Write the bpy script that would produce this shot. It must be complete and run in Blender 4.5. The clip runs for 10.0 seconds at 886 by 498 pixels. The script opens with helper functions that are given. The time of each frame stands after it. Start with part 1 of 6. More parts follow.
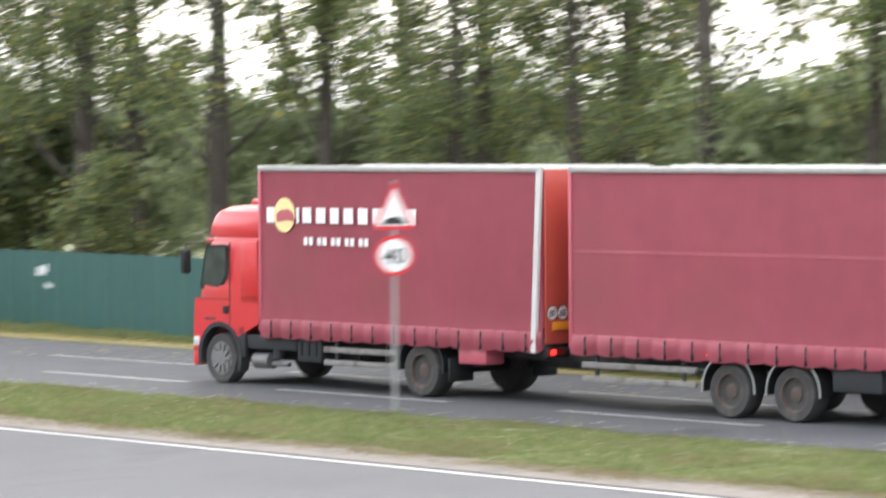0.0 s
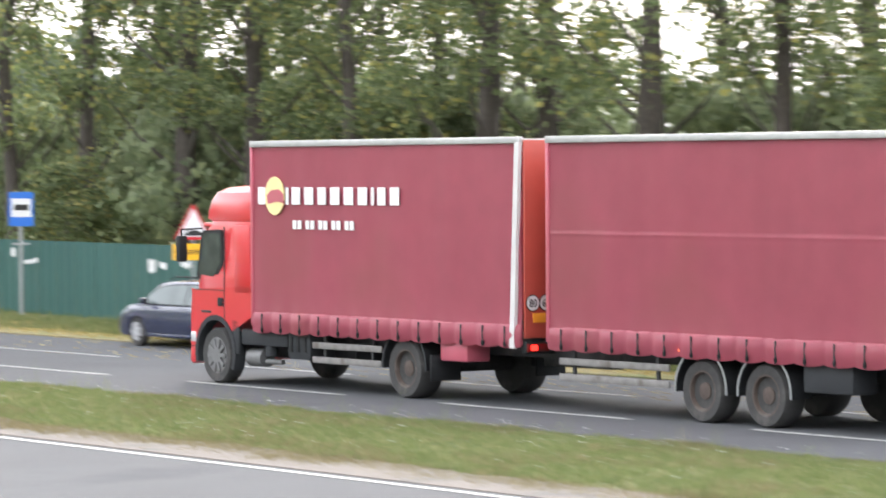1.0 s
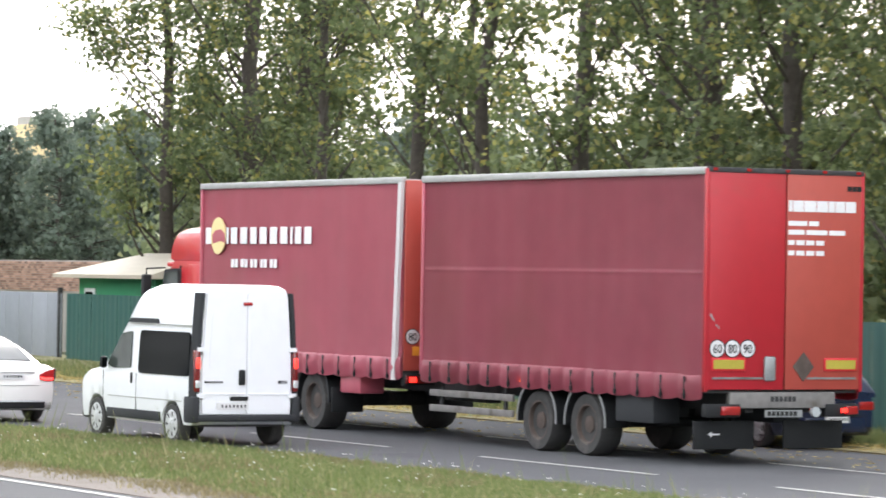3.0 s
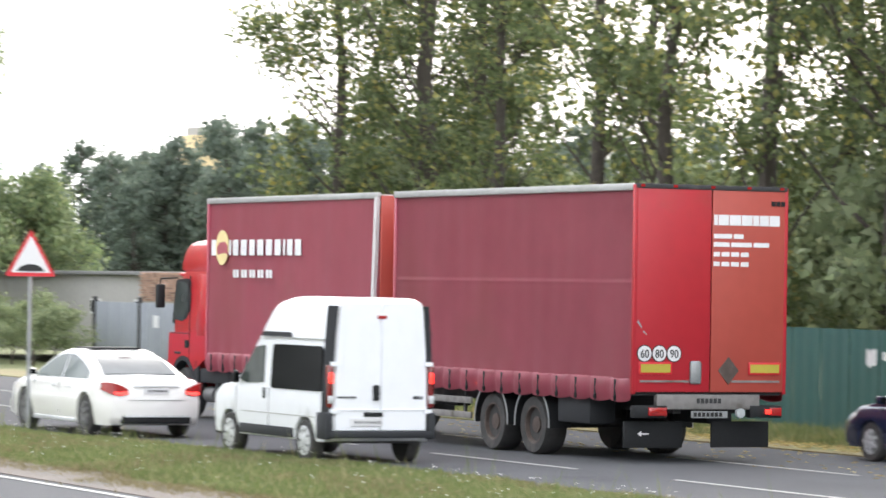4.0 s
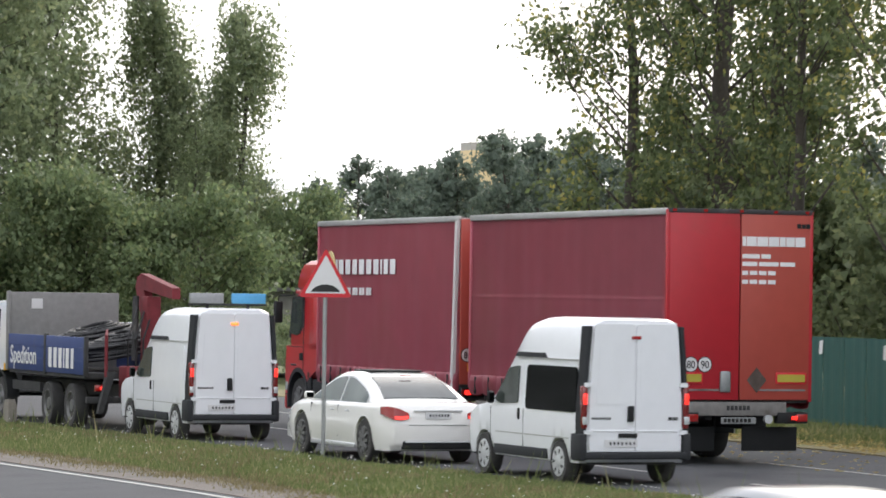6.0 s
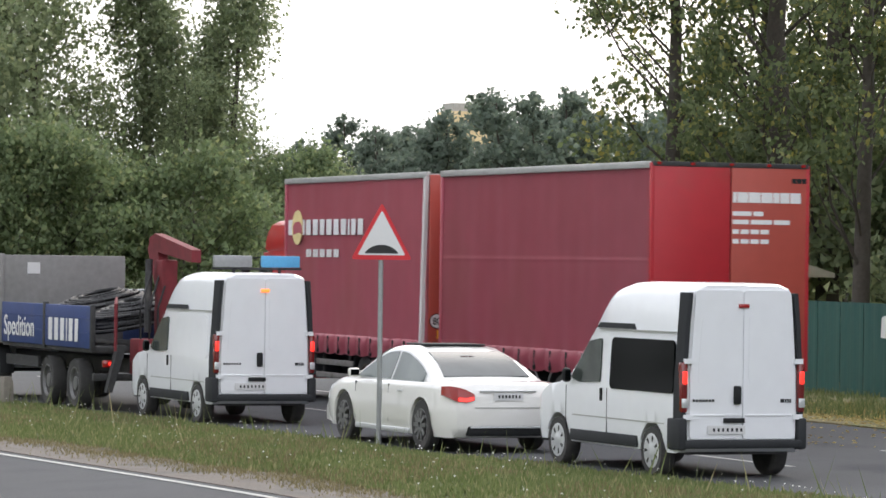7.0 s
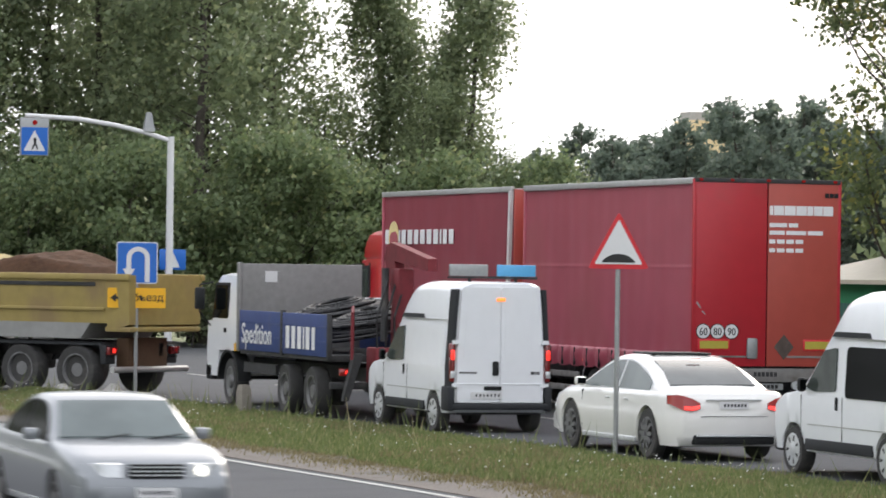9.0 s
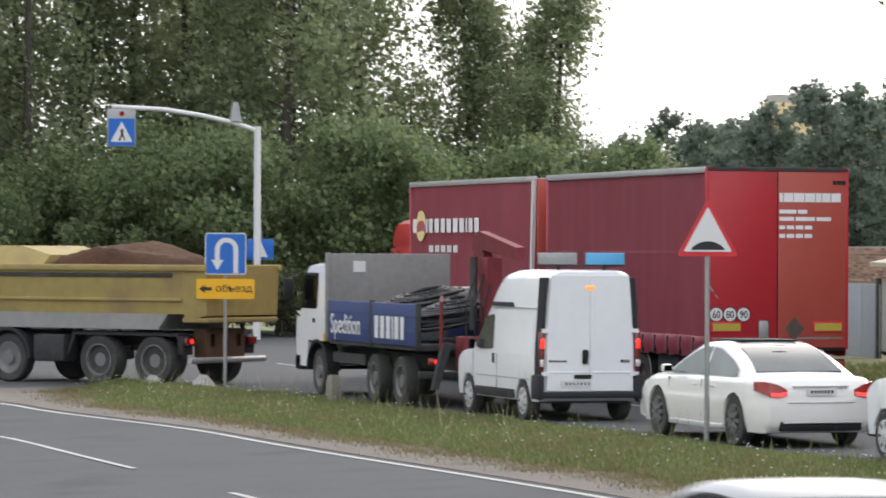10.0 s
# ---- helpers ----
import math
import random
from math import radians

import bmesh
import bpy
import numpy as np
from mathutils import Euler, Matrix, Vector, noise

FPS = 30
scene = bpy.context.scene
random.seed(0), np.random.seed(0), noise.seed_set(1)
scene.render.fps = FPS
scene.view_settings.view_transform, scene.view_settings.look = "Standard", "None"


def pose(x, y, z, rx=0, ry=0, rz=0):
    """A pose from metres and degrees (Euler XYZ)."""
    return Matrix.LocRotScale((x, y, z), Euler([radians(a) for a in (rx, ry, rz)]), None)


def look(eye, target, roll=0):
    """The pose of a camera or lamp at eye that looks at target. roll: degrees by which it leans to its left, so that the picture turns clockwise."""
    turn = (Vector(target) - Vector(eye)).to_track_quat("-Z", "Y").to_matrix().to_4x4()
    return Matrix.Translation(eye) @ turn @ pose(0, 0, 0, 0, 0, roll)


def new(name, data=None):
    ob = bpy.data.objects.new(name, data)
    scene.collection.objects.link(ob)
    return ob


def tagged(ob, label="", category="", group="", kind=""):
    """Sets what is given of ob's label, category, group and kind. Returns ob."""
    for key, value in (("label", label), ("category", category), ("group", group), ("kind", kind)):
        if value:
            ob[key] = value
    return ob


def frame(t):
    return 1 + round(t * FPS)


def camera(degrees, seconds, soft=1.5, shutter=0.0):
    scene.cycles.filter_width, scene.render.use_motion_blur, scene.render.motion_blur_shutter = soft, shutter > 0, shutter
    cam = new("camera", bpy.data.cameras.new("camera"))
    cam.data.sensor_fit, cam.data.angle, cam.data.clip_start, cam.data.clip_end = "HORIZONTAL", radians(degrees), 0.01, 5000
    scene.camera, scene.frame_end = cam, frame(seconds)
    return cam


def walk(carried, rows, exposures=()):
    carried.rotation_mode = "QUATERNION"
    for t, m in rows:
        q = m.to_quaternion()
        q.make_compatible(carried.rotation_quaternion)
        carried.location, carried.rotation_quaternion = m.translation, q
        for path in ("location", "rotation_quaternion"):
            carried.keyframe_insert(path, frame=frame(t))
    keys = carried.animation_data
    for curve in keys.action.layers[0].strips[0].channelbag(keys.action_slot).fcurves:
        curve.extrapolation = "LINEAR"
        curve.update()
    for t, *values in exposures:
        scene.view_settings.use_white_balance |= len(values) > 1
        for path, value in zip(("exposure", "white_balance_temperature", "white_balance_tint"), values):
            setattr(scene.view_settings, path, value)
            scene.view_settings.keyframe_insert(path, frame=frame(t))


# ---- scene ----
cam = camera(13.55, 10.0, soft=1.6, shutter=0.5)


def view(x, y, z, turn, tilt, lean):
    """A camera pose from its place, its heading (degrees right of +y), its tilt up and its lean."""
    a, p = radians(turn), radians(tilt)
    way = Vector((math.sin(a) * math.cos(p), math.cos(a) * math.cos(p), math.sin(p)))
    return look((x, y, z), Vector((x, y, z)) + way * 50, lean)


CAMERA_ROWS = [
    (0.0, view(28.13, -15.21, 4.55, -49.32, -1.77, -0.41)),
    (0.5, view(21.40, -9.20, 4.08, -53.66, -2.19, -0.76)),
    (1.0, view(14.49, -5.93, 3.58, -55.32, -1.28, -0.39)),
    (1.5, view(7.51, -3.59, 3.15, -57.40, -0.69, -0.24)),
    (2.0, view(6.51, -2.55, 2.71, -59.59, -0.09, 0.29)),
    (3.5, view(-3.70, 2.01, 2.49, -62.72, 0.45, 0.96)),
    (4.0, view(-3.72, 2.01, 2.52, -64.32, 0.54, 0.91)),
    (4.5, view(-3.72, 2.03, 2.58, -66.09, 0.80, 0.61)),
    (5.0, view(-3.72, 2.03, 2.58, -67.34, 1.03, 0.94)),
    (5.5, view(-3.73, 2.04, 2.62, -68.63, 0.92, 0.83)),
    (7.0, view(-14.81, 4.15, 2.52, -67.80, 0.20, 0.75)),
    (7.5, view(-14.81, 4.16, 2.51, -68.88, 0.44, 0.99)),
    (8.0, view(-14.84, 4.17, 2.54, -69.67, 0.16, 0.90)),
    (8.5, view(-14.87, 4.17, 2.54, -70.58, 0.23, 0.97)),
    (9.0, view(-14.89, 4.18, 2.52, -71.44, 0.29, 0.81)),
    (9.5, view(-14.92, 4.17, 2.55, -71.96, -0.02, 0.71)),
    (10.0, view(-14.95, 4.17, 2.58, -72.77, 0.05, 0.23)),
]
EXPOSURES = [(0.0, 1.78), (0.5, 1.87), (1.5, 1.95), (2.0, 1.86), (3.5, 1.66), (4.5, 1.62), (5.0, 1.2), (5.5, 0.9), (7.0, 0.84), (10.0, 0.82)]
walk(cam, CAMERA_ROWS, EXPOSURES)

# ---- light ----
world = bpy.data.worlds.new("sky")
scene.world = world
world.use_nodes = True
wn, wl = world.node_tree.nodes, world.node_tree.links
sky = wn.new("ShaderNodeTexSky")
sky.sky_type = "NISHITA"
sky.sun_disc = False
sky.sun_elevation, sky.sun_rotation = radians(24), radians(-48)
sky.dust_density, sky.air_density, sky.ozone_density = 6.0, 1.0, 1.0
haze = wn.new("ShaderNodeMix")
haze.data_type = "RGBA"
haze.inputs[0].default_value = 0.8
haze.inputs[7].default_value = (10.8, 11.0, 11.7, 1)
wl.new(sky.outputs[0], haze.inputs[6])
wl.new(haze.outputs[2], wn["Background"].inputs[0])
wn["Background"].inputs[1].default_value = 0.1

sun_data = bpy.data.lights.new("sun", "SUN")
sun_data.energy, sun_data.angle, sun_data.color = 0.9, radians(18), (1.0, 0.95, 0.90)
sun = new("sun", sun_data)
sun.matrix_world = look((0, 0, 60), (22, -20, 44))


# ---- materials ----
def mat(name, colour, rough=0.6, metal=0.0, spread=0.12, grain=30.0, coarse=1.5, bump=0.0, coat=0.0, rand=0.0, dirt=None, spec=0.5):
    """A surface with a fine grain and a coarse stain over its base colour; dirt: a second colour that gathers in blotches."""
    m = bpy.data.materials.new(name)
    m.use_nodes = True
    n, l = m.node_tree.nodes, m.node_tree.links
    s = n["Principled BSDF"]
    s.inputs["Roughness"].default_value, s.inputs["Metallic"].default_value = rough, metal
    s.inputs["Coat Weight"].default_value = coat
    s.inputs["Coat Roughness"].default_value = 0.08
    s.inputs["Specular IOR Level"].default_value = spec
    tc = n.new("ShaderNodeTexCoord")
    fine, wide = n.new("ShaderNodeTexNoise"), n.new("ShaderNodeTexNoise")
    fine.inputs["Scale"].default_value, wide.inputs["Scale"].default_value = grain, coarse
    fine.inputs["Detail"].default_value, wide.inputs["Detail"].default_value = 3, 4
    for t in (fine, wide):
        l.new(tc.outputs["Object"], t.inputs["Vector"])
    mixed = n.new("ShaderNodeMath")
    mixed.operation = "ADD"
    l.new(fine.outputs[0], mixed.inputs[0])
    l.new(wide.outputs[0], mixed.inputs[1])
    ramp = n.new("ShaderNodeMapRange")
    ramp.inputs[1].default_value, ramp.inputs[2].default_value = 0.6, 1.4
    ramp.inputs[3].default_value, ramp.inputs[4].default_value = 1 - spread, 1 + spread
    l.new(mixed.outputs[0], ramp.inputs[0])
    scale = n.new("ShaderNodeVectorMath")
    scale.operation = "SCALE"
    scale.inputs[0].default_value = colour
    l.new(ramp.outputs[0], scale.inputs["Scale"])
    last = scale.outputs[0]
    if dirt:
        blot = n.new("ShaderNodeMapRange")
        blot.inputs[1].default_value, blot.inputs[2].default_value = dirt[1], dirt[1] + 0.16
        l.new(wide.outputs[0], blot.inputs[0])
        mx = n.new("ShaderNodeMix")
        mx.data_type = "RGBA"
        l.new(blot.outputs[0], mx.inputs[0])
        l.new(last, mx.inputs[6])
        mx.inputs[7].default_value = (*dirt[0], 1)
        last = mx.outputs[2]
    if rand:
        info, r2, hs = n.new("ShaderNodeObjectInfo"), n.new("ShaderNodeMapRange"), n.new("ShaderNodeVectorMath")
        hs.operation = "SCALE"
        r2.inputs[3].default_value, r2.inputs[4].default_value = 1 - rand, 1 + rand
        l.new(info.outputs["Random"], r2.inputs[0])
        l.new(last, hs.inputs[0])
        l.new(r2.outputs[0], hs.inputs["Scale"])
        last = hs.outputs[0]
    l.new(last, s.inputs["Base Color"])
    if bump:
        b = n.new("ShaderNodeBump")
        b.inputs["Strength"].default_value, b.inputs["Distance"].default_value = bump, 0.02
        l.new(fine.outputs[0], b.inputs["Height"])
        l.new(b.outputs[0], s.inputs["Normal"])
    return m


def glow(name, colour, strength):
    m = mat(name, colour, 0.3, spread=0.02)
    s = m.node_tree.nodes["Principled BSDF"]
    s.inputs["Emission Color"].default_value = (*colour, 1)
    s.inputs["Emission Strength"].default_value = strength
    return m


def leaf_mat(name, dark, light, yellow):
    m = bpy.data.materials.new(name)
    m.use_nodes = True
    n, l = m.node_tree.nodes, m.node_tree.links
    s = n["Principled BSDF"]
    s.inputs["Roughness"].default_value = 0.55
    geo, ramp = n.new("ShaderNodeNewGeometry"), n.new("ShaderNodeValToRGB")
    l.new(geo.outputs["Random Per Island"], ramp.inputs[0])
    e = ramp.color_ramp.elements
    e[0].position, e[0].color = 0.0, (*dark, 1)
    e[1].position, e[1].color = 1.0, (*yellow, 1)
    mid = e.new(0.82)
    mid.color = (*light, 1)
    l.new(ramp.outputs[0], s.inputs["Base Color"])
    tr = n.new("ShaderNodeBsdfTranslucent")
    l.new(ramp.outputs[0], tr.inputs[0])
    ms = n.new("ShaderNodeMixShader")
    ms.inputs[0].default_value = 0.58
    l.new(s.outputs[0], ms.inputs[1])
    l.new(tr.outputs[0], ms.inputs[2])
    l.new(ms.outputs[0], n["Material Output"].inputs[0])
    return m


ASPHALT = mat("asphalt", (0.085, 0.087, 0.092), 0.85, spread=0.18, grain=60, coarse=0.35, bump=0.3, dirt=((0.06, 0.062, 0.068), 0.56), spec=0.15)
SHOULDER = mat("sandy_shoulder", (0.15, 0.13, 0.112), 0.95, spread=0.38, grain=14, coarse=1.3, bump=0.8, dirt=((0.105, 0.098, 0.088), 0.5))
SOIL = mat("leaf_strewn_verge", (0.21, 0.18, 0.09), 0.95, spread=0.3, grain=12, coarse=0.6, bump=0.4, dirt=((0.11, 0.14, 0.045), 0.5))
TURF = mat("turf", (0.13, 0.145, 0.06), 0.95, spread=0.35, grain=9, coarse=0.8, bump=0.5, dirt=((0.16, 0.13, 0.06), 0.62))
LINE_PAINT = mat("road_paint", (0.38, 0.38, 0.36), 0.7, spread=0.2, grain=15, coarse=2.5, dirt=((0.2, 0.2, 0.2), 0.62))
FENCE_GREEN = mat("green_sheet_metal", (0.022, 0.085, 0.075), 0.5, spread=0.12, grain=4, coarse=0.5, rand=0.03)
TARP = mat("faded_red_tarpaulin", (0.43, 0.094, 0.13), 0.38, spread=0.09, grain=2.2, coarse=0.45, bump=0.05, dirt=((0.40, 0.10, 0.12), 0.55))
CAB_RED = mat("red_cab_paint", (0.52, 0.02, 0.028), 0.3, spread=0.05, grain=6, coarse=1.0, coat=0.5)
DOOR_RED = mat("red_door_paint", (0.40, 0.016, 0.026), 0.4, spread=0.07, grain=5, coarse=0.9, dirt=((0.33, 0.03, 0.03), 0.56))
DOOR_RUST = mat("orange_red_door_paint", (0.37, 0.06, 0.042), 0.45, spread=0.07, grain=5, coarse=0.9)
WHITE = mat("white_car_paint", (0.80, 0.815, 0.84), 0.28, spread=0.03, grain=5, coarse=0.7, coat=0.6)
CREAM_WHITE = mat("pearl_white_paint", (0.80, 0.79, 0.76), 0.2, spread=0.02, grain=5, coarse=0.7, coat=0.8)
SILVER = mat("silver_paint", (0.23, 0.245, 0.26), 0.3, metal=0.35, spread=0.04, coat=0.6)
PATROL = mat("patrol_silver_paint", (0.34, 0.36, 0.38), 0.3, metal=0.35, spread=0.04, coat=0.6)
GREYP = mat("grey_paint", (0.22, 0.235, 0.25), 0.3, metal=0.35, spread=0.04, coat=0.6)
BLUEP = mat("blue_van_paint", (0.004, 0.036, 0.16), 0.4, spread=0.08, grain=4, spec=0.14)
NAVY = mat("navy_paint", (0.012, 0.018, 0.05), 0.25, spread=0.05, coat=0.7)
GLASS = mat("dark_window_glass", (0.004, 0.005, 0.005), 0.07, spread=0.1, grain=2, coarse=0.8, spec=0.02)
CAB_GLASS = mat("cab_glass", (0.05, 0.06, 0.055), 0.12, spread=0.4, grain=2.5, coarse=1.5, spec=0.25)
# pale grey-green base stands in for sky reflected in the glass
PALE_GLASS = mat("reflecting_windscreen", (0.13, 0.155, 0.155), 0.12, spread=0.3, grain=1.2, coarse=0.9, spec=0.35)
BLACK = mat("black_plastic", (0.016, 0.017, 0.018), 0.6, spread=0.2, spec=0.25)
DARK = mat("dirty_chassis_steel", (0.035, 0.035, 0.036), 0.8, spread=0.3, grain=14, coarse=2, dirt=((0.09, 0.085, 0.078), 0.58))
RUBBER = mat("dusty_rubber", (0.045, 0.044, 0.043), 0.9, spread=0.2, grain=20, coarse=4, dirt=((0.075, 0.07, 0.065), 0.55))
RUSTY_RIM = mat("rust_brown_rim", (0.075, 0.055, 0.045), 0.75, spread=0.3, grain=12, coarse=4, dirt=((0.12, 0.105, 0.09), 0.55))
RIM = mat("dirty_steel_rim", (0.20, 0.20, 0.20), 0.55, metal=0.5, spread=0.2, dirt=((0.10, 0.085, 0.07), 0.55))
HUB_CAP = mat("silver_wheel_cover", (0.62, 0.63, 0.64), 0.35, metal=0.4, spread=0.06)
ALU = mat("dull_aluminium", (0.42, 0.42, 0.41), 0.5, metal=0.5, spread=0.12, grain=8, coarse=2)
DIRTY_ALU = mat("dirty_aluminium", (0.22, 0.21, 0.20), 0.65, metal=0.3, spread=0.25, grain=8, coarse=2.5, dirt=((0.13, 0.115, 0.10), 0.54))
GALV = mat("galvanised_steel", (0.33, 0.34, 0.34), 0.5, metal=0.55, spread=0.12, grain=20, coarse=2)
GREY_PLASTIC = mat("grey_plastic", (0.03, 0.032, 0.035), 0.65, spread=0.12, spec=0.25)
SIGN_WHITE = mat("sign_white", (0.66, 0.66, 0.66), 0.4, spread=0.03)
SIGN_RED = mat("sign_red", (0.55, 0.02, 0.03), 0.4, spread=0.05)
SIGN_BLUE = mat("sign_blue", (0.015, 0.13, 0.50), 0.4, spread=0.05)
SIGN_YELLOW = mat("sign_yellow", (0.80, 0.42, 0.01), 0.45, spread=0.05)
SIGN_BLACK = mat("sign_black", (0.012, 0.012, 0.012), 0.5, spread=0.05)
LETTER = mat("white_lettering", (0.72, 0.72, 0.72), 0.5, spread=0.08)
EMBLEM = mat("pale_yellow_emblem", (0.75, 0.62, 0.30), 0.5, spread=0.08)
REFLECT_Y = mat("yellow_reflector", (0.40, 0.34, 0.05), 0.4, spread=0.1)
PLATE_O = mat("orange_plate", (0.75, 0.30, 0.03), 0.4, spread=0.1)
TAIL_ON = glow("lit_tail_lamp", (1.0, 0.03, 0.02), 0.9)
TAIL = mat("red_lamp_glass", (0.32, 0.012, 0.012), 0.15, spread=0.05, coat=1.0)
VAN_LAMP = mat("dark_red_lamp_glass", (0.16, 0.012, 0.012), 0.15, spread=0.05, coat=1.0)
AMBER_ON = glow("lit_amber_lamp", (1.0, 0.22, 0.04), 0.9)
STRIP_ON = glow("lit_red_strip", (1.0, 0.06, 0.05), 0.8)
HEAD_ON = glow("lit_headlamp", (1.0, 0.95, 0.85), 1.2)
HEAD = mat("headlamp_glass", (0.6, 0.62, 0.63), 0.08, metal=0.3, coat=1.0)
BARK = mat("bark", (0.066, 0.056, 0.047), 0.95, spread=0.35, grain=10, coarse=1.2, bump=0.6, dirt=((0.10, 0.105, 0.085), 0.6))
LEAF = leaf_mat("poplar_leaf", (0.075, 0.105, 0.045), (0.19, 0.235, 0.10), (0.40, 0.36, 0.10))
# broadleaf tones lightened, so the far wood's haze is painted into the colour
LEAF_HAZED = leaf_mat("dark_leaf", (0.18, 0.23, 0.125), (0.285, 0.335, 0.18), (0.36, 0.39, 0.20))
LEAF_EDGE = leaf_mat("edge_leaf", (0.125, 0.175, 0.08), (0.23, 0.295, 0.14), (0.32, 0.34, 0.15))
# needles made paler: the skyline's haze sits in their base colour
LEAF_PINE = leaf_mat("pine_needles", (0.125, 0.165, 0.125), (0.17, 0.215, 0.165), (0.21, 0.25, 0.17))
LEAF_AUTUMN = leaf_mat("autumn_leaf", (0.09, 0.125, 0.05), (0.19, 0.235, 0.10), (0.42, 0.35, 0.12))
DRY_MAT = leaf_mat("dry_grass", (0.14, 0.12, 0.06), (0.22, 0.19, 0.10), (0.33, 0.29, 0.18))
GRASS_MAT = leaf_mat("grass_blade", (0.11, 0.145, 0.05), (0.19, 0.22, 0.09), (0.34, 0.30, 0.17))
LITTER_MAT = leaf_mat("fallen_leaf", (0.22, 0.15, 0.05), (0.45, 0.36, 0.13), (0.55, 0.47, 0.22))
BLOOM_MAT = mat("white_bloom", (0.7, 0.7, 0.66), 0.8, spread=0.1)


# ---- helpers of the scene ----
def finish(name, bm, material, parent=None, label="", smooth=0.0):
    me = bpy.data.meshes.new(name)
    bmesh.ops.recalc_face_normals(bm, faces=bm.faces) if len(bm.faces) < 20000 else None
    bm.to_mesh(me)
    bm.free()
    me.materials.append(material)
    if smooth:
        me.polygons.foreach_set("use_smooth", [True] * len(me.polygons))
        me.set_sharp_from_angle(angle=radians(smooth))
    ob = new(name, me)
    ob.parent = parent
    if label:
        ob["label"] = label
    return ob


def part(name, bm, material, parent, label="", smooth=35):
    return finish(name, bm, material, parent, label, smooth)


def thing(name, label, category, group="", kind=""):
    return tagged(new(name), label, category, group, kind)


def box(x0, x1, y0, y1, z0, z1, bevel=0.0, bm=None):
    bm = bm or bmesh.new()
    vs = [bm.verts.new((x, y, z)) for x in (x0, x1) for y in (y0, y1) for z in (z0, z1)]
    fs = [bm.faces.new([vs[i] for i in q]) for q in ((0, 1, 3, 2), (4, 6, 7, 5), (0, 4, 5, 1), (2, 3, 7, 6), (0, 2, 6, 4), (1, 5, 7, 3))]
    if bevel:
        es = {e for f in fs for e in f.edges}
        bmesh.ops.bevel(bm, geom=list(es), offset=bevel, segments=2, affect="EDGES", profile=0.5)
    return bm


def tube(p, q, r0, r1=None, n=12, bm=None, cap=True):
    """A tapered rod from p to q."""
    bm = bm or bmesh.new()
    r1 = r0 if r1 is None else r1
    p, q = Vector(p), Vector(q)
    w = (q - p).normalized()
    u = w.orthogonal().normalized()
    v = w.cross(u)
    rings = []
    for c, r in ((p, r0), (q, r1)):
        rings.append([bm.verts.new(c + (u * math.cos(a) + v * math.sin(a)) * r) for a in (2 * math.pi * k / n for k in range(n))])
    for k in range(n):
        bm.faces.new((rings[0][k], rings[0][(k + 1) % n], rings[1][(k + 1) % n], rings[1][k]))
    if cap:
        bm.faces.new(rings[0][::-1])
        bm.faces.new(rings[1])
    return bm


def path_tube(points, r, n=8, bm=None):
    bm = bm or bmesh.new()
    for a, b in zip(points, points[1:]):
        tube(a, b, r, r, n, bm)
    return bm


def loft(rings, bm=None, caps=True):
    bm = bm or bmesh.new()
    vs = [[bm.verts.new(p) for p in ring] for ring in rings]
    n = len(rings[0])
    for a, b in zip(vs, vs[1:]):
        for k in range(n):
            bm.faces.new((a[k], a[(k + 1) % n], b[(k + 1) % n], b[k]))
    if caps:
        bm.faces.new(vs[0][::-1])
        bm.faces.new(vs[-1])
    return bm


def slab(points, axis, lo, hi, bm=None):
    """A flat outline, two coordinates a point, given thickness from lo to hi along axis 'x', 'y' or 'z'."""
    def at(p, v):
        return {"x": (v, p[0], p[1]), "y": (p[0], v, p[1]), "z": (p[0], p[1], v)}[axis]
    return loft([[at(p, lo) for p in points], [at(p, hi) for p in points]], bm)


def rounded(points, r=0.06, n=4):
    """An outline with its corners rounded off."""
    out = []
    for k, p in enumerate(points):
        a, b, c = Vector(points[k - 1]), Vector(p), Vector(points[(k + 1) % len(points)])
        u, v = (a - b).normalized() * r, (c - b).normalized() * r
        for j in range(n + 1):
            q = j / n
            out.append(tuple(b + u * (1 - q) ** 2 + v * q ** 2))
    return out


def ring_disc(x, z, y0, y1, profile, n=28, bm=None):
    """A body turned about the y axis through (x, z): profile is a list of (radius, y)."""
    bm = bm or bmesh.new()
    rings = [[bm.verts.new((x + r * math.cos(a), y, z + r * math.sin(a))) for a in (2 * math.pi * k / n for k in range(n))] for r, y in profile]
    for a, b in zip(rings, rings[1:]):
        for k in range(n):
            bm.faces.new((a[k], a[(k + 1) % n], b[(k + 1) % n], b[k]))
    bm.faces.new(rings[0])
    bm.faces.new(rings[-1][::-1])
    return bm


def text(name, body, size, material, parent, place, turn, label="", stretch=1.0, thick=0.004, align="LEFT", bold=0.0):
    """Raised lettering as a mesh; place is the lower left corner, turn the Euler angles in degrees."""
    cu = bpy.data.curves.new(name, "FONT")
    cu.body, cu.size, cu.extrude, cu.align_x = body, size, thick, align
    cu.resolution_u, cu.offset = 3, bold
    cu.offset = size * 0.005
    tmp = bpy.data.objects.new(name, cu)
    scene.collection.objects.link(tmp)
    bpy.context.view_layer.update()
    me = bpy.data.meshes.new_from_object(tmp.evaluated_get(bpy.context.evaluated_depsgraph_get()))
    bpy.data.objects.remove(tmp)
    me.transform(pose(*place, *turn) @ Matrix.Diagonal((stretch, 1, 1, 1)))
    me.materials.clear()
    me.materials.append(material)
    ob = new(name, me)
    ob.parent = parent
    if label:
        ob["label"] = label
    return ob


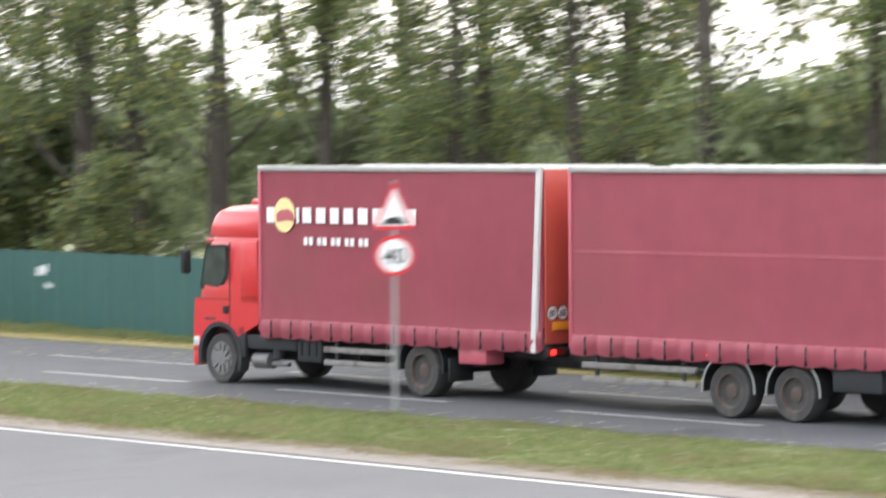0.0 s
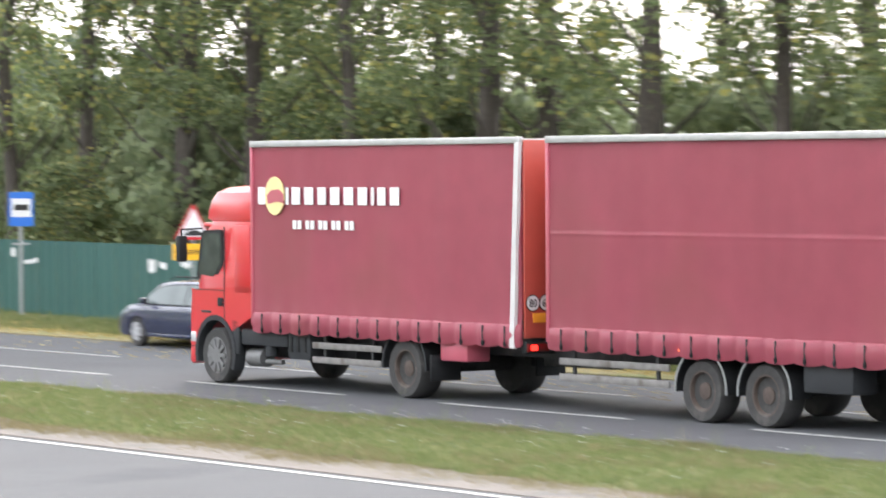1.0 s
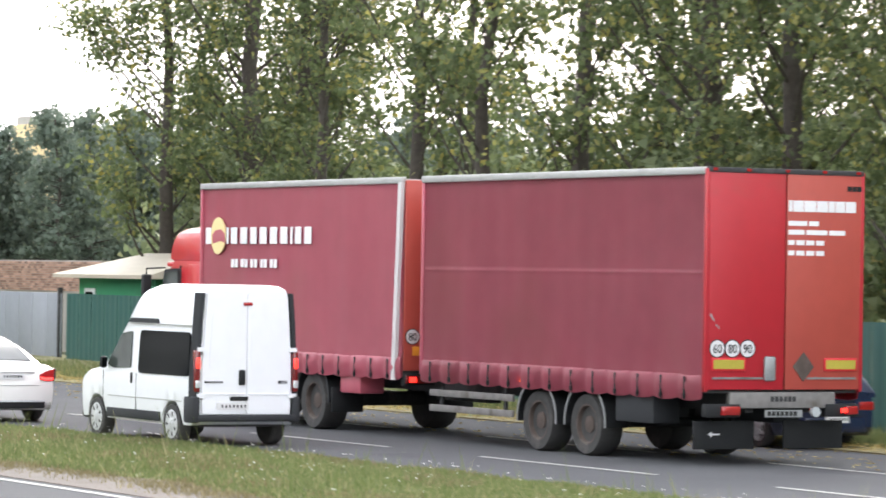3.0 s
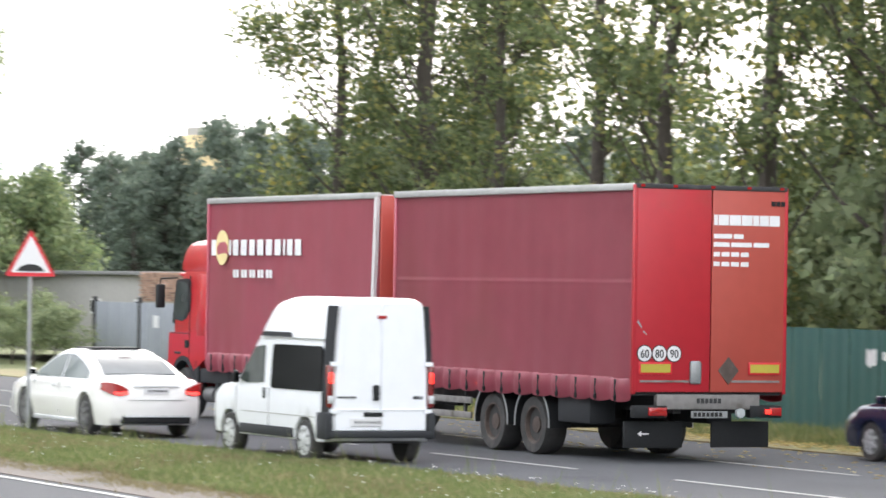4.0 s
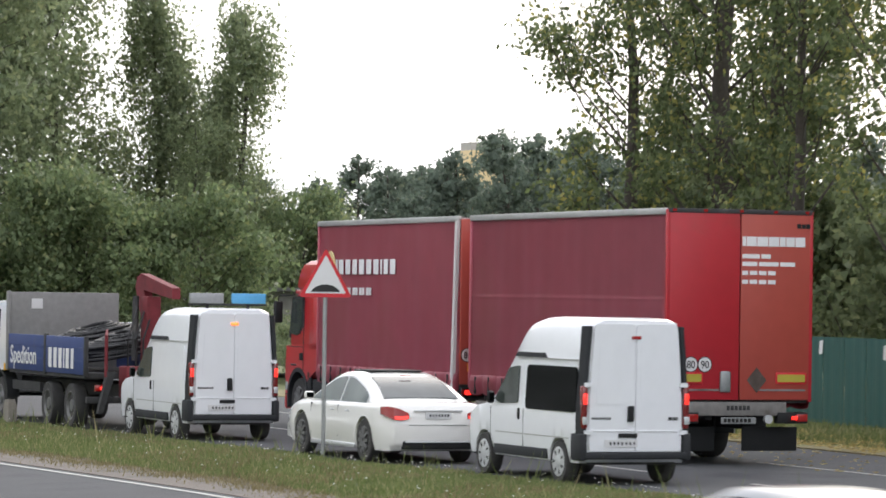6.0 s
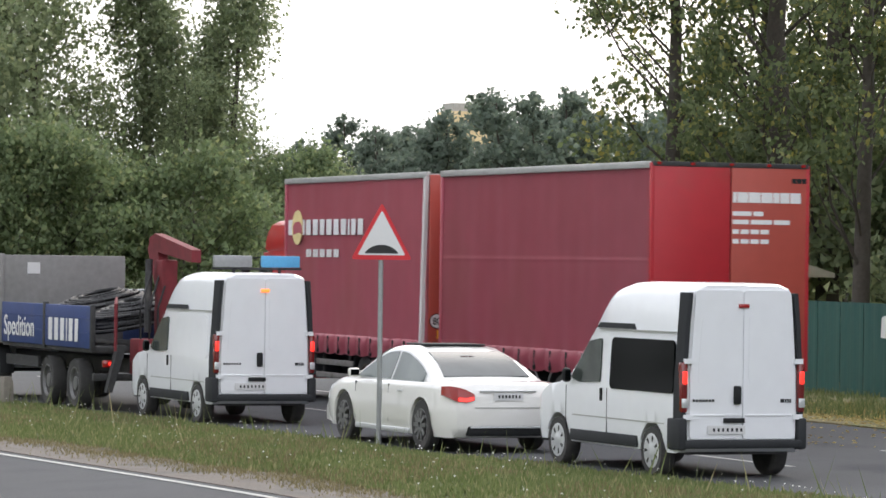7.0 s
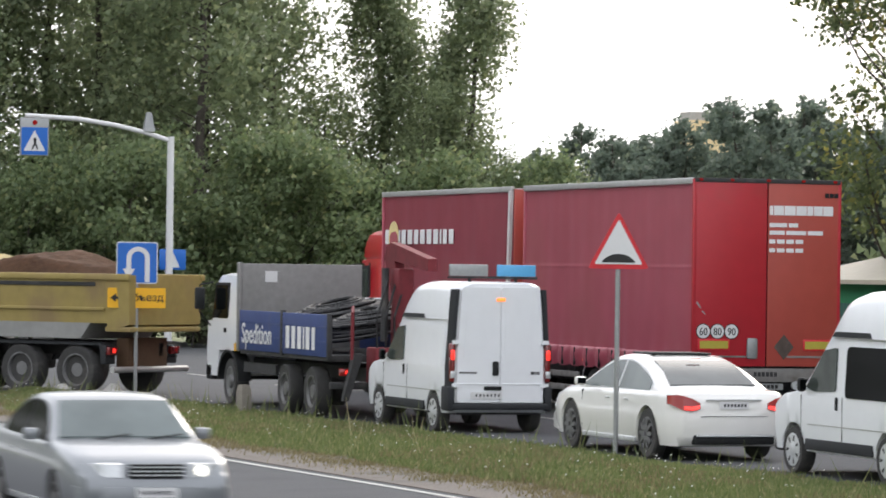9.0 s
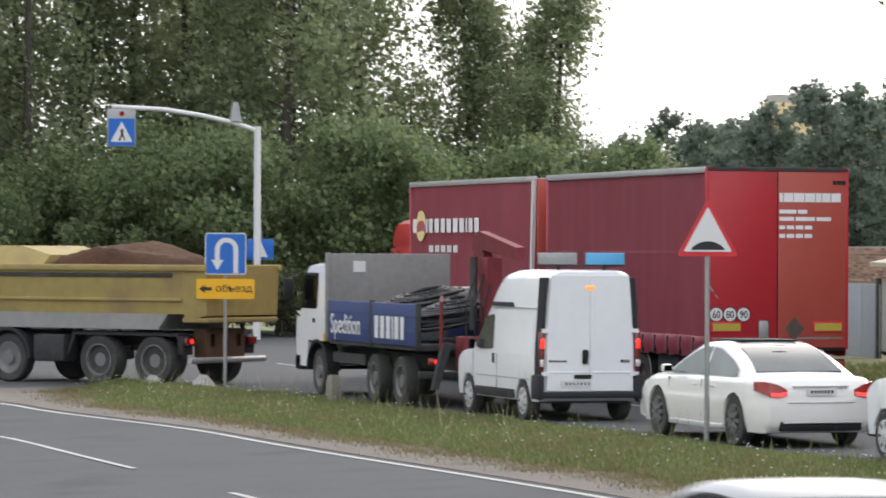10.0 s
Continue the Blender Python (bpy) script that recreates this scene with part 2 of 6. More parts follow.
def wheel(parent, x, y, r, width, side, rim=None, hub=None, name="wheel", dish=0.0, spokes=0):
    """A wheel as an Empty at its hub with a tyre and a rim; side is +1 where its outer face looks to +y."""
    w = new(name)
    w.parent = parent
    w.location = (x, y, r)
    s = side
    part("tyre", ring_disc(0, 0, 0, 0, [(r * 0.6, -s * width * 0.5), (r * 0.93, -s * width * 0.5), (r, -s * width * 0.36), (r, s * width * 0.36), (r * 0.94, s * width * 0.5), (r * 0.66, s * width * 0.48), (r * 0.62, s * width * 0.3)]), RUBBER, w)
    k = s * width * 0.5
    part("rim", ring_disc(0, 0, 0, 0, [(r * 0.2, k * 0.1), (r * 0.66, k * 0.5), (r * 0.66, k * 0.93), (r * 0.6, k * 0.93), (r * 0.52, k * (0.55 - dish)), (r * 0.3, k * (0.5 - dish)), (r * 0.27, k * (0.95 - dish * 0.5)), (r * 0.1, k * (0.98 - dish * 0.5))]), rim or RIM, w)
    if spokes:
        bm = bmesh.new()
        for a in range(spokes):
            b2 = box(r * 0.12, r * 0.6, -r * 0.07, r * 0.07, 0.0, 0.03)
            for v in b2.verts:
                x1, z1, y1 = v.co.x, v.co.y, v.co.z
                c, d = math.cos(2 * math.pi * a / spokes), math.sin(2 * math.pi * a / spokes)
                v.co = (x1 * c - z1 * d, k * 0.9 + s * y1, x1 * d + z1 * c)
            me = bpy.data.meshes.new("tmp")
            b2.to_mesh(me)
            b2.free()
            bm.from_mesh(me)
            bpy.data.meshes.remove(me)
        part("spokes", bm, hub or HUB_CAP, w)
    return w


# ---- ground, roads, fence ----
def ribbon(near, far, z0, z1, xs, name, material, label, category, humps=0.0):
    """A strip of ground between two border lines (functions of x), with a real thickness."""
    rings = []
    for x in xs:
        a, b = near(x), far(x)
        h = noise.noise((x * 0.4, 3.1, 0)) * humps
        rings.append([(x, a, z0), (x, b, z0), (x, b, z1 + h * 0.3), (x, a + (b - a) * 0.7, z1 + humps + h), (x, a + (b - a) * 0.35, z1 + humps - h), (x, a, z1)])
    return tagged(finish(name, loft(rings), material, None, "", 40), label, category, "", "structure")


def bend(points):
    def at(x):
        for (xa, ya), (xb, yb) in zip(points, points[1:]):
            if xa <= x <= xb:
                k = (x - xa) / (xb - xa)
                k = k * k * (3 - 2 * k)
                return ya + (yb - ya) * k
        return points[0][1] if x < points[0][0] else points[-1][1]
    return at


edge_line = bend([(-150, 8.0), (-84, 14.7), (-76, 15.75), (-66, 16.75), (-50, 17.45), (60, 17.4)])
lane_dash = bend([(-150, 5.0), (-90, 12.2), (-66, 14.15), (-50, 14.4), (-18, 13.3), (60, 13.1)])
grass_near = bend([(-84.6, 19.0), (-81.5, 17.7), (-76, 17.2), (-66, 18.2), (-55, 18.9), (60, 19.1)])
grass_far = bend([(-84.6, 19.6), (-81.5, 20.9), (-76, 21.75), (-62, 22.4), (-50, 23.4), (60, 23.7)])
verge_near = bend([(-100, 33.2), (-50, 32.3), (60, 31.6)])


def ragged(x):
    """The uneven line in which the grass ends at the shoulder."""
    return 0.34 * noise.noise((x * 0.35, 1.7, 0)) + 0.22 * noise.noise((x * 1.3, 4.2, 0)) + 0.1 * noise.noise((x * 4.0, 8, 0))


def fence_y(x):
    return 35.0 + (-44 - x) * 0.101


def steps(a, b, d):
    n = max(1, round((b - a) / d))
    return [a + (b - a) * k / n for k in range(n + 1)]


bm = bmesh.new()
gx = steps(-900, 500, 50)
gy = steps(-500, 900, 50)
grid = [[bm.verts.new((x, y, -0.42)) for y in gy] for x in gx]
for a, b in zip(grid, grid[1:]):
    for k in range(len(gy) - 1):
        bm.faces.new((a[k], b[k], b[k + 1], a[k + 1]))
tagged(finish("ground", bm, TURF), "wide flat ground of rough turf around the roads", "ground", "", "structure")

road_bm = bmesh.new()
slab([(-420, 17.9), (140, 17.9), (140, 33.6), (-420, 36.0)], "z", -0.1, 0.0, road_bm)
loft([[(x, -2.0, -0.9), (x, 18.0, -0.1), (x, 18.0, -0.002), (x, edge_line(x) + 0.3, 0.0), (x, edge_line(x) - 5.0, -0.25), (x, -2.0, -0.35)] for x in steps(-160, 140, 3.0)], road_bm)
tagged(finish("road", road_bm, ASPHALT), "worn grey asphalt dual carriageway", "road", "", "structure")


def near_z(y, x=-50.0):
    """The near carriageway falls away from its edge line."""
    return -0.25 * max(0.0, edge_line(x) + 0.3 - y) / 5.3


ribbon(lambda x: edge_line(x) + 0.25, lambda x: grass_near(x) + 0.9, -0.05, 0.008, steps(-84, 60, 1.5), "shoulder", SHOULDER, "dusty sand shoulder along the median", "shoulder", 0.006)
ribbon(lambda x: grass_near(x) + ragged(x), grass_far, -0.05, 0.012, steps(-84.6, 60, 0.3), "median", TURF, "raised grass median between the carriageways", "median", 0.055)
ribbon(verge_near, lambda x: fence_y(x) + 9, -0.09, 0.02, steps(-100, 60, 2.0), "verge", SOIL, "verge of thin grass strewn with yellow leaves", "verge", 0.05)
ribbon(lambda x: -40.0, lambda x: 3.2, -0.5, -0.2, steps(-90, 60, 3.0), "near_verge", TURF, "grass verge beside the near carriageway", "verge", 0.04)


def road_line(name, fn, x0, x1, width, label):
    bm = bmesh.new()
    off = near_z(fn((x0 + x1) / 2), (x0 + x1) / 2)
    for a, b in zip(steps(x0, x1, 1.5), steps(x0, x1, 1.5)[1:]):
        loft([[(a, fn(a), 0.001), (a, fn(a) + width, 0.001), (a, fn(a) + width, 0.006), (a, fn(a), 0.006)], [(b, fn(b), 0.001), (b, fn(b) + width, 0.001), (b, fn(b) + width, 0.006), (b, fn(b), 0.006)]], bm)
    bmesh.ops.translate(bm, verts=bm.verts, vec=(0, 0, off + 0.004))
    tagged(finish(name, bm, LINE_PAINT), label, "road marking", "", "structure")


road_line("road_marking", edge_line, -84, 50, 0.12, "solid white edge line beside the sandy shoulder")
for x, ln in [(-83.0, 9.0), (-69.5, 9.0)] + [(-55.9 + 12.0 * k, 1.9) for k in range(6)]:
    road_line("road_marking", lane_dash, x, x + ln, 0.10, "white lane dash of the near carriageway")
for x in steps(-98, 20, 7.3):
    road_line("road_marking", lambda q: 25.9, x, x + 4.6, 0.10, "white lane dash between the two lanes")
for x in steps(-100, 20, 8.0):
    road_line("road_marking", lambda q: 29.1, x, x + 5.0, 0.08, "faded white line of the outer lane")

# green sheet fence, board by board
fence = thing("sheet_fence", "dark green corrugated sheet-metal fence with paint marks", "fence", "", "structure")


def fence_board():
    n = 10
    rings = []
    for z in (0.05, 1.85):
        front = []
        for k in range(n + 1):
            d = 0.011 if k % 4 in (1, 2) else 0.0
            front.append((-0.575 + 1.15 * k / n, -0.012 - d, z))
        rings.append(front + [(x, y + 0.008, z) for x, y, z in front[::-1]])
    bm = loft(rings)
    me = bpy.data.meshes.new("board")
    bmesh.ops.recalc_face_normals(bm, faces=bm.faces)
    bm.to_mesh(me)
    bm.free()
    me.materials.append(FENCE_GREEN)
    return me


board_mesh = fence_board()
slope = math.degrees(math.atan(-0.101))
for x in steps(-95.2, 8, 1.15):
    b = new("board", board_mesh)
    b.parent = fence
    b.matrix_basis = pose(x, fence_y(x), 0, 0, 0, slope)
post_mesh = finish("fence_post", box(-0.03, 0.03, 0.0, 0.06, 0, 1.8), GALV, fence)
for x in steps(-95.2, 8, 3.45)[1:]:
    p = new("fence_post", post_mesh.data)
    p.parent = fence
    p.matrix_basis = pose(x, fence_y(x) + 0.01, 0, 0, 0, slope)
post_mesh.matrix_basis = pose(-95.2, fence_y(-95.2) + 0.01, 0, 0, 0, slope)
rng = random.Random(4)
# pale paint marks and paper sheets on the fence
for x, z, w, h in ((-44.9, 1.30, 0.5, 0.22), (-44.6, 1.0, 0.3, 0.1), (-56.4, 1.35, 0.5, 0.16), (-57.6, 1.32, 0.35, 0.14), (-58.2, 1.2, 0.4, 0.3), (-66.3, 1.45, 0.3, 0.2), (-65.2, 1.3, 0.9, 0.1), (-71.8, 1.45, 0.22, 0.3), (-76.4, 1.2, 0.3, 0.42), (-75.2, 1.5, 0.25, 0.3), (-81.0, 1.3, 0.3, 0.4), (-82.5, 1.5, 0.2, 0.2)):
    bm = bmesh.new()
    for k in range(4 if w > h else 1):
        ww = w / (4 if w > h else 1)
        x0 = -w / 2 + k * ww
        dz = rng.uniform(-0.04, 0.04)
        slab([(x0, dz), (x0 + ww * 0.8, dz + rng.uniform(-0.03, 0.03)), (x0 + ww * 0.9, h + dz), (x0 + ww * 0.15, h * 0.9 + dz)], "y", -0.006, 0.0, bm)
    g = part("paint_mark", bm, LETTER, fence, "pale painted mark", 0)
    g.matrix_basis = pose(x, fence_y(x) - 0.034, z, 0, 0, slope)


# ---- the red road train ----
STRIP_WHITE = mat("grey_white_strip", (0.55, 0.54, 0.53), 0.6, spread=0.1, grain=3, coarse=0.8)


def straps(parent, u0, u1, y, n, z0=0.86, z1=1.2):
    bm0 = box(-0.011, 0.011, -0.012, 0.012, z0 + 0.03, z1, 0.003)
    first = part("strap", bm0, DARK, parent)
    b1 = part("buckle", box(-0.02, 0.02, -0.018, 0.018, z0 + 0.05, z0 + 0.11, 0.005), BLACK, parent)
    for k in range(n):
        x = u0 + (u1 - u0) * (k + 0.5) / n
        for src in (first, b1):
            o = src if k == 0 else new(src.name.split(".")[0], src.data)
            o.parent = parent
            o.location = (x, y, 0)


def tarp_side(u0, u1, y, z0, z1, s, seed):
    """A curtain with faint vertical billows and a puckered lower hem; s: the side it bulges to."""
    r = random.Random(seed)
    nx, bm = 72, bmesh.new()
    zs = [z0, z0 + 0.05, z0 + 0.13, z0 + 0.22, z0 + 0.30, z0 + 0.5] + [z0 + 0.5 + (z1 - z0 - 0.5) * k / 7 for k in range(1, 8)]
    seam = z0 + 1.66
    zs = sorted(zs + [seam - 0.07, seam - 0.025, seam, seam + 0.012, seam + 0.06])
    cols = []
    for i in range(nx + 1):
        x = u0 + (u1 - u0) * i / nx
        col = []
        for j, z in enumerate(zs):
            t = (z - z0) / (z1 - z0)
            low = math.exp(-((t - 0.02) / 0.07) ** 2)
            hem = abs(math.sin(math.pi * (i / nx) * 13)) * 0.045 * low
            rib = 0.005 if z == seam and seed == 3 else 0.0
            wave = rib + 0.026 * noise.noise((x * 0.9, z * 0.35, seed)) + 0.006 * noise.noise((x * 1.5 + z * 1.2, z * 1.6, seed + 4)) + 0.008 * noise.noise((x * 3, z * 0.8, seed + 9))
            col.append(bm.verts.new((x, y + s * (hem + wave + 0.012 * math.sin(math.pi * t)), z + (abs(math.sin(math.pi * (i / nx) * 13)) * -0.04 if j == 0 else 0))))
        cols.append(col)
    for a, b in zip(cols, cols[1:]):
        for j in range(len(zs) - 1):
            bm.faces.new((a[j], b[j], b[j + 1], a[j + 1]))
    bmesh.ops.solidify(bm, geom=bm.faces[:], thickness=0.006)
    return bm


def hem_band(u0, u1, y, s):
    """The flap along the curtain's foot, drawn in by its straps."""
    bm, cols = bmesh.new(), []
    n = 13 * 8
    for i in range(n + 1):
        q = abs(math.sin(math.pi * 13 * i / n)) ** 0.7
        x = u0 + (u1 - u0) * i / n
        w = 0.012 * noise.noise((x * 4, 1.7, y))
        cols.append([bm.verts.new((x, y + s * d, z)) for d, z in ((0.002, 1.23), (0.012 + 0.022 * q, 1.19), (0.016 + 0.045 * q + w, 1.08), (0.010 + 0.035 * q - w, 0.98), (0.004 + 0.02 * q, 0.91 - 0.035 * q))])
    for a, b in zip(cols, cols[1:]):
        for j in range(4):
            bm.faces.new((a[j], b[j], b[j + 1], a[j + 1]))
    bmesh.ops.solidify(bm, geom=bm.faces[:], thickness=0.005)
    return bm


def arch(x, z, r0, r1, y0, y1, a0=0, a1=180, n=14, bm=None):
    pts = [(x + r1 * math.cos(radians(a0 + (a1 - a0) * k / n)), z + r1 * math.sin(radians(a0 + (a1 - a0) * k / n))) for k in range(n + 1)]
    pts += [(x + r0 * math.cos(radians(a1 - (a1 - a0) * k / n)), z + r0 * math.sin(radians(a1 - (a1 - a0) * k / n))) for k in range(n + 1)]
    return slab(pts, "y", y0, y1, bm)


def number_disc(parent, body, x, y, z, face):
    """A round white speed plate with a black rim on a rear door that looks to -x."""
    n = 24
    def disc(r, a, b):
        return slab([(y + r * math.cos(2 * math.pi * k / n), z + r * math.sin(2 * math.pi * k / n)) for k in range(n)], "x", a, b)
    d = part("speed_plate", disc(0.125, x - 0.008, x), SIGN_BLACK, parent)
    part("plate_face", disc(0.11, x - 0.012, x - 0.006), SIGN_WHITE, d)
    text("figures", body, 0.17, SIGN_BLACK, d, (x - 0.014, y, z - 0.06), (90, 0, -90), align="CENTER", stretch=0.85)


def bars(name, parent, x, y0, z, widths, height, gap, material, axis="x", depth=0.006, label=""):
    """A row of plain bars in place of lettering, laid along -y on a face x, or along -x on a face y."""
    p = y0
    for k, w in enumerate(widths):
        if w > 0:
            bm = box(x - depth, x, p - w, p, z, z + height) if axis == "x" else box(p - w, p, x, x + depth, z, z + height)
            part(name, bm, material, parent, label if k == 0 else "", 0)
        p -= abs(w) + gap


def load_box(parent, u0, u1, name, seed):
    """The curtain-sided body: floor, headboard, roof, rails and the two curtains."""
    part("floor_frame", box(u0 + 0.02, u1 - 0.02, -1.22, 1.22, 0.98, 1.12, 0.01), DARK, parent)
    part("headboard", box(u1 - 0.05, u1, -1.24, 1.24, 1.12, 3.93, 0.01), DOOR_RED, parent)
    part("roof_sheet", box(u0 + 0.03, u1 - 0.03, -1.2, 1.2, 3.93, 3.97), mat("grey_roof_sheet", (0.45, 0.43, 0.42), 0.6), parent)
    for s in (1, -1):
        part("roof_rail", box(u0, u1, s * 1.25 - 0.035, s * 1.25 + 0.035, 3.90, 4.0, 0.012), ALU, parent, "dull aluminium roof rail")
        part("curtain", tarp_side(u0 + 0.03, u1 - 0.01, s * 1.235, 0.93, 3.91, s, seed), TARP, parent, "faded red tarpaulin side curtain")
        part("corner_post", box(u1 - 0.07, u1 - 0.0, s * 1.245 - 0.03, s * 1.245 + 0.03, 1.0, 3.9, 0.008), TARP, parent)
        part("hem", hem_band(u0 + 0.03, u1 - 0.02, s * 1.25, s), TARP, parent, "puckered lower hem of the curtain", 60)
        straps(parent, u0 + 0.1, u1 - 0.1, s * 1.305, 13)


def rails(parent, u0, u1, y):
    for z in (0.45, 0.68):
        part("side_rail", box(u0, u1, y - 0.02, y + 0.02, z, z + 0.1, 0.008), DIRTY_ALU, parent, "dirty aluminium side guard rail")
    for x in (u0 + 0.3, u1 - 0.3):
        part("rail_bracket", box(x - 0.03, x + 0.03, y - 0.06 if y > 0 else y + 0.02, y - 0.02 if y > 0 else y + 0.06, 0.45, 1.0), DARK, parent)


def build_trailer():
    t = thing("box_trailer", "red curtain-sided two-axle trailer with orange-red rear doors", "trailer")
    load_box(t, 0.0, 7.99, "trailer", 3)
    # rear doors
    part("door", box(-0.05, -0.01, 0.01, 1.24, 1.03, 3.95, 0.012), DOOR_RED, t, "bright red rear door")
    part("door", box(-0.05, -0.01, -1.24, -0.01, 1.03, 3.95, 0.012), DOOR_RUST, t, "orange-red rear door with white bars of lettering")
    for y in (1.24, -1.24):
        part("door_post", box(-0.055, 0.02, y - 0.025, y + 0.03, 1.0, 3.98, 0.008), DOOR_RED, t)
    part("roof_beam", box(-0.06, 0.0, -1.25, 1.25, 3.93, 4.0, 0.01), DARK, t)
    for y in (1.15, 0.62, 0.0, -0.6, -1.15):
        part("marker_lamp", box(-0.075, -0.06, y - 0.03, y + 0.03, 3.95, 3.99), TAIL, t)
    part("door_rail", box(-0.062, -0.05, 0.35, 1.15, 1.17, 1.20), DIRTY_ALU, t)
    part("door_rail", box(-0.062, -0.05, -1.15, -0.35, 1.17, 1.20), DIRTY_ALU, t)
    part("lock_housing", box(-0.09, -0.05, 0.16, 0.34, 1.15, 1.48, 0.03), GALV, t, "grey lock housing")
    part("hazard_plate", slab([(-0.30 + 0.17 * c, 1.34 + 0.2 * s) for c, s in ((1, 0), (0, 1), (-1, 0), (0, -1))], "x", -0.062, -0.05), RUSTY_RIM, t, "dull brown diamond plate holder")
    for pts in ([(1.19, 2.06), (1.205, 2.02), (1.13, 1.94), (1.12, 1.955)], [(1.10, 1.91), (1.11, 1.89), (1.05, 1.84), (1.04, 1.855)]):
        part("paint_scratch", slab(pts, "x", -0.053, -0.049), GALV, t, "pale scratch in the red paint", 0)
    for y in (0.9, -0.9):
        rp = part("reflector_plate", box(-0.066, -0.05, y - 0.27, y + 0.27, 1.28, 1.46, 0.004), SIGN_RED, t, "yellow reflector plate with a red rim")
        part("reflector_face", box(-0.070, -0.060, y - 0.24, y + 0.24, 1.31, 1.43), REFLECT_Y, rp)
    for body, y in (("60", 1.08), ("80", 0.84), ("90", 0.60)):
        number_disc(t, body, -0.05, y, 1.58, 1)
    bars("lettering_bar", t, -0.05, -0.03, 3.43, [0.06, 0.17, 0.19, 0.18, 0.1, 0.15, 0.17], 0.15, 0.012, LETTER, label="white bars in place of a company name")
    for z, ws in ((3.24, [0.3, 0.16]), (3.12, [0.26, 0.34, 0.26]), (2.98, [0.10, 0.13, 0.13, 0.13]), (2.84, [0.10, 0.13, 0.13, 0.13])):
        bars("lettering_bar", t, -0.05, -0.03, z, ws, 0.065, 0.03, LETTER)
    bars("lettering_bar", t, -0.05, -0.98, 3.72, [0.07] * 3, 0.07, 0.01, BLACK)
    # chassis and running gear
    for y in (0.45, -0.45):
        part("chassis_beam", box(0.1, 9.1, y - 0.06, y + 0.06, 0.72, 0.98), DARK, t)
    part("drawbar", box(7.9, 9.6, -0.12, 0.12, 0.55, 0.72, 0.02), DARK, t)
    for x in (4.49, 3.13):
        part("axle", tube((x, -0.9, 0.46), (x, 0.9, 0.46), 0.07), DARK, t)
        for s in (1, -1):
            wheel(t, x, s * 1.02, 0.44, 0.36, s, RUSTY_RIM, dish=0.5)
            part("mudguard", arch(x, 0.46, 0.53, 0.56, s * 1.22 if s < 0 else 0.85, s * 0.85 if s < 0 else 1.22, -5, 185), BLACK, t)
            part("mudguard_trim", arch(x, 0.46, 0.545, 0.575, s * 1.225 - 0.008, s * 1.225 + 0.008, -5, 185), GALV, t)
    for s in (1, -1):
        rails(t, 5.2, 7.75, s * 1.2)
        part("tool_box", box(1.35, 2.35, s * 0.98 - 0.22, s * 0.98 + 0.22, 0.52, 0.96, 0.03), GREY_PLASTIC, t)
        part("rear_lamp_board", box(-0.04, 0.1, s * 0.95 - 0.27, s * 0.95 + 0.27, 0.66, 0.84, 0.02), BLACK, t)
        part("tail_lamp", box(-0.07, -0.03, s * 0.95 - 0.25, s * 0.95 + 0.05 * s, 0.69, 0.81, 0.015), TAIL, t, "red tail lamp")
        part("lamp_lens", box(-0.076, -0.06, s * 0.95 - 0.07, s * 0.95 + 0.03, 0.72, 0.78, 0.01), TAIL if s > 0 else TAIL_ON, t)
        part("mud_flap", box(0.3, 0.34, s * 0.72 - 0.48, s * 0.72 + 0.48, 0.22, 0.6, 0.01), BLACK, t, "black rubber mud flap")
        part("side_marker", box(4.9, 4.98, s * 1.25 - 0.01, s * 1.25 + 0.012, 0.98, 1.03), AMBER_ON, t)
    part("bumper_beam", box(-0.03, 0.08, -0.85, 0.85, 0.78, 1.0, 0.02), DIRTY_ALU, t, "dull grey rear beam with a maker's bar")
    bars("lettering_bar", t, -0.03, 0.2, 0.87, [0.05] * 6, 0.07, 0.02, DARK)
    pl = part("number_plate", box(-0.05, -0.035, -0.3, 0.3, 0.66, 0.76), GALV, t)
    bars("plate_mark", pl, -0.05, 0.26, 0.68, [0.05] * 7, 0.06, 0.02, SIGN_BLACK)
    part("round_lamp", slab([(-0.52 + 0.07 * math.cos(a), 0.73 + 0.07 * math.sin(a)) for a in (k * math.pi / 8 for k in range(16))], "x", -0.06, 0.0), HEAD, t)
    part("arrow_mark", slab([(0.98, 0.42), (0.92, 0.46), (0.92, 0.43), (0.8, 0.43), (0.8, 0.41), (0.92, 0.41), (0.92, 0.38)], "x", 0.29, 0.3), LETTER, t)
    return t


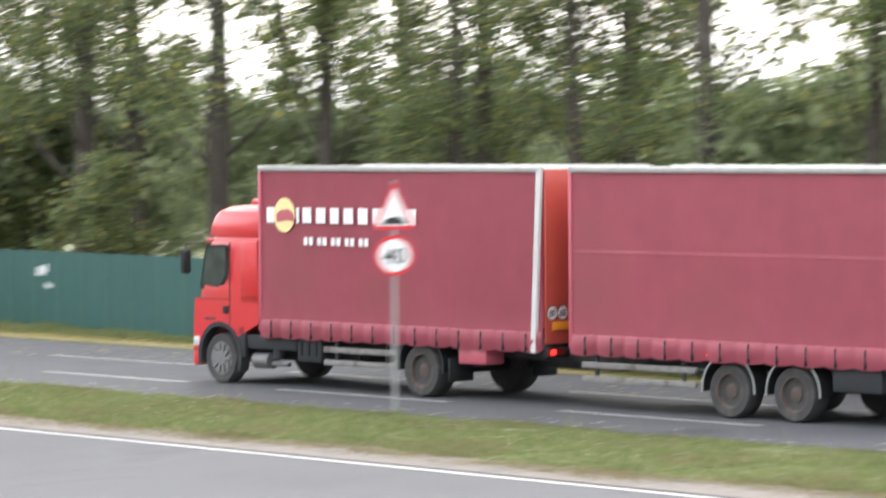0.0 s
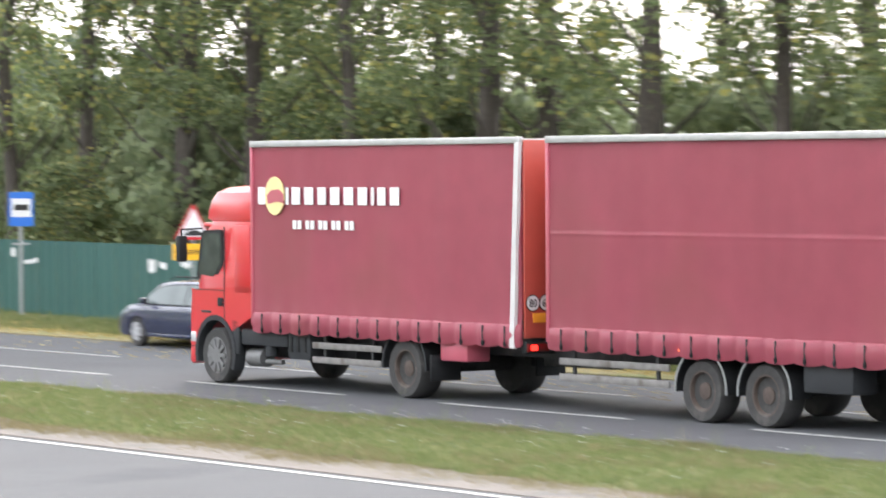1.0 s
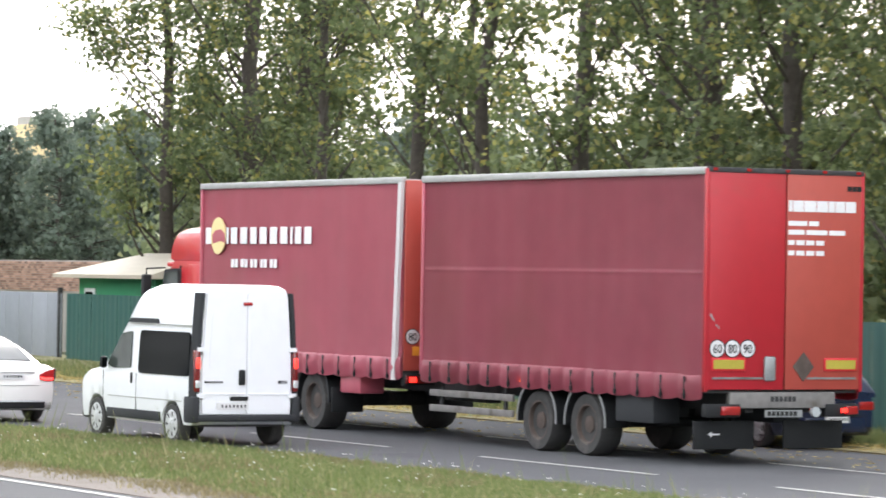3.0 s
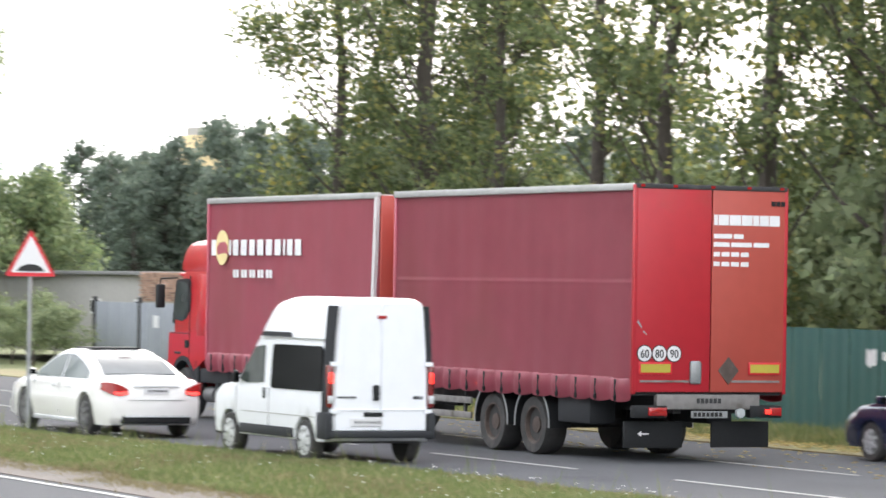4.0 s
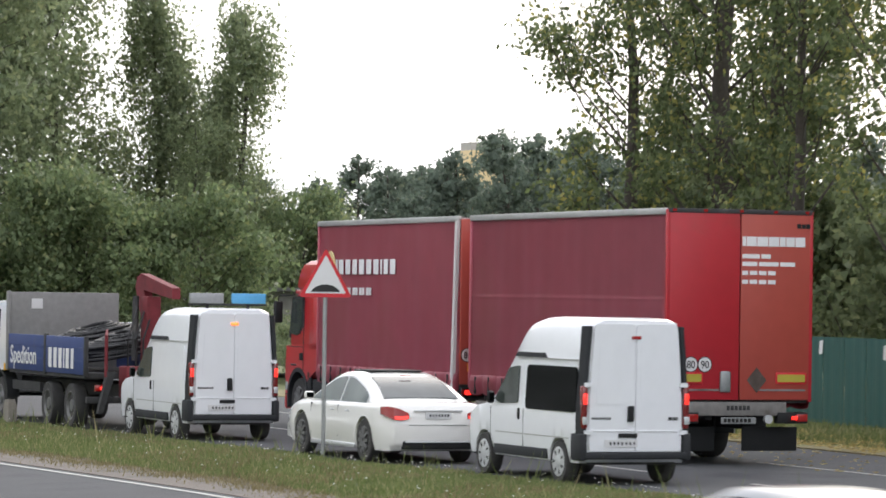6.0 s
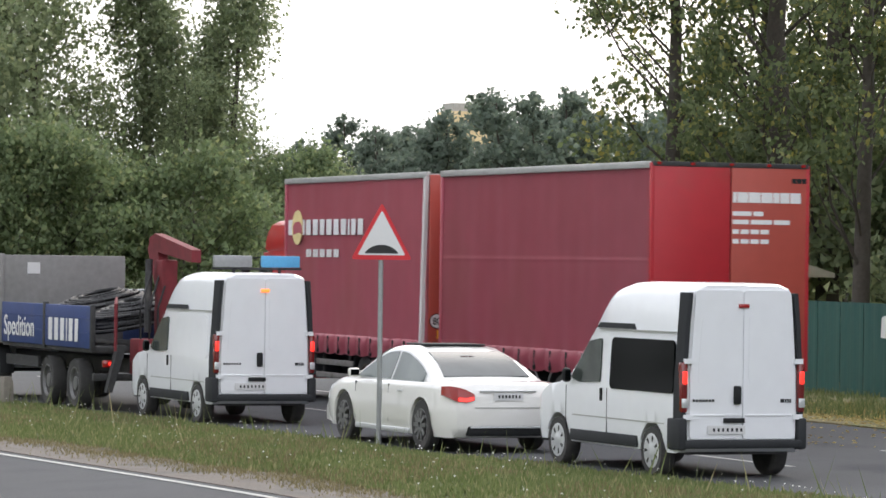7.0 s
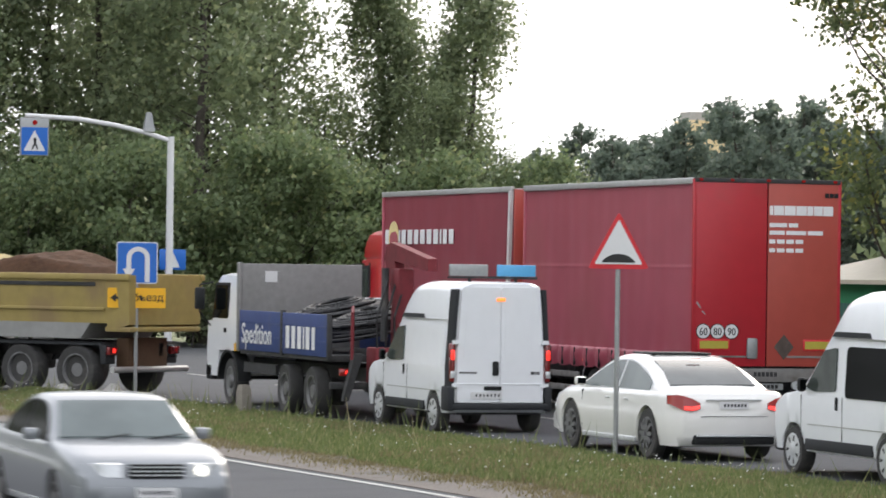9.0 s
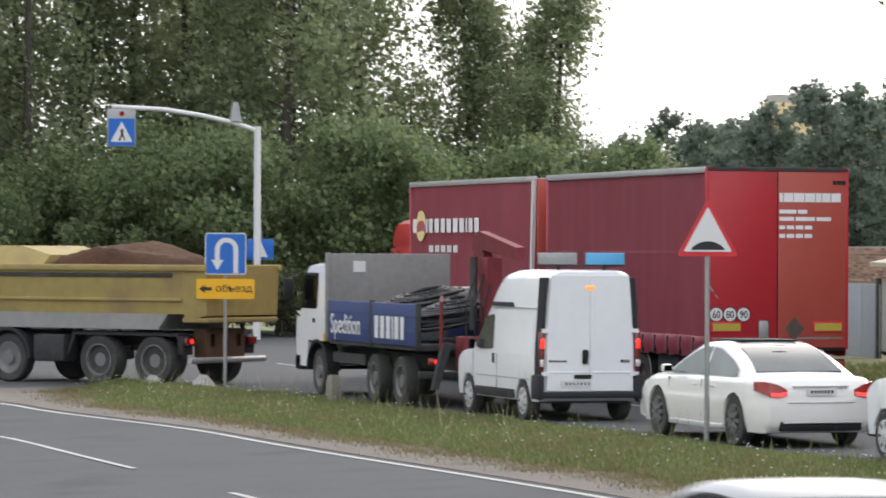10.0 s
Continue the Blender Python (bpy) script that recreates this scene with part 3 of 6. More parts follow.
def build_rigid():
    """The motor lorry; its x runs forward from the coupling."""
    t = thing("motor_lorry", "red cab-over lorry with a faded red curtain-sided body", "truck")
    o = -7.6
    a, b = 8.6 + o, 16.04 + o
    load_box(t, a, b, "lorry", 8)
    part("rear_frame", box(a - 0.05, a - 0.01, -1.24, 1.24, 1.03, 3.95, 0.012), DOOR_RUST, t, "orange-red rear wall")
    part("corner_strip", slab([(a + 0.0, 3.92), (a + 0.11, 3.92), (a + 0.27, 0.88), (a + 0.16, 0.88)], "y", 1.24, 1.30), STRIP_WHITE, t, "white-grey strip along the rear corner")
    for body, y in (("80", 1.10), ("60", 0.86)):
        number_disc(t, body, a - 0.05, y, 1.55, 1)
    part("reflector_plate", box(a - 0.066, a - 0.05, 0.55, 1.1, 1.26, 1.4, 0.004), PLATE_O, t, "orange reflector plate")
    # company mark: plain bars and a pale disc on both sides
    def mark(s):
        y = 1.275
        u = 15.81 + o
        def block(p, w, label=""):
            """One plain bar in place of a painted letter."""
            part("letter_bar", box(p - w * 0.86, p - w * 0.08, y - 0.01, y + 0.008, 2.97, 3.25, 0.01), LETTER, t, label, 0)
        block(u, 0.27, "white bar in place of a painted letter")
        p = 14.97 + o
        for w in (0.10, 0.31, 0.33, 0.30, 0.33, 0.33, 0.33, 0.10, 0.28, 0.32):
            block(p, w)
            p -= w + 0.06
        n = 40
        c = 15.29 + o
        part("emblem", slab([(c + 0.29 * math.cos(2 * math.pi * k / n), 3.11 + 0.31 * math.sin(2 * math.pi * k / n)) for k in range(n)], "y", y - 0.01, y + 0.006), EMBLEM, t, "pale yellow round emblem with a red band", 0)
        part("emblem_band", slab([(c + 0.1, 3.2), (c - 0.13, 3.22), (c - 0.27, 3.14), (c - 0.28, 2.99), (c - 0.1, 3.02), (c + 0.2, 2.98), (c + 0.22, 3.12)], "y", y, y + 0.012), TARP, t, "", 0)
        bars("phone_bar", t, y - 0.006, 14.75 + o, 2.58, [0.10, 0.10, -0.04, 0.10, 0.10, -0.04, 0.10, 0.10, -0.04, 0.10, 0.10, -0.04, 0.10, 0.10], 0.14, 0.045, LETTER, "y", 0.014)
    mark(1)
    # cab
    x0, xf, r, z, xw = 16.12 + o, 17.98 + o, 0.62, 0.5, 17.23 + o
    arc = [(xw + r * math.cos(radians(q)), z + r * math.sin(radians(q))) for q in range(-12, 145, 12)]
    low = [(xf - 0.03, 0.30)] + arc + [(x0, 1.12), (x0, 1.5), (x0 + 0.05, 1.62), (xf - 0.02, 1.55), (xf + 0.02, 1.1), (xf + 0.03, 0.6)]
    bm = slab(low, "y", -1.22, 1.22)
    part("cab_lower", bm, CAB_RED, t, "bright red lower cab", 20)
    rings = []
    for zz, front, back, w in ((1.53, xf - 0.02, x0, 1.21), (1.75, xf - 0.05, x0, 1.22), (2.55, xf - 0.28, x0, 1.17), (2.68, xf - 0.38, x0, 1.15), (2.72, xf - 0.27, x0, 1.17), (2.86, xf - 0.30, x0, 1.17), (3.04, xf - 0.38, x0, 1.15), (3.16, xf - 0.50, x0, 1.12), (3.23, xf - 0.68, x0, 1.05), (3.27, xf - 1.0, x0 + 0.02, 0.92)):
        rings.append([(back, -w, zz), (back, w, zz), (front - 0.25, w, zz), (front - 0.06, w * 0.93, zz), (front, w * 0.75, zz), (front, -w * 0.75, zz), (front - 0.06, -w * 0.93, zz), (front - 0.25, -w, zz)])
    part("cab_upper", loft(rings), CAB_RED, t, "bright red sleeper cab with a roof fairing", 28)
    part("visor", box(xf - 0.52, xf - 0.22, -1.12, 1.12, 2.58, 2.66, 0.03), CAB_RED, t)
    part("windscreen", loft([[(xf - 0.04, -1.08, 1.72), (xf - 0.04, 1.08, 1.72), (xf - 0.02, 1.08, 1.72), (xf - 0.02, -1.08, 1.72)], [(xf - 0.255, -1.0, 2.5), (xf - 0.255, 1.0, 2.5), (xf - 0.235, 1.0, 2.5), (xf - 0.235, -1.0, 2.5)]]), GLASS, t)
    for s in (1, -1):
        y = s * 1.205
        win = rounded([(xf - 0.22, 1.80), (xf - 0.39, 2.47), (xf - 0.90, 2.49), (xf - 0.93, 2.0), (xf - 0.72, 1.76)], 0.06)
        part("window_frame", slab(rounded([(xf - 0.15, 1.72), (xf - 0.34, 2.53), (xf - 0.95, 2.55), (xf - 0.99, 1.95), (xf - 0.75, 1.69)], 0.08), "y", y - 0.03, y + 0.012), BLACK, t)
        part("side_window", slab(win, "y", y - 0.025, y + 0.018), CAB_GLASS, t)
        part("door_gap", box(xf - 1.045, xf - 1.03, s * 1.215 - 0.01, s * 1.215 + 0.012, 0.95, 2.6), DARK, t)
        part("door_handle", box(xf - 1.0, xf - 0.86, s * 1.22 - 0.01, s * 1.22 + 0.03, 1.28, 1.42, 0.01), BLACK, t)
        part("side_fairing", box(x0 + 0.02, x0 + 0.5, s * 1.2 - 0.02, s * 1.2 + 0.02, 1.5, 2.62, 0.01), CAB_RED, t)
        m = part("mirror", box(xf - 0.02, xf + 0.12, s * 1.38 - 0.08, s * 1.38 + 0.08, 2.0, 2.44, 0.03), BLACK, t, "black mirror housing")
        part("mirror_arm", path_tube([(xf - 0.25, s * 1.15, 2.56), (xf + 0.05, s * 1.38, 2.54), (xf + 0.05, s * 1.38, 2.4)], 0.014), BLACK, m)
        part("mudguard", arch(xw, z, 0.55, 0.635, s * 1.235 - 0.2 if s > 0 else s * 1.235, s * 1.235 if s > 0 else s * 1.235 + 0.2, -15, 205), GREY_PLASTIC, t, "grey plastic wheel arch")
        part("headlamp", box(xf - 0.06, xf + 0.045, s * 0.9 - 0.2, s * 0.9 + 0.2, 0.62, 0.82, 0.02), HEAD, t)
        part("corner_lamp", box(xf - 0.14, xf + 0.035, s * 1.2 - 0.03, s * 1.2 + 0.026, 0.66, 0.84, 0.02), HEAD, t, "clear wrap-round headlamp corner")
        part("bumper_gap", box(xf - 0.16, xf + 0.036, s * 1.2 - 0.02, s * 1.2 + 0.024, 0.585, 0.6), DARK, t)
        part("step", box(xf - 0.12, xf + 0.035, s * 1.21 - 0.03, s * 1.21 + 0.02, 0.32, 0.56, 0.02), CAB_RED, t)
        part("door_line", box(xf - 1.03, xf - 0.1, s * 1.22 - 0.01, s * 1.22 + 0.004, 1.535, 1.55), DARK, t)
        wheel(t, xw, s * 1.05, 0.46, 0.3, s, dish=-0.3, spokes=10, hub=RIM)
        wheel(t, 11.71 + o, s * 1.0, 0.46, 0.42, s, RUSTY_RIM, dish=0.6)
        part("mudguard", arch(11.71 + o, 0.5, 0.56, 0.59, -1.22 if s < 0 else 0.8, -0.8 if s < 0 else 1.22, -5, 185), BLACK, t)
        part("mudguard_trim", arch(11.71 + o, 0.5, 0.57, 0.60, s * 1.225 - 0.008, s * 1.225 + 0.008, -5, 185), GREY_PLASTIC, t)
        rails(t, 12.35 + o, 14.3 + o, s * 1.2)
        part("battery_box", box(14.4 + o, 15.05 + o, s * 0.95 - 0.25, s * 0.95 + 0.25, 0.48, 0.98, 0.03), GREY_PLASTIC, t)
        for k in range(3):
            part("box_rib", box(14.5 + o + k * 0.2, 14.57 + o + k * 0.2, s * 1.2 - 0.01, s * 1.2 + 0.02, 0.6, 0.85), BLACK, t)
        part("air_tank", tube((15.98 + o, s * 1.0, 0.45), (16.42 + o, s * 1.0, 0.45), 0.15, n=18), RIM, t, "dirty aluminium air tank")
        part("filter_can", tube((15.72 + o, s * 1.08, 0.5), (15.72 + o, s * 1.08, 0.84), 0.1, n=14), GREY_PLASTIC, t)
        part("exhaust_pipe", tube((15.5 + o, s * 1.0, 0.4), (15.9 + o, s * 1.05, 0.4), 0.045, n=10), RIM, t)
        part("arch_panel", box(xw - 0.72, xw - 0.5, s * 1.19 - 0.03, s * 1.19 + 0.03, 0.5, 1.08, 0.03), GREY_PLASTIC, t, "grey plastic panel behind the wheel arch")
        part("door_step", box(xf - 0.62, xf - 0.3, s * 1.22 - 0.03, s * 1.22 + 0.01, 1.16, 1.2, 0.01), DARK, t)
        part("side_locker", box(15.1 + o, 16.5 + o, s * 0.9 - 0.28, s * 0.9 + 0.28, 0.66, 0.92, 0.03), GREY_PLASTIC, t)
        part("red_locker", box(10.05 + o, 10.75 + o, s * 1.0 - 0.22, s * 1.0 + 0.22, 0.62, 0.95, 0.03), TARP, t, "red locker behind the rear wheel")
        part("mud_flap", box(10.9 + o, 10.94 + o, s * 1.0 - 0.28, s * 1.0 + 0.28, 0.3, 0.7, 0.01), BLACK, t)
        part("tail_lamp_board", box(a - 0.04, a + 0.08, s * 0.95 - 0.27, s * 0.95 + 0.27, 0.8, 0.98, 0.02), BLACK, t)
        lamp = part("tail_lamp", box(a - 0.06, a - 0.03, s * 1.0 - 0.2, s * 1.0 + 0.2, 0.83, 0.95, 0.01), VAN_LAMP, t, "red tail lamp with a lit lens")
        part("lamp_lens", box(a - 0.066, a - 0.055, s * 1.08 - 0.06, s * 1.08 + 0.06, 0.85, 0.93, 0.01), TAIL_ON, lamp, "lit red lens")
        for u in (9.9, 12.2, 14.6):
            part("side_marker", box(u + o, u + 0.07 + o, s * 1.25 - 0.01, s * 1.25 + 0.012, 0.9, 0.95), AMBER_ON, t)
    part("bumper", box(xf - 0.1, xf + 0.06, -1.22, 1.22, 0.32, 0.62, 0.04), CAB_RED, t)
    for y in (0.42, -0.42):
        part("chassis_beam", box(a + 0.1, xf - 0.4, y - 0.06, y + 0.06, 0.7, 0.98), DARK, t)
    part("axle", tube((11.71 + o, -0.9, 0.49), (11.71 + o, 0.9, 0.49), 0.12), DARK, t)
    part("gearbox", box(14.2 + o, 17.6 + o, -0.45, 0.45, 0.42, 1.0, 0.06), DARK, t)
    part("roof_horn", tube((xf - 1.3, 0.55, 3.3), (xf - 0.95, 0.55, 3.32), 0.035, 0.06), CAB_RED, t)
    return t


trailer = build_trailer()
lorry = build_rigid()


REAR_GLASS = mat("grey_rear_glass", (0.09, 0.10, 0.10), 0.1, spread=0.35, grain=1.5, coarse=1.0, spec=0.6)

# ---- cars and vans; each has its origin on the ground under the rear axle, x forward ----
def curve_at(points, x):
    for (a, p), (b, q) in zip(points, points[1:]):
        if a <= x <= b:
            return p + (q - p) * (x - a) / (b - a)
    return points[0][1] if x < points[0][0] else points[-1][1]


def shell(xr, xf, w, top, axles, r, sill=0.2, van=False, round_end=0.35, arch_r=1.16):
    """The lower body of a car, or the whole body of a van, with open wheel wells; top: its upper outline."""
    rings = []
    n = round((xf - xr) / 0.05)
    xs = [xr + (xf - xr) * k / n for k in range(n + 1)]
    for x in xs:
        zt = curve_at(top, x)
        zb = sill
        for ax in axles:
            d = abs(x - ax)
            ra = r * arch_r
            if d < ra:
                zb = max(zb, r + math.sqrt(ra * ra - d * d) * 0.98)
        end = min(x - xr, xf - x)
        lift = max(0.0, 0.12 - end) * 0.9
        zb = min(zb + lift, zt - 0.12)
        hw = w * (1 - 0.16 * max(0.0, 1 - end / round_end) ** 2)
        if van:
            k = max(0.0, zt - 1.1)
            lv = [zb, 0.42, 0.62, 0.8, 1.0, 1.0 + (zt - 1.0) * 0.45, zt - 0.16, zt - 0.05, zt]
            wd = [0.965, 0.99, 1.0, 1.0, 0.995, 0.985 - 0.03 * k, 0.955 - 0.055 * k, 0.89 - 0.06 * k, 0.66]
        else:
            lv = [zb, 0.34, 0.46, 0.58, zt - 0.12, zt - 0.045, zt - 0.012, zt]
            wd = [0.94, 0.985, 1.0, 1.0, 0.985, 0.95, 0.88, 0.7]
        half, prev = [], zb - 0.004
        for z, q in zip(lv, wd):
            prev = min(max(z, prev + 0.004), zt)
            half.append((hw * q, prev))
        rings.append([(x, y, z) for y, z in half] + [(x, -y, z) for y, z in half[::-1]])
    return loft(rings)


def pane(points, a, b, s, out=0.008, thick=0.012):
    """A side pane: points (x, z); a and b: (height, half width) of the cabin's foot and head."""
    def y(z):
        return s * (a[1] + (b[1] - a[1]) * (z - a[0]) / (b[0] - a[0]))
    return loft([[(x, y(z) - s * thick, z) for x, z in points], [(x, y(z) + s * out, z) for x, z in points]])


def screen(x0, z0, w0, x1, z1, w1, out=0.012, inset=0.0):
    """A front or rear window between its foot (x0, z0) and its head (x1, z1)."""
    d = Vector((x1 - x0, 0, z1 - z0)).normalized()
    nrm = Vector((d.z, 0, -d.x)) * out
    k = 1 if x0 > x1 else -1
    a = [Vector((x0, -w0, z0)), Vector((x0, w0, z0)), Vector((x1, w1, z1)), Vector((x1, -w1, z1))]
    return loft([[p - nrm * k for p in a], [p + nrm * k for p in a]])


def plate(parent, x, z, w=0.46, face=-1, material=None):
    p = part("number_plate", box(min(x, x + face * 0.012), max(x, x + face * 0.012), -w / 2, w / 2, z, z + 0.1), material or SIGN_WHITE, parent)
    bm = bmesh.new()
    for k in range(7):
        y = -w / 2 + 0.04 + k * (w - 0.08) / 7
        box(min(x + face * 0.012, x + face * 0.016), max(x + face * 0.012, x + face * 0.016), y, y + 0.026, z + 0.03, z + 0.07, 0, bm)
    part("plate_marks", bm, GREY_PLASTIC, p, "", 0)["kind"] = "stuff"


def smooth_line(points, n=6):
    """A smooth line through points, as a list of points."""
    pts = [Vector((0, *p)) for p in points]
    pts = [pts[0] * 2 - pts[1]] + pts + [pts[-1] * 2 - pts[-2]]
    out = []
    for a, b, c, d in zip(pts, pts[1:], pts[2:], pts[3:]):
        for k in range(n):
            q = k / n
            p = 0.5 * (2 * b + (c - a) * q + (2 * a - 5 * b + 4 * c - d) * q * q + (3 * b - a - 3 * c + d) * q ** 3)
            out.append((p.y, p.z))
    return out + [(pts[-2].y, pts[-2].z)]


def greenhouse(profile, foot, head, w0, w1):
    """A car's cabin under its roof line; its flanks lean in from w0 at foot to w1 at head."""
    rings = []
    for x, z in profile:
        z = max(z, foot + 0.012)
        wt = w0 + (w1 - w0) * (z - foot) / (head - foot)
        r = min(0.07, (z - foot) * 0.5)
        wr = w0 + (w1 - w0) * (z - r - foot) / (head - foot)
        half = [(w0, foot - 0.06), (w0, foot), (wr, z - r), (wt - r * 0.25, z - r * 0.35), (wt - r, z - r * 0.08), (wt * 0.55, z + 0.006), (0.0, z + 0.012)]
        rings.append([(x, y, zz) for y, zz in half] + [(x, -y, zz) for y, zz in half[-2::-1]])
    return loft(rings)


def roof_pane(profile, x0, x1, foot, head, w0, w1, k=0.84):
    """A curved windscreen or rear window that follows the roof line between x0 and x1."""
    rings = []
    for x, z in smooth_line(profile, 2):
        if not x0 <= x <= x1:
            continue
        wt = (w0 + (w1 - w0) * (z - foot) / (head - foot)) * k
        top = [(x, u * wt, z + 0.012 - 0.004 * u * u + 0.012) for u in (-1, -0.5, 0, 0.5, 1)]
        rings.append(top + [(px, py, pz - 0.03) for px, py, pz in top[::-1]])
    return loft(rings)


def roof_at(profile, x):
    return curve_at(profile, x)


def sedan(name, label, paint, L=4.1, w=0.78, h=1.30, wb=2.45, rear_over=0.78, belt=0.82, hood=0.80, deck=0.86, seg=(0.1, 0.95, 1.9, 2.62), lit=True, tail=False, rim=None, r=0.29, wagon=False, spokes=0, pale_sides=False, one_lamp=False):
    t = thing(name, label, "car")
    xr, xf = -rear_over, L - rear_over
    top = smooth_line([(xr, deck - 0.2), (xr + 0.06, deck - 0.03), (seg[0] - 0.25, deck + 0.02), (seg[3], hood + 0.05), (xf - 0.5, hood - 0.03), (xf - 0.15, hood - 0.12), (xf, hood - 0.3)], 4)
    part("body", shell(xr, xf, w, top, (0, wb), r, 0.2, False, 0.6, 1.1), paint, t, "", 60)
    part("underbody", box(xr + 0.25, xf - 0.25, -w * 0.8, w * 0.8, 0.2, 0.5), DARK, t)
    wr = w * 0.72
    zb = belt - 0.02
    back0 = seg[0] - (0.28 if not wagon else 0.0)
    m1, m2 = seg[1] + (seg[2] - seg[1]) * 0.3, seg[1] + (seg[2] - seg[1]) * 0.7
    profile = smooth_line([(back0 - 0.1, zb - 0.03), (back0 + (seg[1] - back0) * 0.5, zb + (h - zb) * 0.56), (seg[1], h - 0.07), (m1, h - 0.008), (m2, h - 0.006), (seg[2], h - 0.06), (seg[2] + (seg[3] - seg[2]) * 0.5, zb + (h - zb) * 0.5), (seg[3] + 0.08, zb - 0.03)], 5)
    if wagon:
        profile = smooth_line([(back0 - 0.02, zb), (back0 + 0.12, zb + (h - zb) * 0.5), (seg[1], h - 0.06), (m1, h - 0.005), (m2, h - 0.006), (seg[2], h - 0.06), (seg[2] + (seg[3] - seg[2]) * 0.5, zb + (h - zb) * 0.5), (seg[3] + 0.08, zb - 0.03)], 5)
    w0 = w * 0.945
    part("cabin", greenhouse(profile, zb, h, w0, wr), paint, t, "", 55)
    a, b = (zb, w0), (h, wr)
    part("windscreen", roof_pane(profile, seg[2] + 0.05, seg[3] - 0.03, zb, h, w0, wr, 0.9), PALE_GLASS, t, "pale windscreen with the reflection in its colour")
    part("rear_window", roof_pane(profile, back0 + 0.12, seg[1] - 0.06, zb, h, w0, wr, 0.80), REAR_GLASS if not wagon else GLASS, t, "reflecting rear window")
    mid = (seg[1] + seg[2]) / 2 - 0.02
    glass = PALE_GLASS if pale_sides else GLASS
    z0 = zb + 0.035

    def light(x0, x1):
        xs = [x0 + (x1 - x0) * k / 12 for k in range(13)]
        up = [(x, roof_at(profile, x) - 0.09) for x in xs]
        up = [(x, z) for x, z in up if z > z0 + 0.03]
        return [(min(x1, up[-1][0] + 0.06), z0), *up[::-1], (max(x0, up[0][0] - 0.06), z0)]

    rear_end = back0 + (0.42 if not wagon else 0.75)
    for s in (1, -1):
        fr, re = light(mid + 0.05, seg[3] - 0.3), light(rear_end, mid - 0.03)
        part("window_trim", pane([(x, z - 0.018 if z < z0 + 0.01 else z + 0.018) for x, z in light(rear_end - 0.06, seg[3] - 0.25)], a, b, s, 0.004), HUB_CAP if tail else BLACK, t, "thin bright window surround" if tail else "")
        part("front_side_window", pane(fr, a, b, s, 0.010), glass, t)
        part("rear_side_window", pane(re, a, b, s, 0.010), glass, t)
        if wagon:
            part("load_side_window", pane(light(back0 + 0.2, back0 + 0.66), a, b, s, 0.010), glass, t)
        m = part("mirror", box(seg[3] - 0.48, seg[3] - 0.36, s * (w + 0.07) - 0.08, s * (w + 0.07) + 0.08, zb + 0.03, zb + 0.15, 0.035), paint, t)
        part("mirror_glass", box(seg[3] - 0.485, seg[3] - 0.475, s * (w + 0.07) - 0.06, s * (w + 0.07) + 0.06, zb + 0.05, zb + 0.13), GLASS, m)
        for hx in (mid - 0.5, mid + 0.2):
            part("door_handle", box(hx, hx + 0.16, s * w * 0.985 - 0.012, s * w * 0.985 + 0.016, zb - 0.12, zb - 0.095, 0.006), HUB_CAP if tail else paint, t)
        for gx in (mid + 0.01, seg[3] - 0.3) if tail or wagon else ():
            part("door_gap", box(gx, gx + 0.008, s * w - 0.03, s * w * 0.992, 0.34, zb - 0.03), GREY_PLASTIC, t)
        part("sill_trim", box(r + 0.1, wb - r - 0.1, s * w * 0.96 - 0.02, s * w * 0.96 + 0.03, 0.2, 0.27, 0.015), HUB_CAP if tail else paint, t)
        wheel(t, 0, s * (w - 0.1), r, 0.18, s, rim or RIM, dish=0.2, spokes=spokes, hub=rim)
        wheel(t, wb, s * (w - 0.1), r, 0.18, s, rim or RIM, dish=0.2, spokes=spokes, hub=rim)
        hz = hood - 0.27
        lamp = part("headlamp", loft([[(x, y, z) for x, z in ((q - 0.1, hz), (q, hz), (q - 0.02, hz + 0.13), (q - 0.1, hz + 0.14))] for y, q in ((s * w * 0.42, xf + 0.0), (s * w * 0.68, xf - 0.03), (s * w * 0.86, xf - 0.16))]), HEAD, t, "clear headlamp", 40)
        if lit and (s > 0 or not one_lamp):
            part("lamp_lens", ring_lens(xf + 0.004, s * w * 0.55, hz + 0.065, 0.055), HEAD_ON, lamp, "lit lamp")
        if tail:
            lamp = part("tail_lamp", loft([[(x, y, z) for x, z in ((q + 0.1, z0l), (q, z0l), (q + 0.01, z1l), (q + 0.1, z1l))] for y, q, z0l, z1l in ((s * w * 0.56, xr - 0.014, deck - 0.23, deck - 0.15), (s * w * 0.70, xr - 0.018, deck - 0.26, deck - 0.09), (s * w * 0.84, xr - 0.012, deck - 0.25, deck - 0.055), (s * w * 0.92, xr + 0.07, deck - 0.21, deck - 0.045), (s * w * 0.985, xr + 0.18, deck - 0.17, deck - 0.05))]), TAIL, t, "slanted red tail lamp", 40)
            part("lamp_lens", loft([[(x, y, z) for x, z in ((q + 0.02, z0l), (q - 0.006, z0l), (q - 0.004, z0l + 0.045), (q + 0.02, z0l + 0.045))] for y, q, z0l in ((s * w * 0.58, xr - 0.018, deck - 0.225), (s * w * 0.70, xr - 0.022, deck - 0.245), (s * w * 0.83, xr - 0.018, deck - 0.235))]), STRIP_ON, lamp, "lit lower strip of the tail lamp")
        else:
            part("tail_lamp", box(xr - 0.005, xr + 0.14, s * w * 0.68 - 0.15, s * w * 0.68 + 0.12, deck - 0.26, deck - 0.12, 0.02), TAIL, t, "red tail lamp")
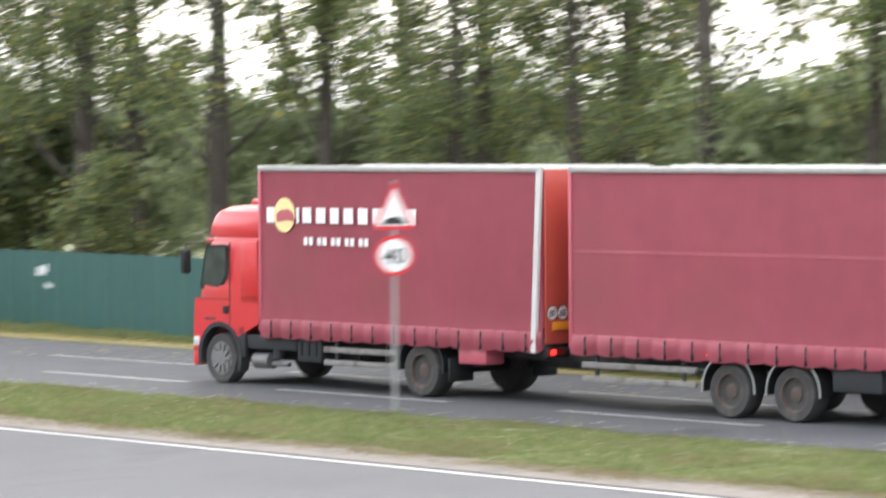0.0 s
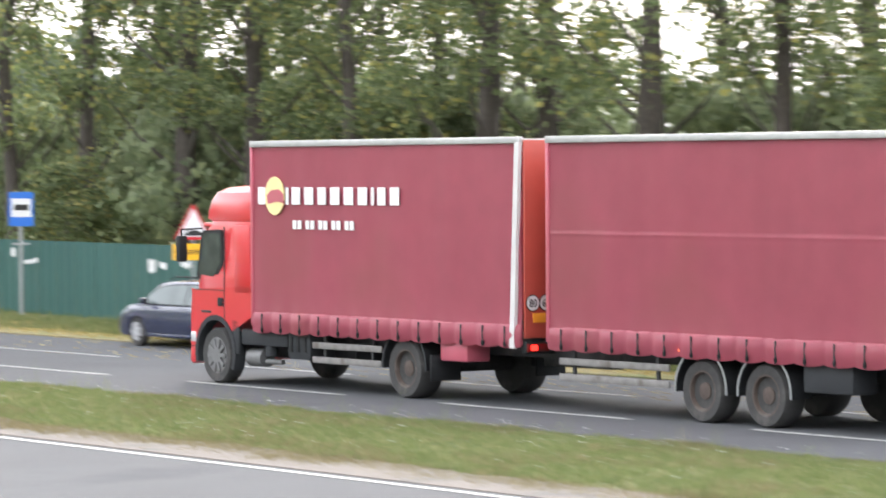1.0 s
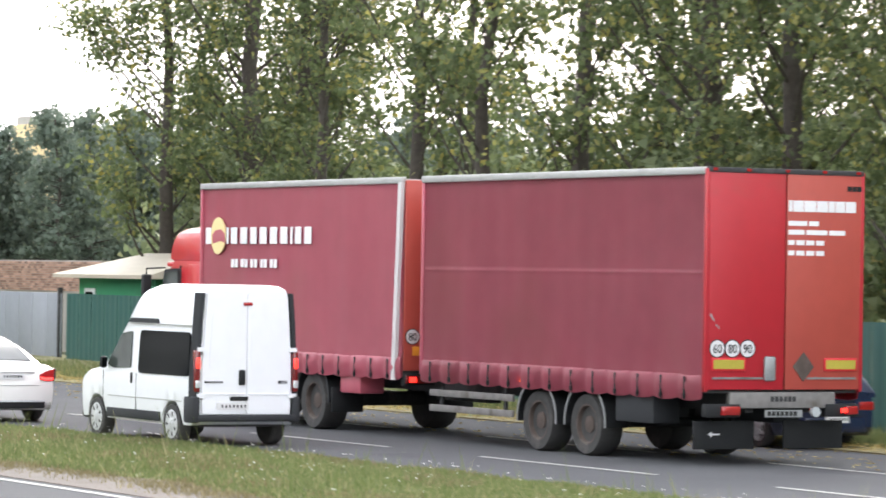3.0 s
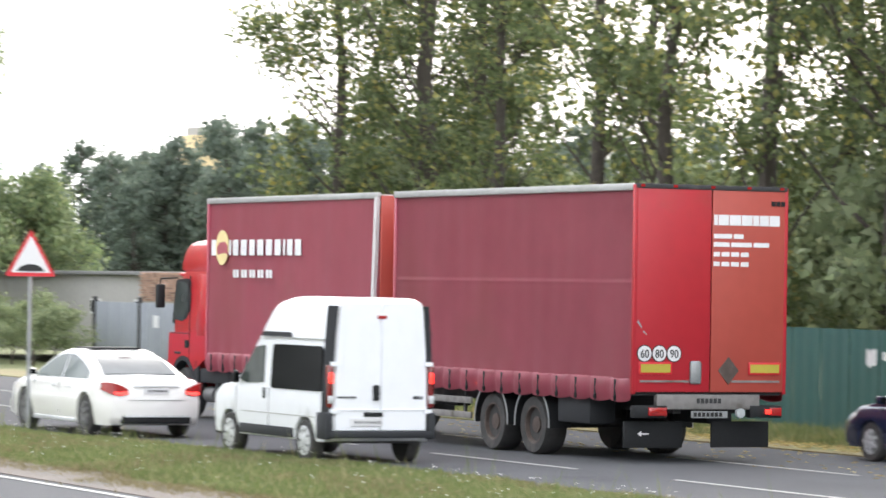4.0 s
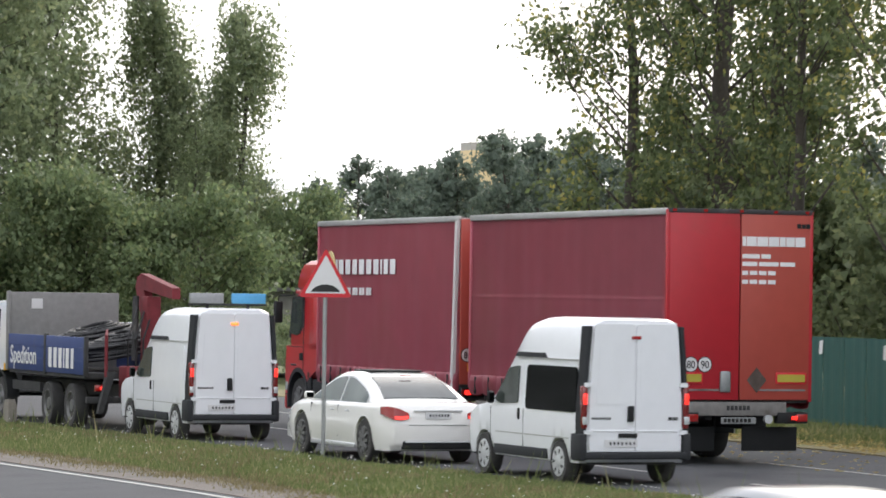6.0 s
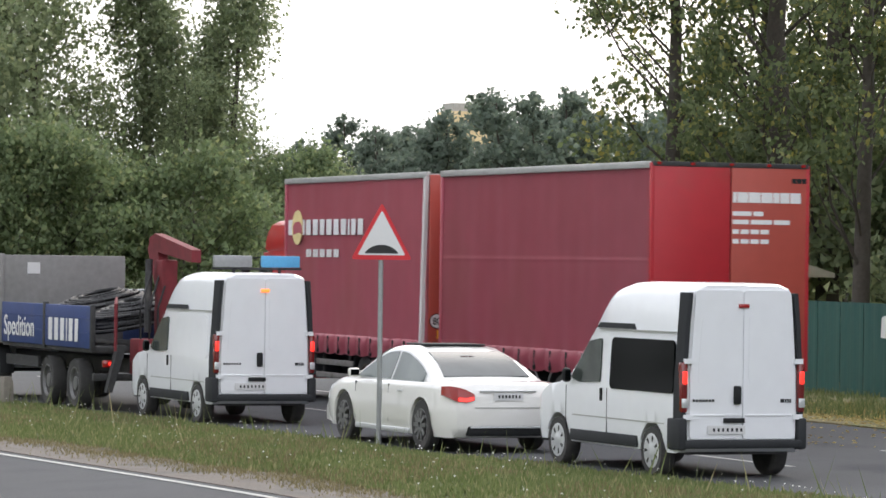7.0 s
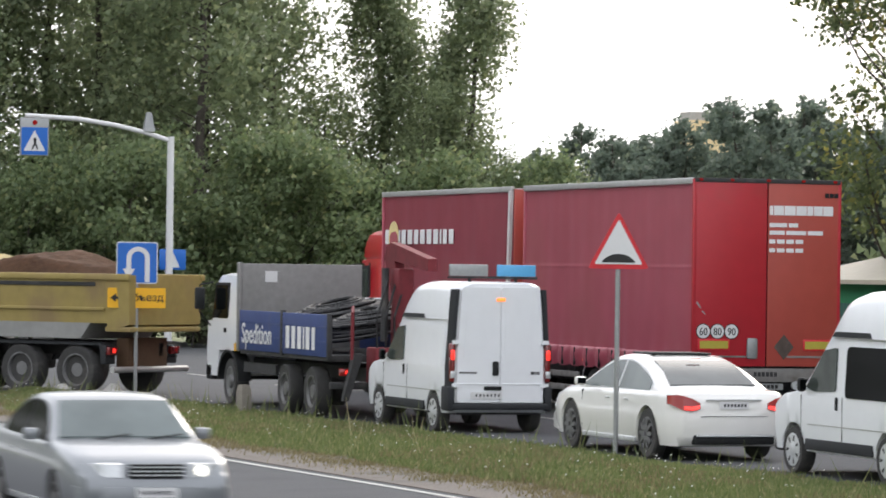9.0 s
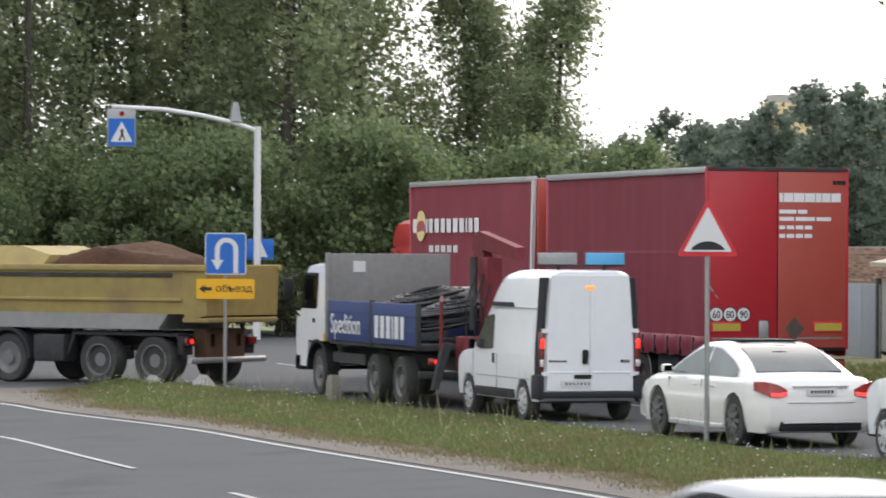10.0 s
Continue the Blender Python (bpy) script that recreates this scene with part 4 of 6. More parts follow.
    for nm, x, k in (("front_bumper", xf, 1), ("rear_bumper", xr, -1))[:1 if tail else 2]:
        part(nm, loft([[(x + k * dx, y, z) for dx, z in ((-0.2 - e, 0.24), (0.03 - e, 0.26), (0.045 - e, 0.36), (0.03 - e, 0.47), (-0.2 - e, 0.5))] for y, e in ((-w * 0.94, 0.2), (-w * 0.86, 0.09), (-w * 0.6, 0.02), (0, 0), (w * 0.6, 0.02), (w * 0.86, 0.09), (w * 0.94, 0.2))]), paint, t, "", 50)
    gr = part("grille", box(xf - 0.05, xf + 0.012, -0.28, 0.28, hood - 0.28, hood - 0.14, 0.01), BLACK, t)
    for k in range(3):
        part("grille_bar", box(xf + 0.008, xf + 0.02, -0.27, 0.27, hood - 0.255 + 0.04 * k, hood - 0.243 + 0.04 * k), HUB_CAP, gr)
    part("lower_grille", box(xf - 0.05, xf + 0.05, -0.4, 0.4, 0.28, 0.35), BLACK, t)
    for y in (-0.35, 0.2):
        part("wiper", tube((seg[3] + 0.02, y, zb + 0.045), (seg[3] - 0.06, y + 0.4, zb + 0.10), 0.008, n=6), BLACK, t)
    plate(t, xf + 0.045, 0.37, 0.42, 1)
    plate(t, xr - (0.045 if not tail else 0.005), 0.4 if not tail else 0.70, 0.42, -1)
    return t


def ring_lens(x, y, z, r):
    return loft([[(x - 0.02, y + r * math.cos(q), z + r * math.sin(q)) for q in (2 * math.pi * j / 14 for j in range(14))], [(x + 0.006, y + 0.7 * r * math.cos(q), z + 0.7 * r * math.sin(q)) for q in (2 * math.pi * j / 14 for j in range(14))]])


def cover(w, r, width, s):
    """A silver wheel cover with a domed middle and dark slots."""
    k = s * width * 0.5
    c = part("wheel_cover", ring_disc(0, 0, 0, 0, [(r * 0.3, k * 0.6), (r * 0.70, k * 0.7), (r * 0.70, k * 0.98), (r * 0.64, k * 1.04), (r * 0.5, k * 0.98), (r * 0.26, k * 1.02), (r * 0.2, k * 1.12), (r * 0.08, k * 1.14)]), HUB_CAP, w, "silver wheel cover")
    for a in range(7):
        q = 2 * math.pi * a / 7
        u, v = Vector((math.cos(q), 0, math.sin(q))), Vector((-math.sin(q), 0, math.cos(q)))
        y0, y1 = k * 0.9, k * 1.035
        rim = [u * r * 0.36 - v * r * 0.03, u * r * 0.60 - v * r * 0.075, u * r * 0.60 + v * r * 0.075, u * r * 0.36 + v * r * 0.03]
        part("slot", loft([[(p.x, y, p.z) for p in rim] for y in (y0, y1)]), DARK, c, "", 0)


def panel_van(name, label, paint, high=True, L=4.2, w=0.84, wb=2.75, windows=True, tail=TAIL_ON, h=2.32, brake=False):
    t = thing(name, label, "van")
    xr, xf, r = -0.72, L - 0.72, 0.30
    top = smooth_line([(xr, h - 0.09), (xr + 0.06, h - 0.02), (0.2, h), (0.8, h - 0.01), (1.15, h - 0.04), (1.42, h - 0.13), (1.62, h - 0.28), (1.80, h - 0.47), (2.0, 1.68), (2.3, 1.41), (2.66, 1.11), (2.8, 1.05), (3.05, 0.98), (3.25, 0.88), (xf - 0.06, 0.74), (xf, 0.56)], 3)
    if not high:
        k = L - 4.2
        top = [(xr, h - 0.12), (xr + 0.08, h - 0.01), (1.5 + k, h), (1.9 + k, h - 0.06), (2.6 + k, 1.12), (2.85 + k, 1.04), (3.3 + k, 0.9), (xf - 0.04, 0.74), (xf, 0.6)]
    part("body", shell(xr, xf, w, top, (0, wb), r, 0.3, True, 0.22), paint, t, "", 48)
    part("underbody", box(xr + 0.12, xf - 0.15, -w * 0.8, w * 0.8, 0.28, 0.6), DARK, t)
    zt = h - 0.12
    foot, head = (1.0, w), (zt, w * (1 - 0.07 * (h - 1.2)))
    k = L - 4.2
    zc = 1.72 if high else h - 0.14
    for s in (1, -1):
        part("cab_window", pane(rounded([(2.36 + k, 1.10), (2.03 + k, 1.40), (1.86 + k, zc - 0.15), (1.50 + k, zc - 0.11), (1.48 + k, 1.07), (2.1 + k, 1.05)], 0.05), foot, head, s, 0.012), CAB_GLASS, t)
        if windows:
            part("side_window", pane(rounded([(1.20, 1.0), (1.20, zc - 0.09), (-0.56, zc - 0.09), (-0.59, 1.0)], 0.09), foot, head, s, 0.012), GLASS, t, "black tinted side window")
        elif high:
            part("pressed_panel", pane(rounded([(1.18, 1.06), (1.18, zc - 0.1), (-0.40, zc - 0.1), (-0.46, 1.06)], 0.14), foot, head, s, 0.009, 0.006), paint, t)
            part("panel_crease", pane(rounded([(1.22, 1.0), (1.22, zc - 0.06), (-0.46, zc - 0.06), (-0.52, 1.0)], 0.16), foot, head, s, 0.004, 0.006), paint, t)
        if high:
            # step line of the raised roof, its shading drawn as a light grey strip
            part("roof_seam", pane([(1.6, zc + 0.0), (1.6, zc + 0.014), (-0.6, zc + 0.014), (-0.6, zc + 0.0)], foot, head, s, 0.010), ALU, t)
            part("roof_gutter", pane([(1.66, zc + 0.02), (1.56, zc + 0.085), (0.62, zc + 0.085), (0.56, zc + 0.02)], foot, head, s, 0.014), GREY_PLASTIC, t, "dark grey gutter under the raised roof")
        m = part("mirror", box(2.26 + k, 2.36 + k, s * (w + 0.09) - 0.06, s * (w + 0.09) + 0.05, 1.04, 1.22, 0.04), BLACK, t)
        part("mirror_glass", box(2.255 + k, 2.26 + k, s * (w + 0.09) - 0.045, s * (w + 0.09) + 0.035, 1.07, 1.19), GLASS, m)
        for gx in (1.28 + k, 2.5 + k):
            part("door_gap", box(gx, gx + 0.012, s * w - 0.02, s * w + 0.003, 0.4, 1.0), DARK, t)
        part("door_handle", box(1.42 + k, 1.47 + k, s * w - 0.01, s * w + 0.02, 0.84, 1.0, 0.01), BLACK, t)
        part("sill_trim", box(r + 0.1, wb - r - 0.1, s * w - 0.02, s * w + 0.012, 0.32, 0.46, 0.01), GREY_PLASTIC, t, "grey plastic sill trim")
        part("waist_line", box(-0.35, wb - 0.45, s * w - 0.02, s * w + 0.004, 0.63, 0.645), GREY_PLASTIC if not high else ALU, t)
        # rear corner: dark post, lamp cluster, bumper end
        ym = s * w * 0.92
        post = []
        for z in (0.55, 1.0, 1.4, 1.8, 2.05, h - 0.12):
            if z > h - 0.09:
                continue
            e = 1 - 0.07 * max(0.0, z - 1.0) - 0.05 * max(0.0, z - 1.8)
            out = s * w * (1.005 - 0.075 * max(0, z - 1.0)) + 0.012 * s
            post.append([(xr - 0.025, ym * e - s * 0.025, z), (xr - 0.02, ym * e + s * 0.03, z), (xr + 0.10, out, z), (xr + 0.10, ym * e - s * 0.03, z)])
        part("corner_post", loft(post), GREY_PLASTIC, t, "dark grey plastic corner post", 30)
        lamp = part("tail_lamp", box(xr - 0.045, xr + 0.1, ym - 0.04, ym + 0.045, 0.78, 1.38, 0.025), VAN_LAMP, t, "tall red tail lamp")
        part("lamp_lens", box(xr - 0.055, xr - 0.03, ym - 0.03, ym + 0.03, 1.12, 1.27, 0.01), tail, lamp)
        part("lamp_lens", box(xr - 0.055, xr - 0.03, ym - 0.04, ym + 0.04, 0.84, 0.95, 0.01), HEAD, lamp)
        for z in (1.36, 0.70):
            part("hinge", box(xr - 0.05, xr + 0.02, s * w * 0.86 - 0.06, s * w * 0.86 + 0.06, z, z + 0.06), paint, t)
        part("bumper_end", box(xr - 0.07, xr + 0.28, s * w * 0.94 - 0.05, s * w * 0.94 + 0.07, 0.34, 0.72, 0.035), GREY_PLASTIC, t)
        part("headlamp", box(xf - 0.3, xf - 0.04, s * w * 0.7 - 0.14, s * w * 0.7 + 0.1, 0.66, 0.84, 0.03), HEAD, t)
        if not high:
            part("lamp_lens", ring_lens(xf - 0.035, s * w * 0.7, 0.75, 0.05), HEAD_ON, t, "lit lamp")
        for ax in (0, wb):
            cover(wheel(t, ax, s * (w - 0.1), r, 0.2, s, RIM, dish=0.1), r, 0.2, s)
        ye, yt = w * 0.83, w * (0.83 - 0.075 * (h - 1.2))
        d = part("rear_door", slab(rounded([(s * 0.006, 0.47), (s * ye, 0.47), (s * ye, 1.2), (s * yt, h - 0.09), (s * 0.006, h - 0.09)][::s], 0.05), "x", xr - 0.02, xr + 0.03), paint, t, "rear door", 20)
        part("door_panel", slab(rounded([(s * 0.07, 1.12), (s * ye * 0.86, 1.12), (s * yt * 0.86, h - 0.36), (s * 0.07, h - 0.36)][::s], 0.09), "x", xr - 0.024, xr - 0.015), paint, d, "", 20)
        part("door_crease", box(xr - 0.03, xr - 0.012, 0.03 if s > 0 else -w * 0.78, w * 0.78 if s > 0 else -0.03, 0.74, 0.765, 0.006), paint, d)
    part("windscreen", screen(2.66 + k, 1.12, w * 0.82, 1.86 + k if high else 1.98 + k, 1.78 if high else h - 0.16, w * 0.74, 0.03), PALE_GLASS, t, "pale windscreen with the reflection in its colour")
    part("bonnet_grille", box(xf - 0.12, xf + 0.02, -0.4, 0.4, 0.48, 0.62, 0.02), BLACK, t)
    part("front_bumper", box(xf - 0.2, xf + 0.05, -w * 0.9, w * 0.9, 0.26, 0.5, 0.05), GREY_PLASTIC if high else paint, t)
    part("rear_bumper", box(xr - 0.08, xr + 0.1, -w * 0.93, w * 0.93, 0.36, 0.46, 0.025), GREY_PLASTIC, t, "dark grey rear bumper")
    part("rear_handle", box(xr - 0.06, xr - 0.02, 0.03, 0.13, 0.88, 1.1, 0.02), BLACK, t)
    part("plate_lamp", box(xr - 0.05, xr - 0.02, -0.02, 0.26, 0.66, 0.72, 0.01), BLACK, t)
    part("brake_lamp", box(xr - 0.04, xr + 0.06, -0.07, 0.07, h - 0.3, h - 0.25, 0.01), AMBER_ON if brake else TAIL, t, "high brake lamp")
    pl = new("plate_holder")
    pl.parent = t
    pl.location = (0, 0.22, 0)
    plate(pl, xr - 0.025, 0.53, 0.5, -1)
    bars("lettering_bar", t, xr - 0.02, 0.66, 0.91, [0.03] * 7, 0.03, 0.012, GREY_PLASTIC)
    bars("lettering_bar", t, xr - 0.02, -0.5, 0.9, [0.05, 0.02, 0.02, 0.02], 0.045, 0.01, GREY_PLASTIC)
    return t


minibus = panel_van("minibus", "white high-roof minibus with black tinted side windows", WHITE)
cargo_van = panel_van("cargo_van", "white high-roof panel van with closed sides and a roof board", WHITE, windows=False, brake=True)
for y0, y1, m, lab in ((0.06, 0.68, GALV, "grey end of the roof board"), (-0.72, -0.10, mat("pale_blue_board", (0.10, 0.36, 0.62), 0.4), "light blue end of the roof board")):
    part("roof_board", box(-0.30, -0.22, y0, y1, 2.40, 2.58, 0.01), m, cargo_van, lab)
for y in (0.35, -0.4):
    part("board_foot", box(-0.28, -0.24, y - 0.02, y + 0.02, 2.29, 2.41), DARK, cargo_van)
part("board_bar", box(-0.28, -0.24, -0.75, 0.7, 2.36, 2.395), DARK, cargo_van)

limousine = sedan("limousine", "pearl-white long saloon with lit red tail lamps", CREAM_WHITE, L=4.85, w=0.86, h=1.38, wb=2.9, rear_over=0.98, belt=0.90, hood=0.86, deck=0.93, seg=(-0.12, 0.66, 1.75, 2.75), tail=True, lit=False, r=0.34, rim=RIM, spokes=10, pale_sides=True)
part("sunroof", box(0.85, 1.6, -0.44, 0.44, 1.375, 1.402, 0.012), BLACK, limousine, "black glass roof")
part("diffuser", box(-1.02, -0.85, -0.58, 0.58, 0.23, 0.36, 0.03), BLACK, limousine, "black diffuser with a chrome trim")
part("chrome_trim", box(-1.045, -1.01, -0.55, 0.55, 0.335, 0.36, 0.008), HUB_CAP, limousine)
part("boot_trim", box(-1.0, -0.96, -0.4, 0.4, 0.815, 0.835, 0.006), HUB_CAP, limousine)
part("boot_line", box(-0.99, -0.965, -0.48, 0.48, 0.60, 0.606), GREY_PLASTIC, limousine)
part("brake_strip", box(0.42, 0.45, -0.10, 0.10, 1.325, 1.335), TAIL, limousine)

estate_car = sedan("estate_car", "parked dark navy estate car with roof rails", NAVY, L=4.3, w=0.80, h=1.34, wb=2.5, rear_over=0.9, belt=0.85, deck=0.84, seg=(-0.82, -0.45, 1.75, 2.5), lit=False, wagon=True, rim=HUB_CAP, spokes=7, pale_sides=True)
for y in (0.5, -0.5):
    part("roof_rail", path_tube([(-0.3, y, 1.35), (-0.15, y, 1.40), (1.4, y, 1.40), (1.6, y, 1.35)], 0.018), BLACK, estate_car)
estate_car.matrix_basis = pose(-48.2, 32.45, 0.0, 0, 0, 180)

patrol_car = sedan("patrol_car", "silver-white patrol saloon with blue stripes and a blue light bar", PATROL, L=3.95, h=1.28, lit=False, rim=RIM)
part("light_bar", box(0.95, 1.2, -0.52, 0.52, 1.29, 1.33, 0.01), GREY_PLASTIC, patrol_car, "blue roof light bar")
for y in (0.34, -0.34):
    part("blue_lamp", box(0.96, 1.19, y - 0.17, y + 0.17, 1.31, 1.42, 0.04), SIGN_BLUE, patrol_car, "blue lamp")
part("light_bar_centre", box(0.96, 1.19, -0.13, 0.13, 1.31, 1.38, 0.02), SIGN_WHITE, patrol_car)
for s in (1, -1):
    part("stripe", box(-0.6, 2.3, s * 0.78 - 0.02, s * 0.78 + 0.006, 0.66, 0.75), SIGN_BLUE, patrol_car, "blue side stripe")
part("stripe", box(3.175, 3.235, -0.22, 0.22, 0.36, 0.46), SIGN_BLUE, patrol_car, "blue number plate")

blue_van = panel_van("delivery_van", "blue delivery van with a grey roof rack and long rods", BLUEP, high=False, L=5.4, w=0.86, wb=3.35, windows=False, h=1.72, tail=TAIL)
rk = part("roof_rack", box(-0.6, 2.4, -0.66, 0.66, 1.86, 1.89, 0.008), DARK, blue_van, "grey roof rack sheet")
for x in (-0.45, 0.5, 1.5, 2.2):
    for y in (0.6, -0.6):
        part("rack_foot", box(x - 0.02, x + 0.02, y - 0.02, y + 0.02, 1.66, 1.87), BLACK, blue_van)
for y, x0, x1, z in ((-0.7, -0.7, 3.0, 1.93), (0.4, -0.9, 2.6, 1.96), (0.66, -0.4, 3.1, 1.92)):
    part("rod", tube((x0, y, z), (x1, y, z), 0.018, n=8), ALU, blue_van)

grey_saloon = sedan("saloon", "silver-grey saloon car with lit headlamps", GREYP, L=4.1, h=1.29)
white_saloon = sedan("saloon", "silver-white rounded saloon car", mat("silver_white_paint", (0.42, 0.44, 0.45), 0.25, metal=0.2, spread=0.03, coat=0.7), L=4.05, w=0.78, h=1.27, wb=2.45, seg=(0.0, 0.75, 1.55, 2.55), lit=False)
old_saloon = sedan("saloon", "older silver three-box saloon with lit headlamps", SILVER, L=4.6, w=0.84, h=1.33, wb=2.65, rear_over=0.98, belt=0.86, deck=0.91, hood=0.84, seg=(0.0, 0.48, 1.65, 2.35), one_lamp=True)


# ---- flatbed lorry with crane and the tipper ----
FLAT_BLUE = mat("faded_blue_board", (0.025, 0.05, 0.17), 0.55, spread=0.15, grain=8, coarse=1.5, dirt=((0.05, 0.06, 0.13), 0.58))
GREY_BOARD = mat("weathered_grey_board", (0.21, 0.205, 0.20), 0.7, spread=0.15, grain=10, coarse=1.2, dirt=((0.15, 0.14, 0.13), 0.56))
CRANE_RED = mat("dull_red_crane_paint", (0.15, 0.014, 0.02), 0.75, spread=0.25, grain=8, coarse=2, dirt=((0.10, 0.03, 0.03), 0.58))
HOSE = mat("black_pipe", (0.010, 0.010, 0.011), 0.68, spread=0.2)
TIP_YELLOW = mat("dusty_yellow_paint", (0.32, 0.245, 0.08), 0.65, spread=0.15, grain=6, coarse=1.0, dirt=((0.25, 0.18, 0.08), 0.48))
TIP_GREY = mat("dusty_grey_paint", (0.26, 0.26, 0.25), 0.6, spread=0.15, grain=6, coarse=1.2)
EARTH = mat("brown_earth", (0.11, 0.055, 0.028), 0.95, spread=0.35, grain=9, coarse=1.2, bump=0.8)


def build_flatbed():
    """Origin on the ground under the rearmost axle."""
    t = thing("flatbed_lorry", "flatbed lorry with faded blue drop sides carrying coils of black pipe", "truck")
    w = 1.12
    for x in (0, 1.25, 4.0):
        for s in (1, -1):
            wheel(t, x, s * 0.95, 0.42, 0.26, s, RIM, dish=0.3 if x < 2 else -0.2)
    for y in (0.4, -0.4):
        part("chassis_beam", box(-1.0, 4.7, y - 0.06, y + 0.06, 0.62, 0.85), DARK, t)
    part("bed", box(-0.9, 3.35, -w, w, 0.95, 1.06, 0.01), DARK, t)
    for s in (1, -1):
        for a, b in ((-0.88, 1.18), (1.28, 3.33)):
            sd = part("drop_side", box(a, b, s * w - 0.03, s * w + 0.03, 1.02, 1.72, 0.012), FLAT_BLUE, t, "faded blue drop side")
            for z in (1.26, 1.5):
                part("rib", box(a + 0.03, b - 0.03, s * w + s * 0.03 - 0.008, s * w + s * 0.03 + 0.008, z, z + 0.025), FLAT_BLUE, sd)
        part("stanchion", box(1.18, 1.28, s * w - 0.04, s * w + 0.04, 0.98, 1.76, 0.01), DARK, t)
        part("stanchion", box(-0.95, -0.88, s * w - 0.04, s * w + 0.04, 0.98, 1.74, 0.01), DARK, t)
        part("side_bar", box(1.8, 3.4, s * 1.0 - 0.03, s * 1.0 + 0.03, 0.62, 0.8), DARK, t)
    # white bars where the company name stands
    text("lettering", "Spedition", 0.50, LETTER, t, (3.18, w + 0.04, 1.15), (90, 0, 180), "white painted word", 0.80, bold=0.014)
    p = 1.02
    for ww in (0.24, 0.24, 0.24, 0.08, 0.24, 0.2):
        part("letter_bar", box(p - ww * 0.8, p - ww * 0.1, w + 0.028, w + 0.042, 1.12, 1.50, 0.01), LETTER, t, "", 0)
        p -= ww + 0.035
    part("headboard", box(3.36, 3.44, -w - 0.02, w + 0.02, 1.0, 2.55, 0.015), GREY_BOARD, t, "weathered grey headboard")
    part("headboard_side", box(3.345, 3.46, w - 0.02, w + 0.045, 1.0, 2.57, 0.01), GREY_BOARD, t)
    part("label_sheet", box(3.35, 3.36, 0.45, 0.68, 2.22, 2.42), SIGN_WHITE, t)
    # cab
    low = [(5.1, 0.5), (4.55, 0.5), (4.48, 0.98), (3.55, 0.98), (3.55, 1.5), (5.08, 1.5), (5.14, 1.0)]
    part("cab_lower", slab(low, "y", -w, w), WHITE, t, "white cab", 20)
    rings = []
    for z, f, b, hw in ((1.48, 5.08, 3.55, w), (2.2, 4.86, 3.55, w * 0.97), (2.32, 4.74, 3.57, w * 0.95), (2.37, 4.5, 3.65, w * 0.86)):
        rings.append([(b, -hw, z), (b, hw, z), (f - 0.2, hw, z), (f, hw * 0.8, z), (f, -hw * 0.8, z), (f - 0.2, -hw, z)])
    part("cab_upper", loft(rings), WHITE, t, "", 30)
    for s in (1, -1):
        part("side_window", slab([(4.85, 1.55), (4.66, 2.15), (4.05, 2.15), (4.05, 1.55)], "y", s * w * 0.985 - 0.02, s * w * 0.985 + 0.018), GLASS, t)
        part("window_seal", slab([(4.9, 1.5), (4.69, 2.2), (4.0, 2.2), (4.0, 1.5)], "y", s * w * 0.985 - 0.02, s * w * 0.985 + 0.012), BLACK, t)
        part("mirror", box(4.95, 5.05, s * (w + 0.2) - 0.09, s * (w + 0.2) + 0.09, 1.7, 2.1, 0.03), BLACK, t)
        part("mirror_arm", path_tube([(4.85, s * w, 2.2), (5.0, s * (w + 0.2), 2.15), (5.0, s * (w + 0.2), 1.65), (4.95, s * w, 1.4)], 0.014), BLACK, t)
        part("mudguard", arch(4.0, 0.45, 0.5, 0.56, s * w - 0.25 if s > 0 else -w, w if s > 0 else -w + 0.25, 0, 180), BLACK, t)
        part("door_handle", box(4.1, 4.2, s * w - 0.01, s * w + 0.02, 1.3, 1.38), BLACK, t)
        part("turn_lamp", box(3.52, 3.6, s * w - 0.01, s * w + 0.03, 0.98, 1.12), SIGN_YELLOW, t)
        part("tail_lamp", box(-1.0, -0.93, s * 0.82 - 0.14, s * 0.82 + 0.14, 0.72, 0.84, 0.01), TAIL, t)
        part("tail_glow", box(-1.01, -0.99, s * 0.82 - 0.05, s * 0.82 + 0.05, 0.75, 0.81, 0.01), TAIL_ON if s > 0 else TAIL, t)
    part("windscreen", screen(5.04, 1.58, w * 0.85, 4.9, 2.15, w * 0.78, 0.03), GLASS, t)
    part("bumper", box(4.85, 5.2, -w, w, 0.42, 0.72, 0.04), BLACK, t)
    part("rear_bumper", box(-1.02, -0.92, -w, w, 0.5, 0.62, 0.01), DARK, t)
    # coils of pipe
    r2 = random.Random(6)
    for k, (cx, cy, cz, big) in enumerate(((1.75, 0.0, 1.50, 1.0), (1.68, 0.02, 1.62, 0.96), (1.75, -0.03, 1.74, 0.84), (0.25, 0.05, 1.44, 0.80), (0.3, 0.0, 1.54, 0.78), (0.2, 0.0, 1.64, 0.7))):
        bm, n = bmesh.new(), 40
        for j in range(8):
            rr, lift, p0 = big - 0.075 * j, 0.022 * j + r2.uniform(-0.012, 0.012), r2.uniform(0, 6.28)
            path_tube([(cx + rr * 1.2 * math.cos(2 * math.pi * q / n), cy + rr * math.sin(2 * math.pi * q / n), cz + lift - 0.22 * rr * math.sin(2 * math.pi * q / n) + 0.016 * math.cos(2 * math.pi * q / n + p0)) for q in range(n + 1)], 0.036, 6, bm)
        part("pipe_coil", bm, HOSE, t, "coil of black plastic pipe", 60)
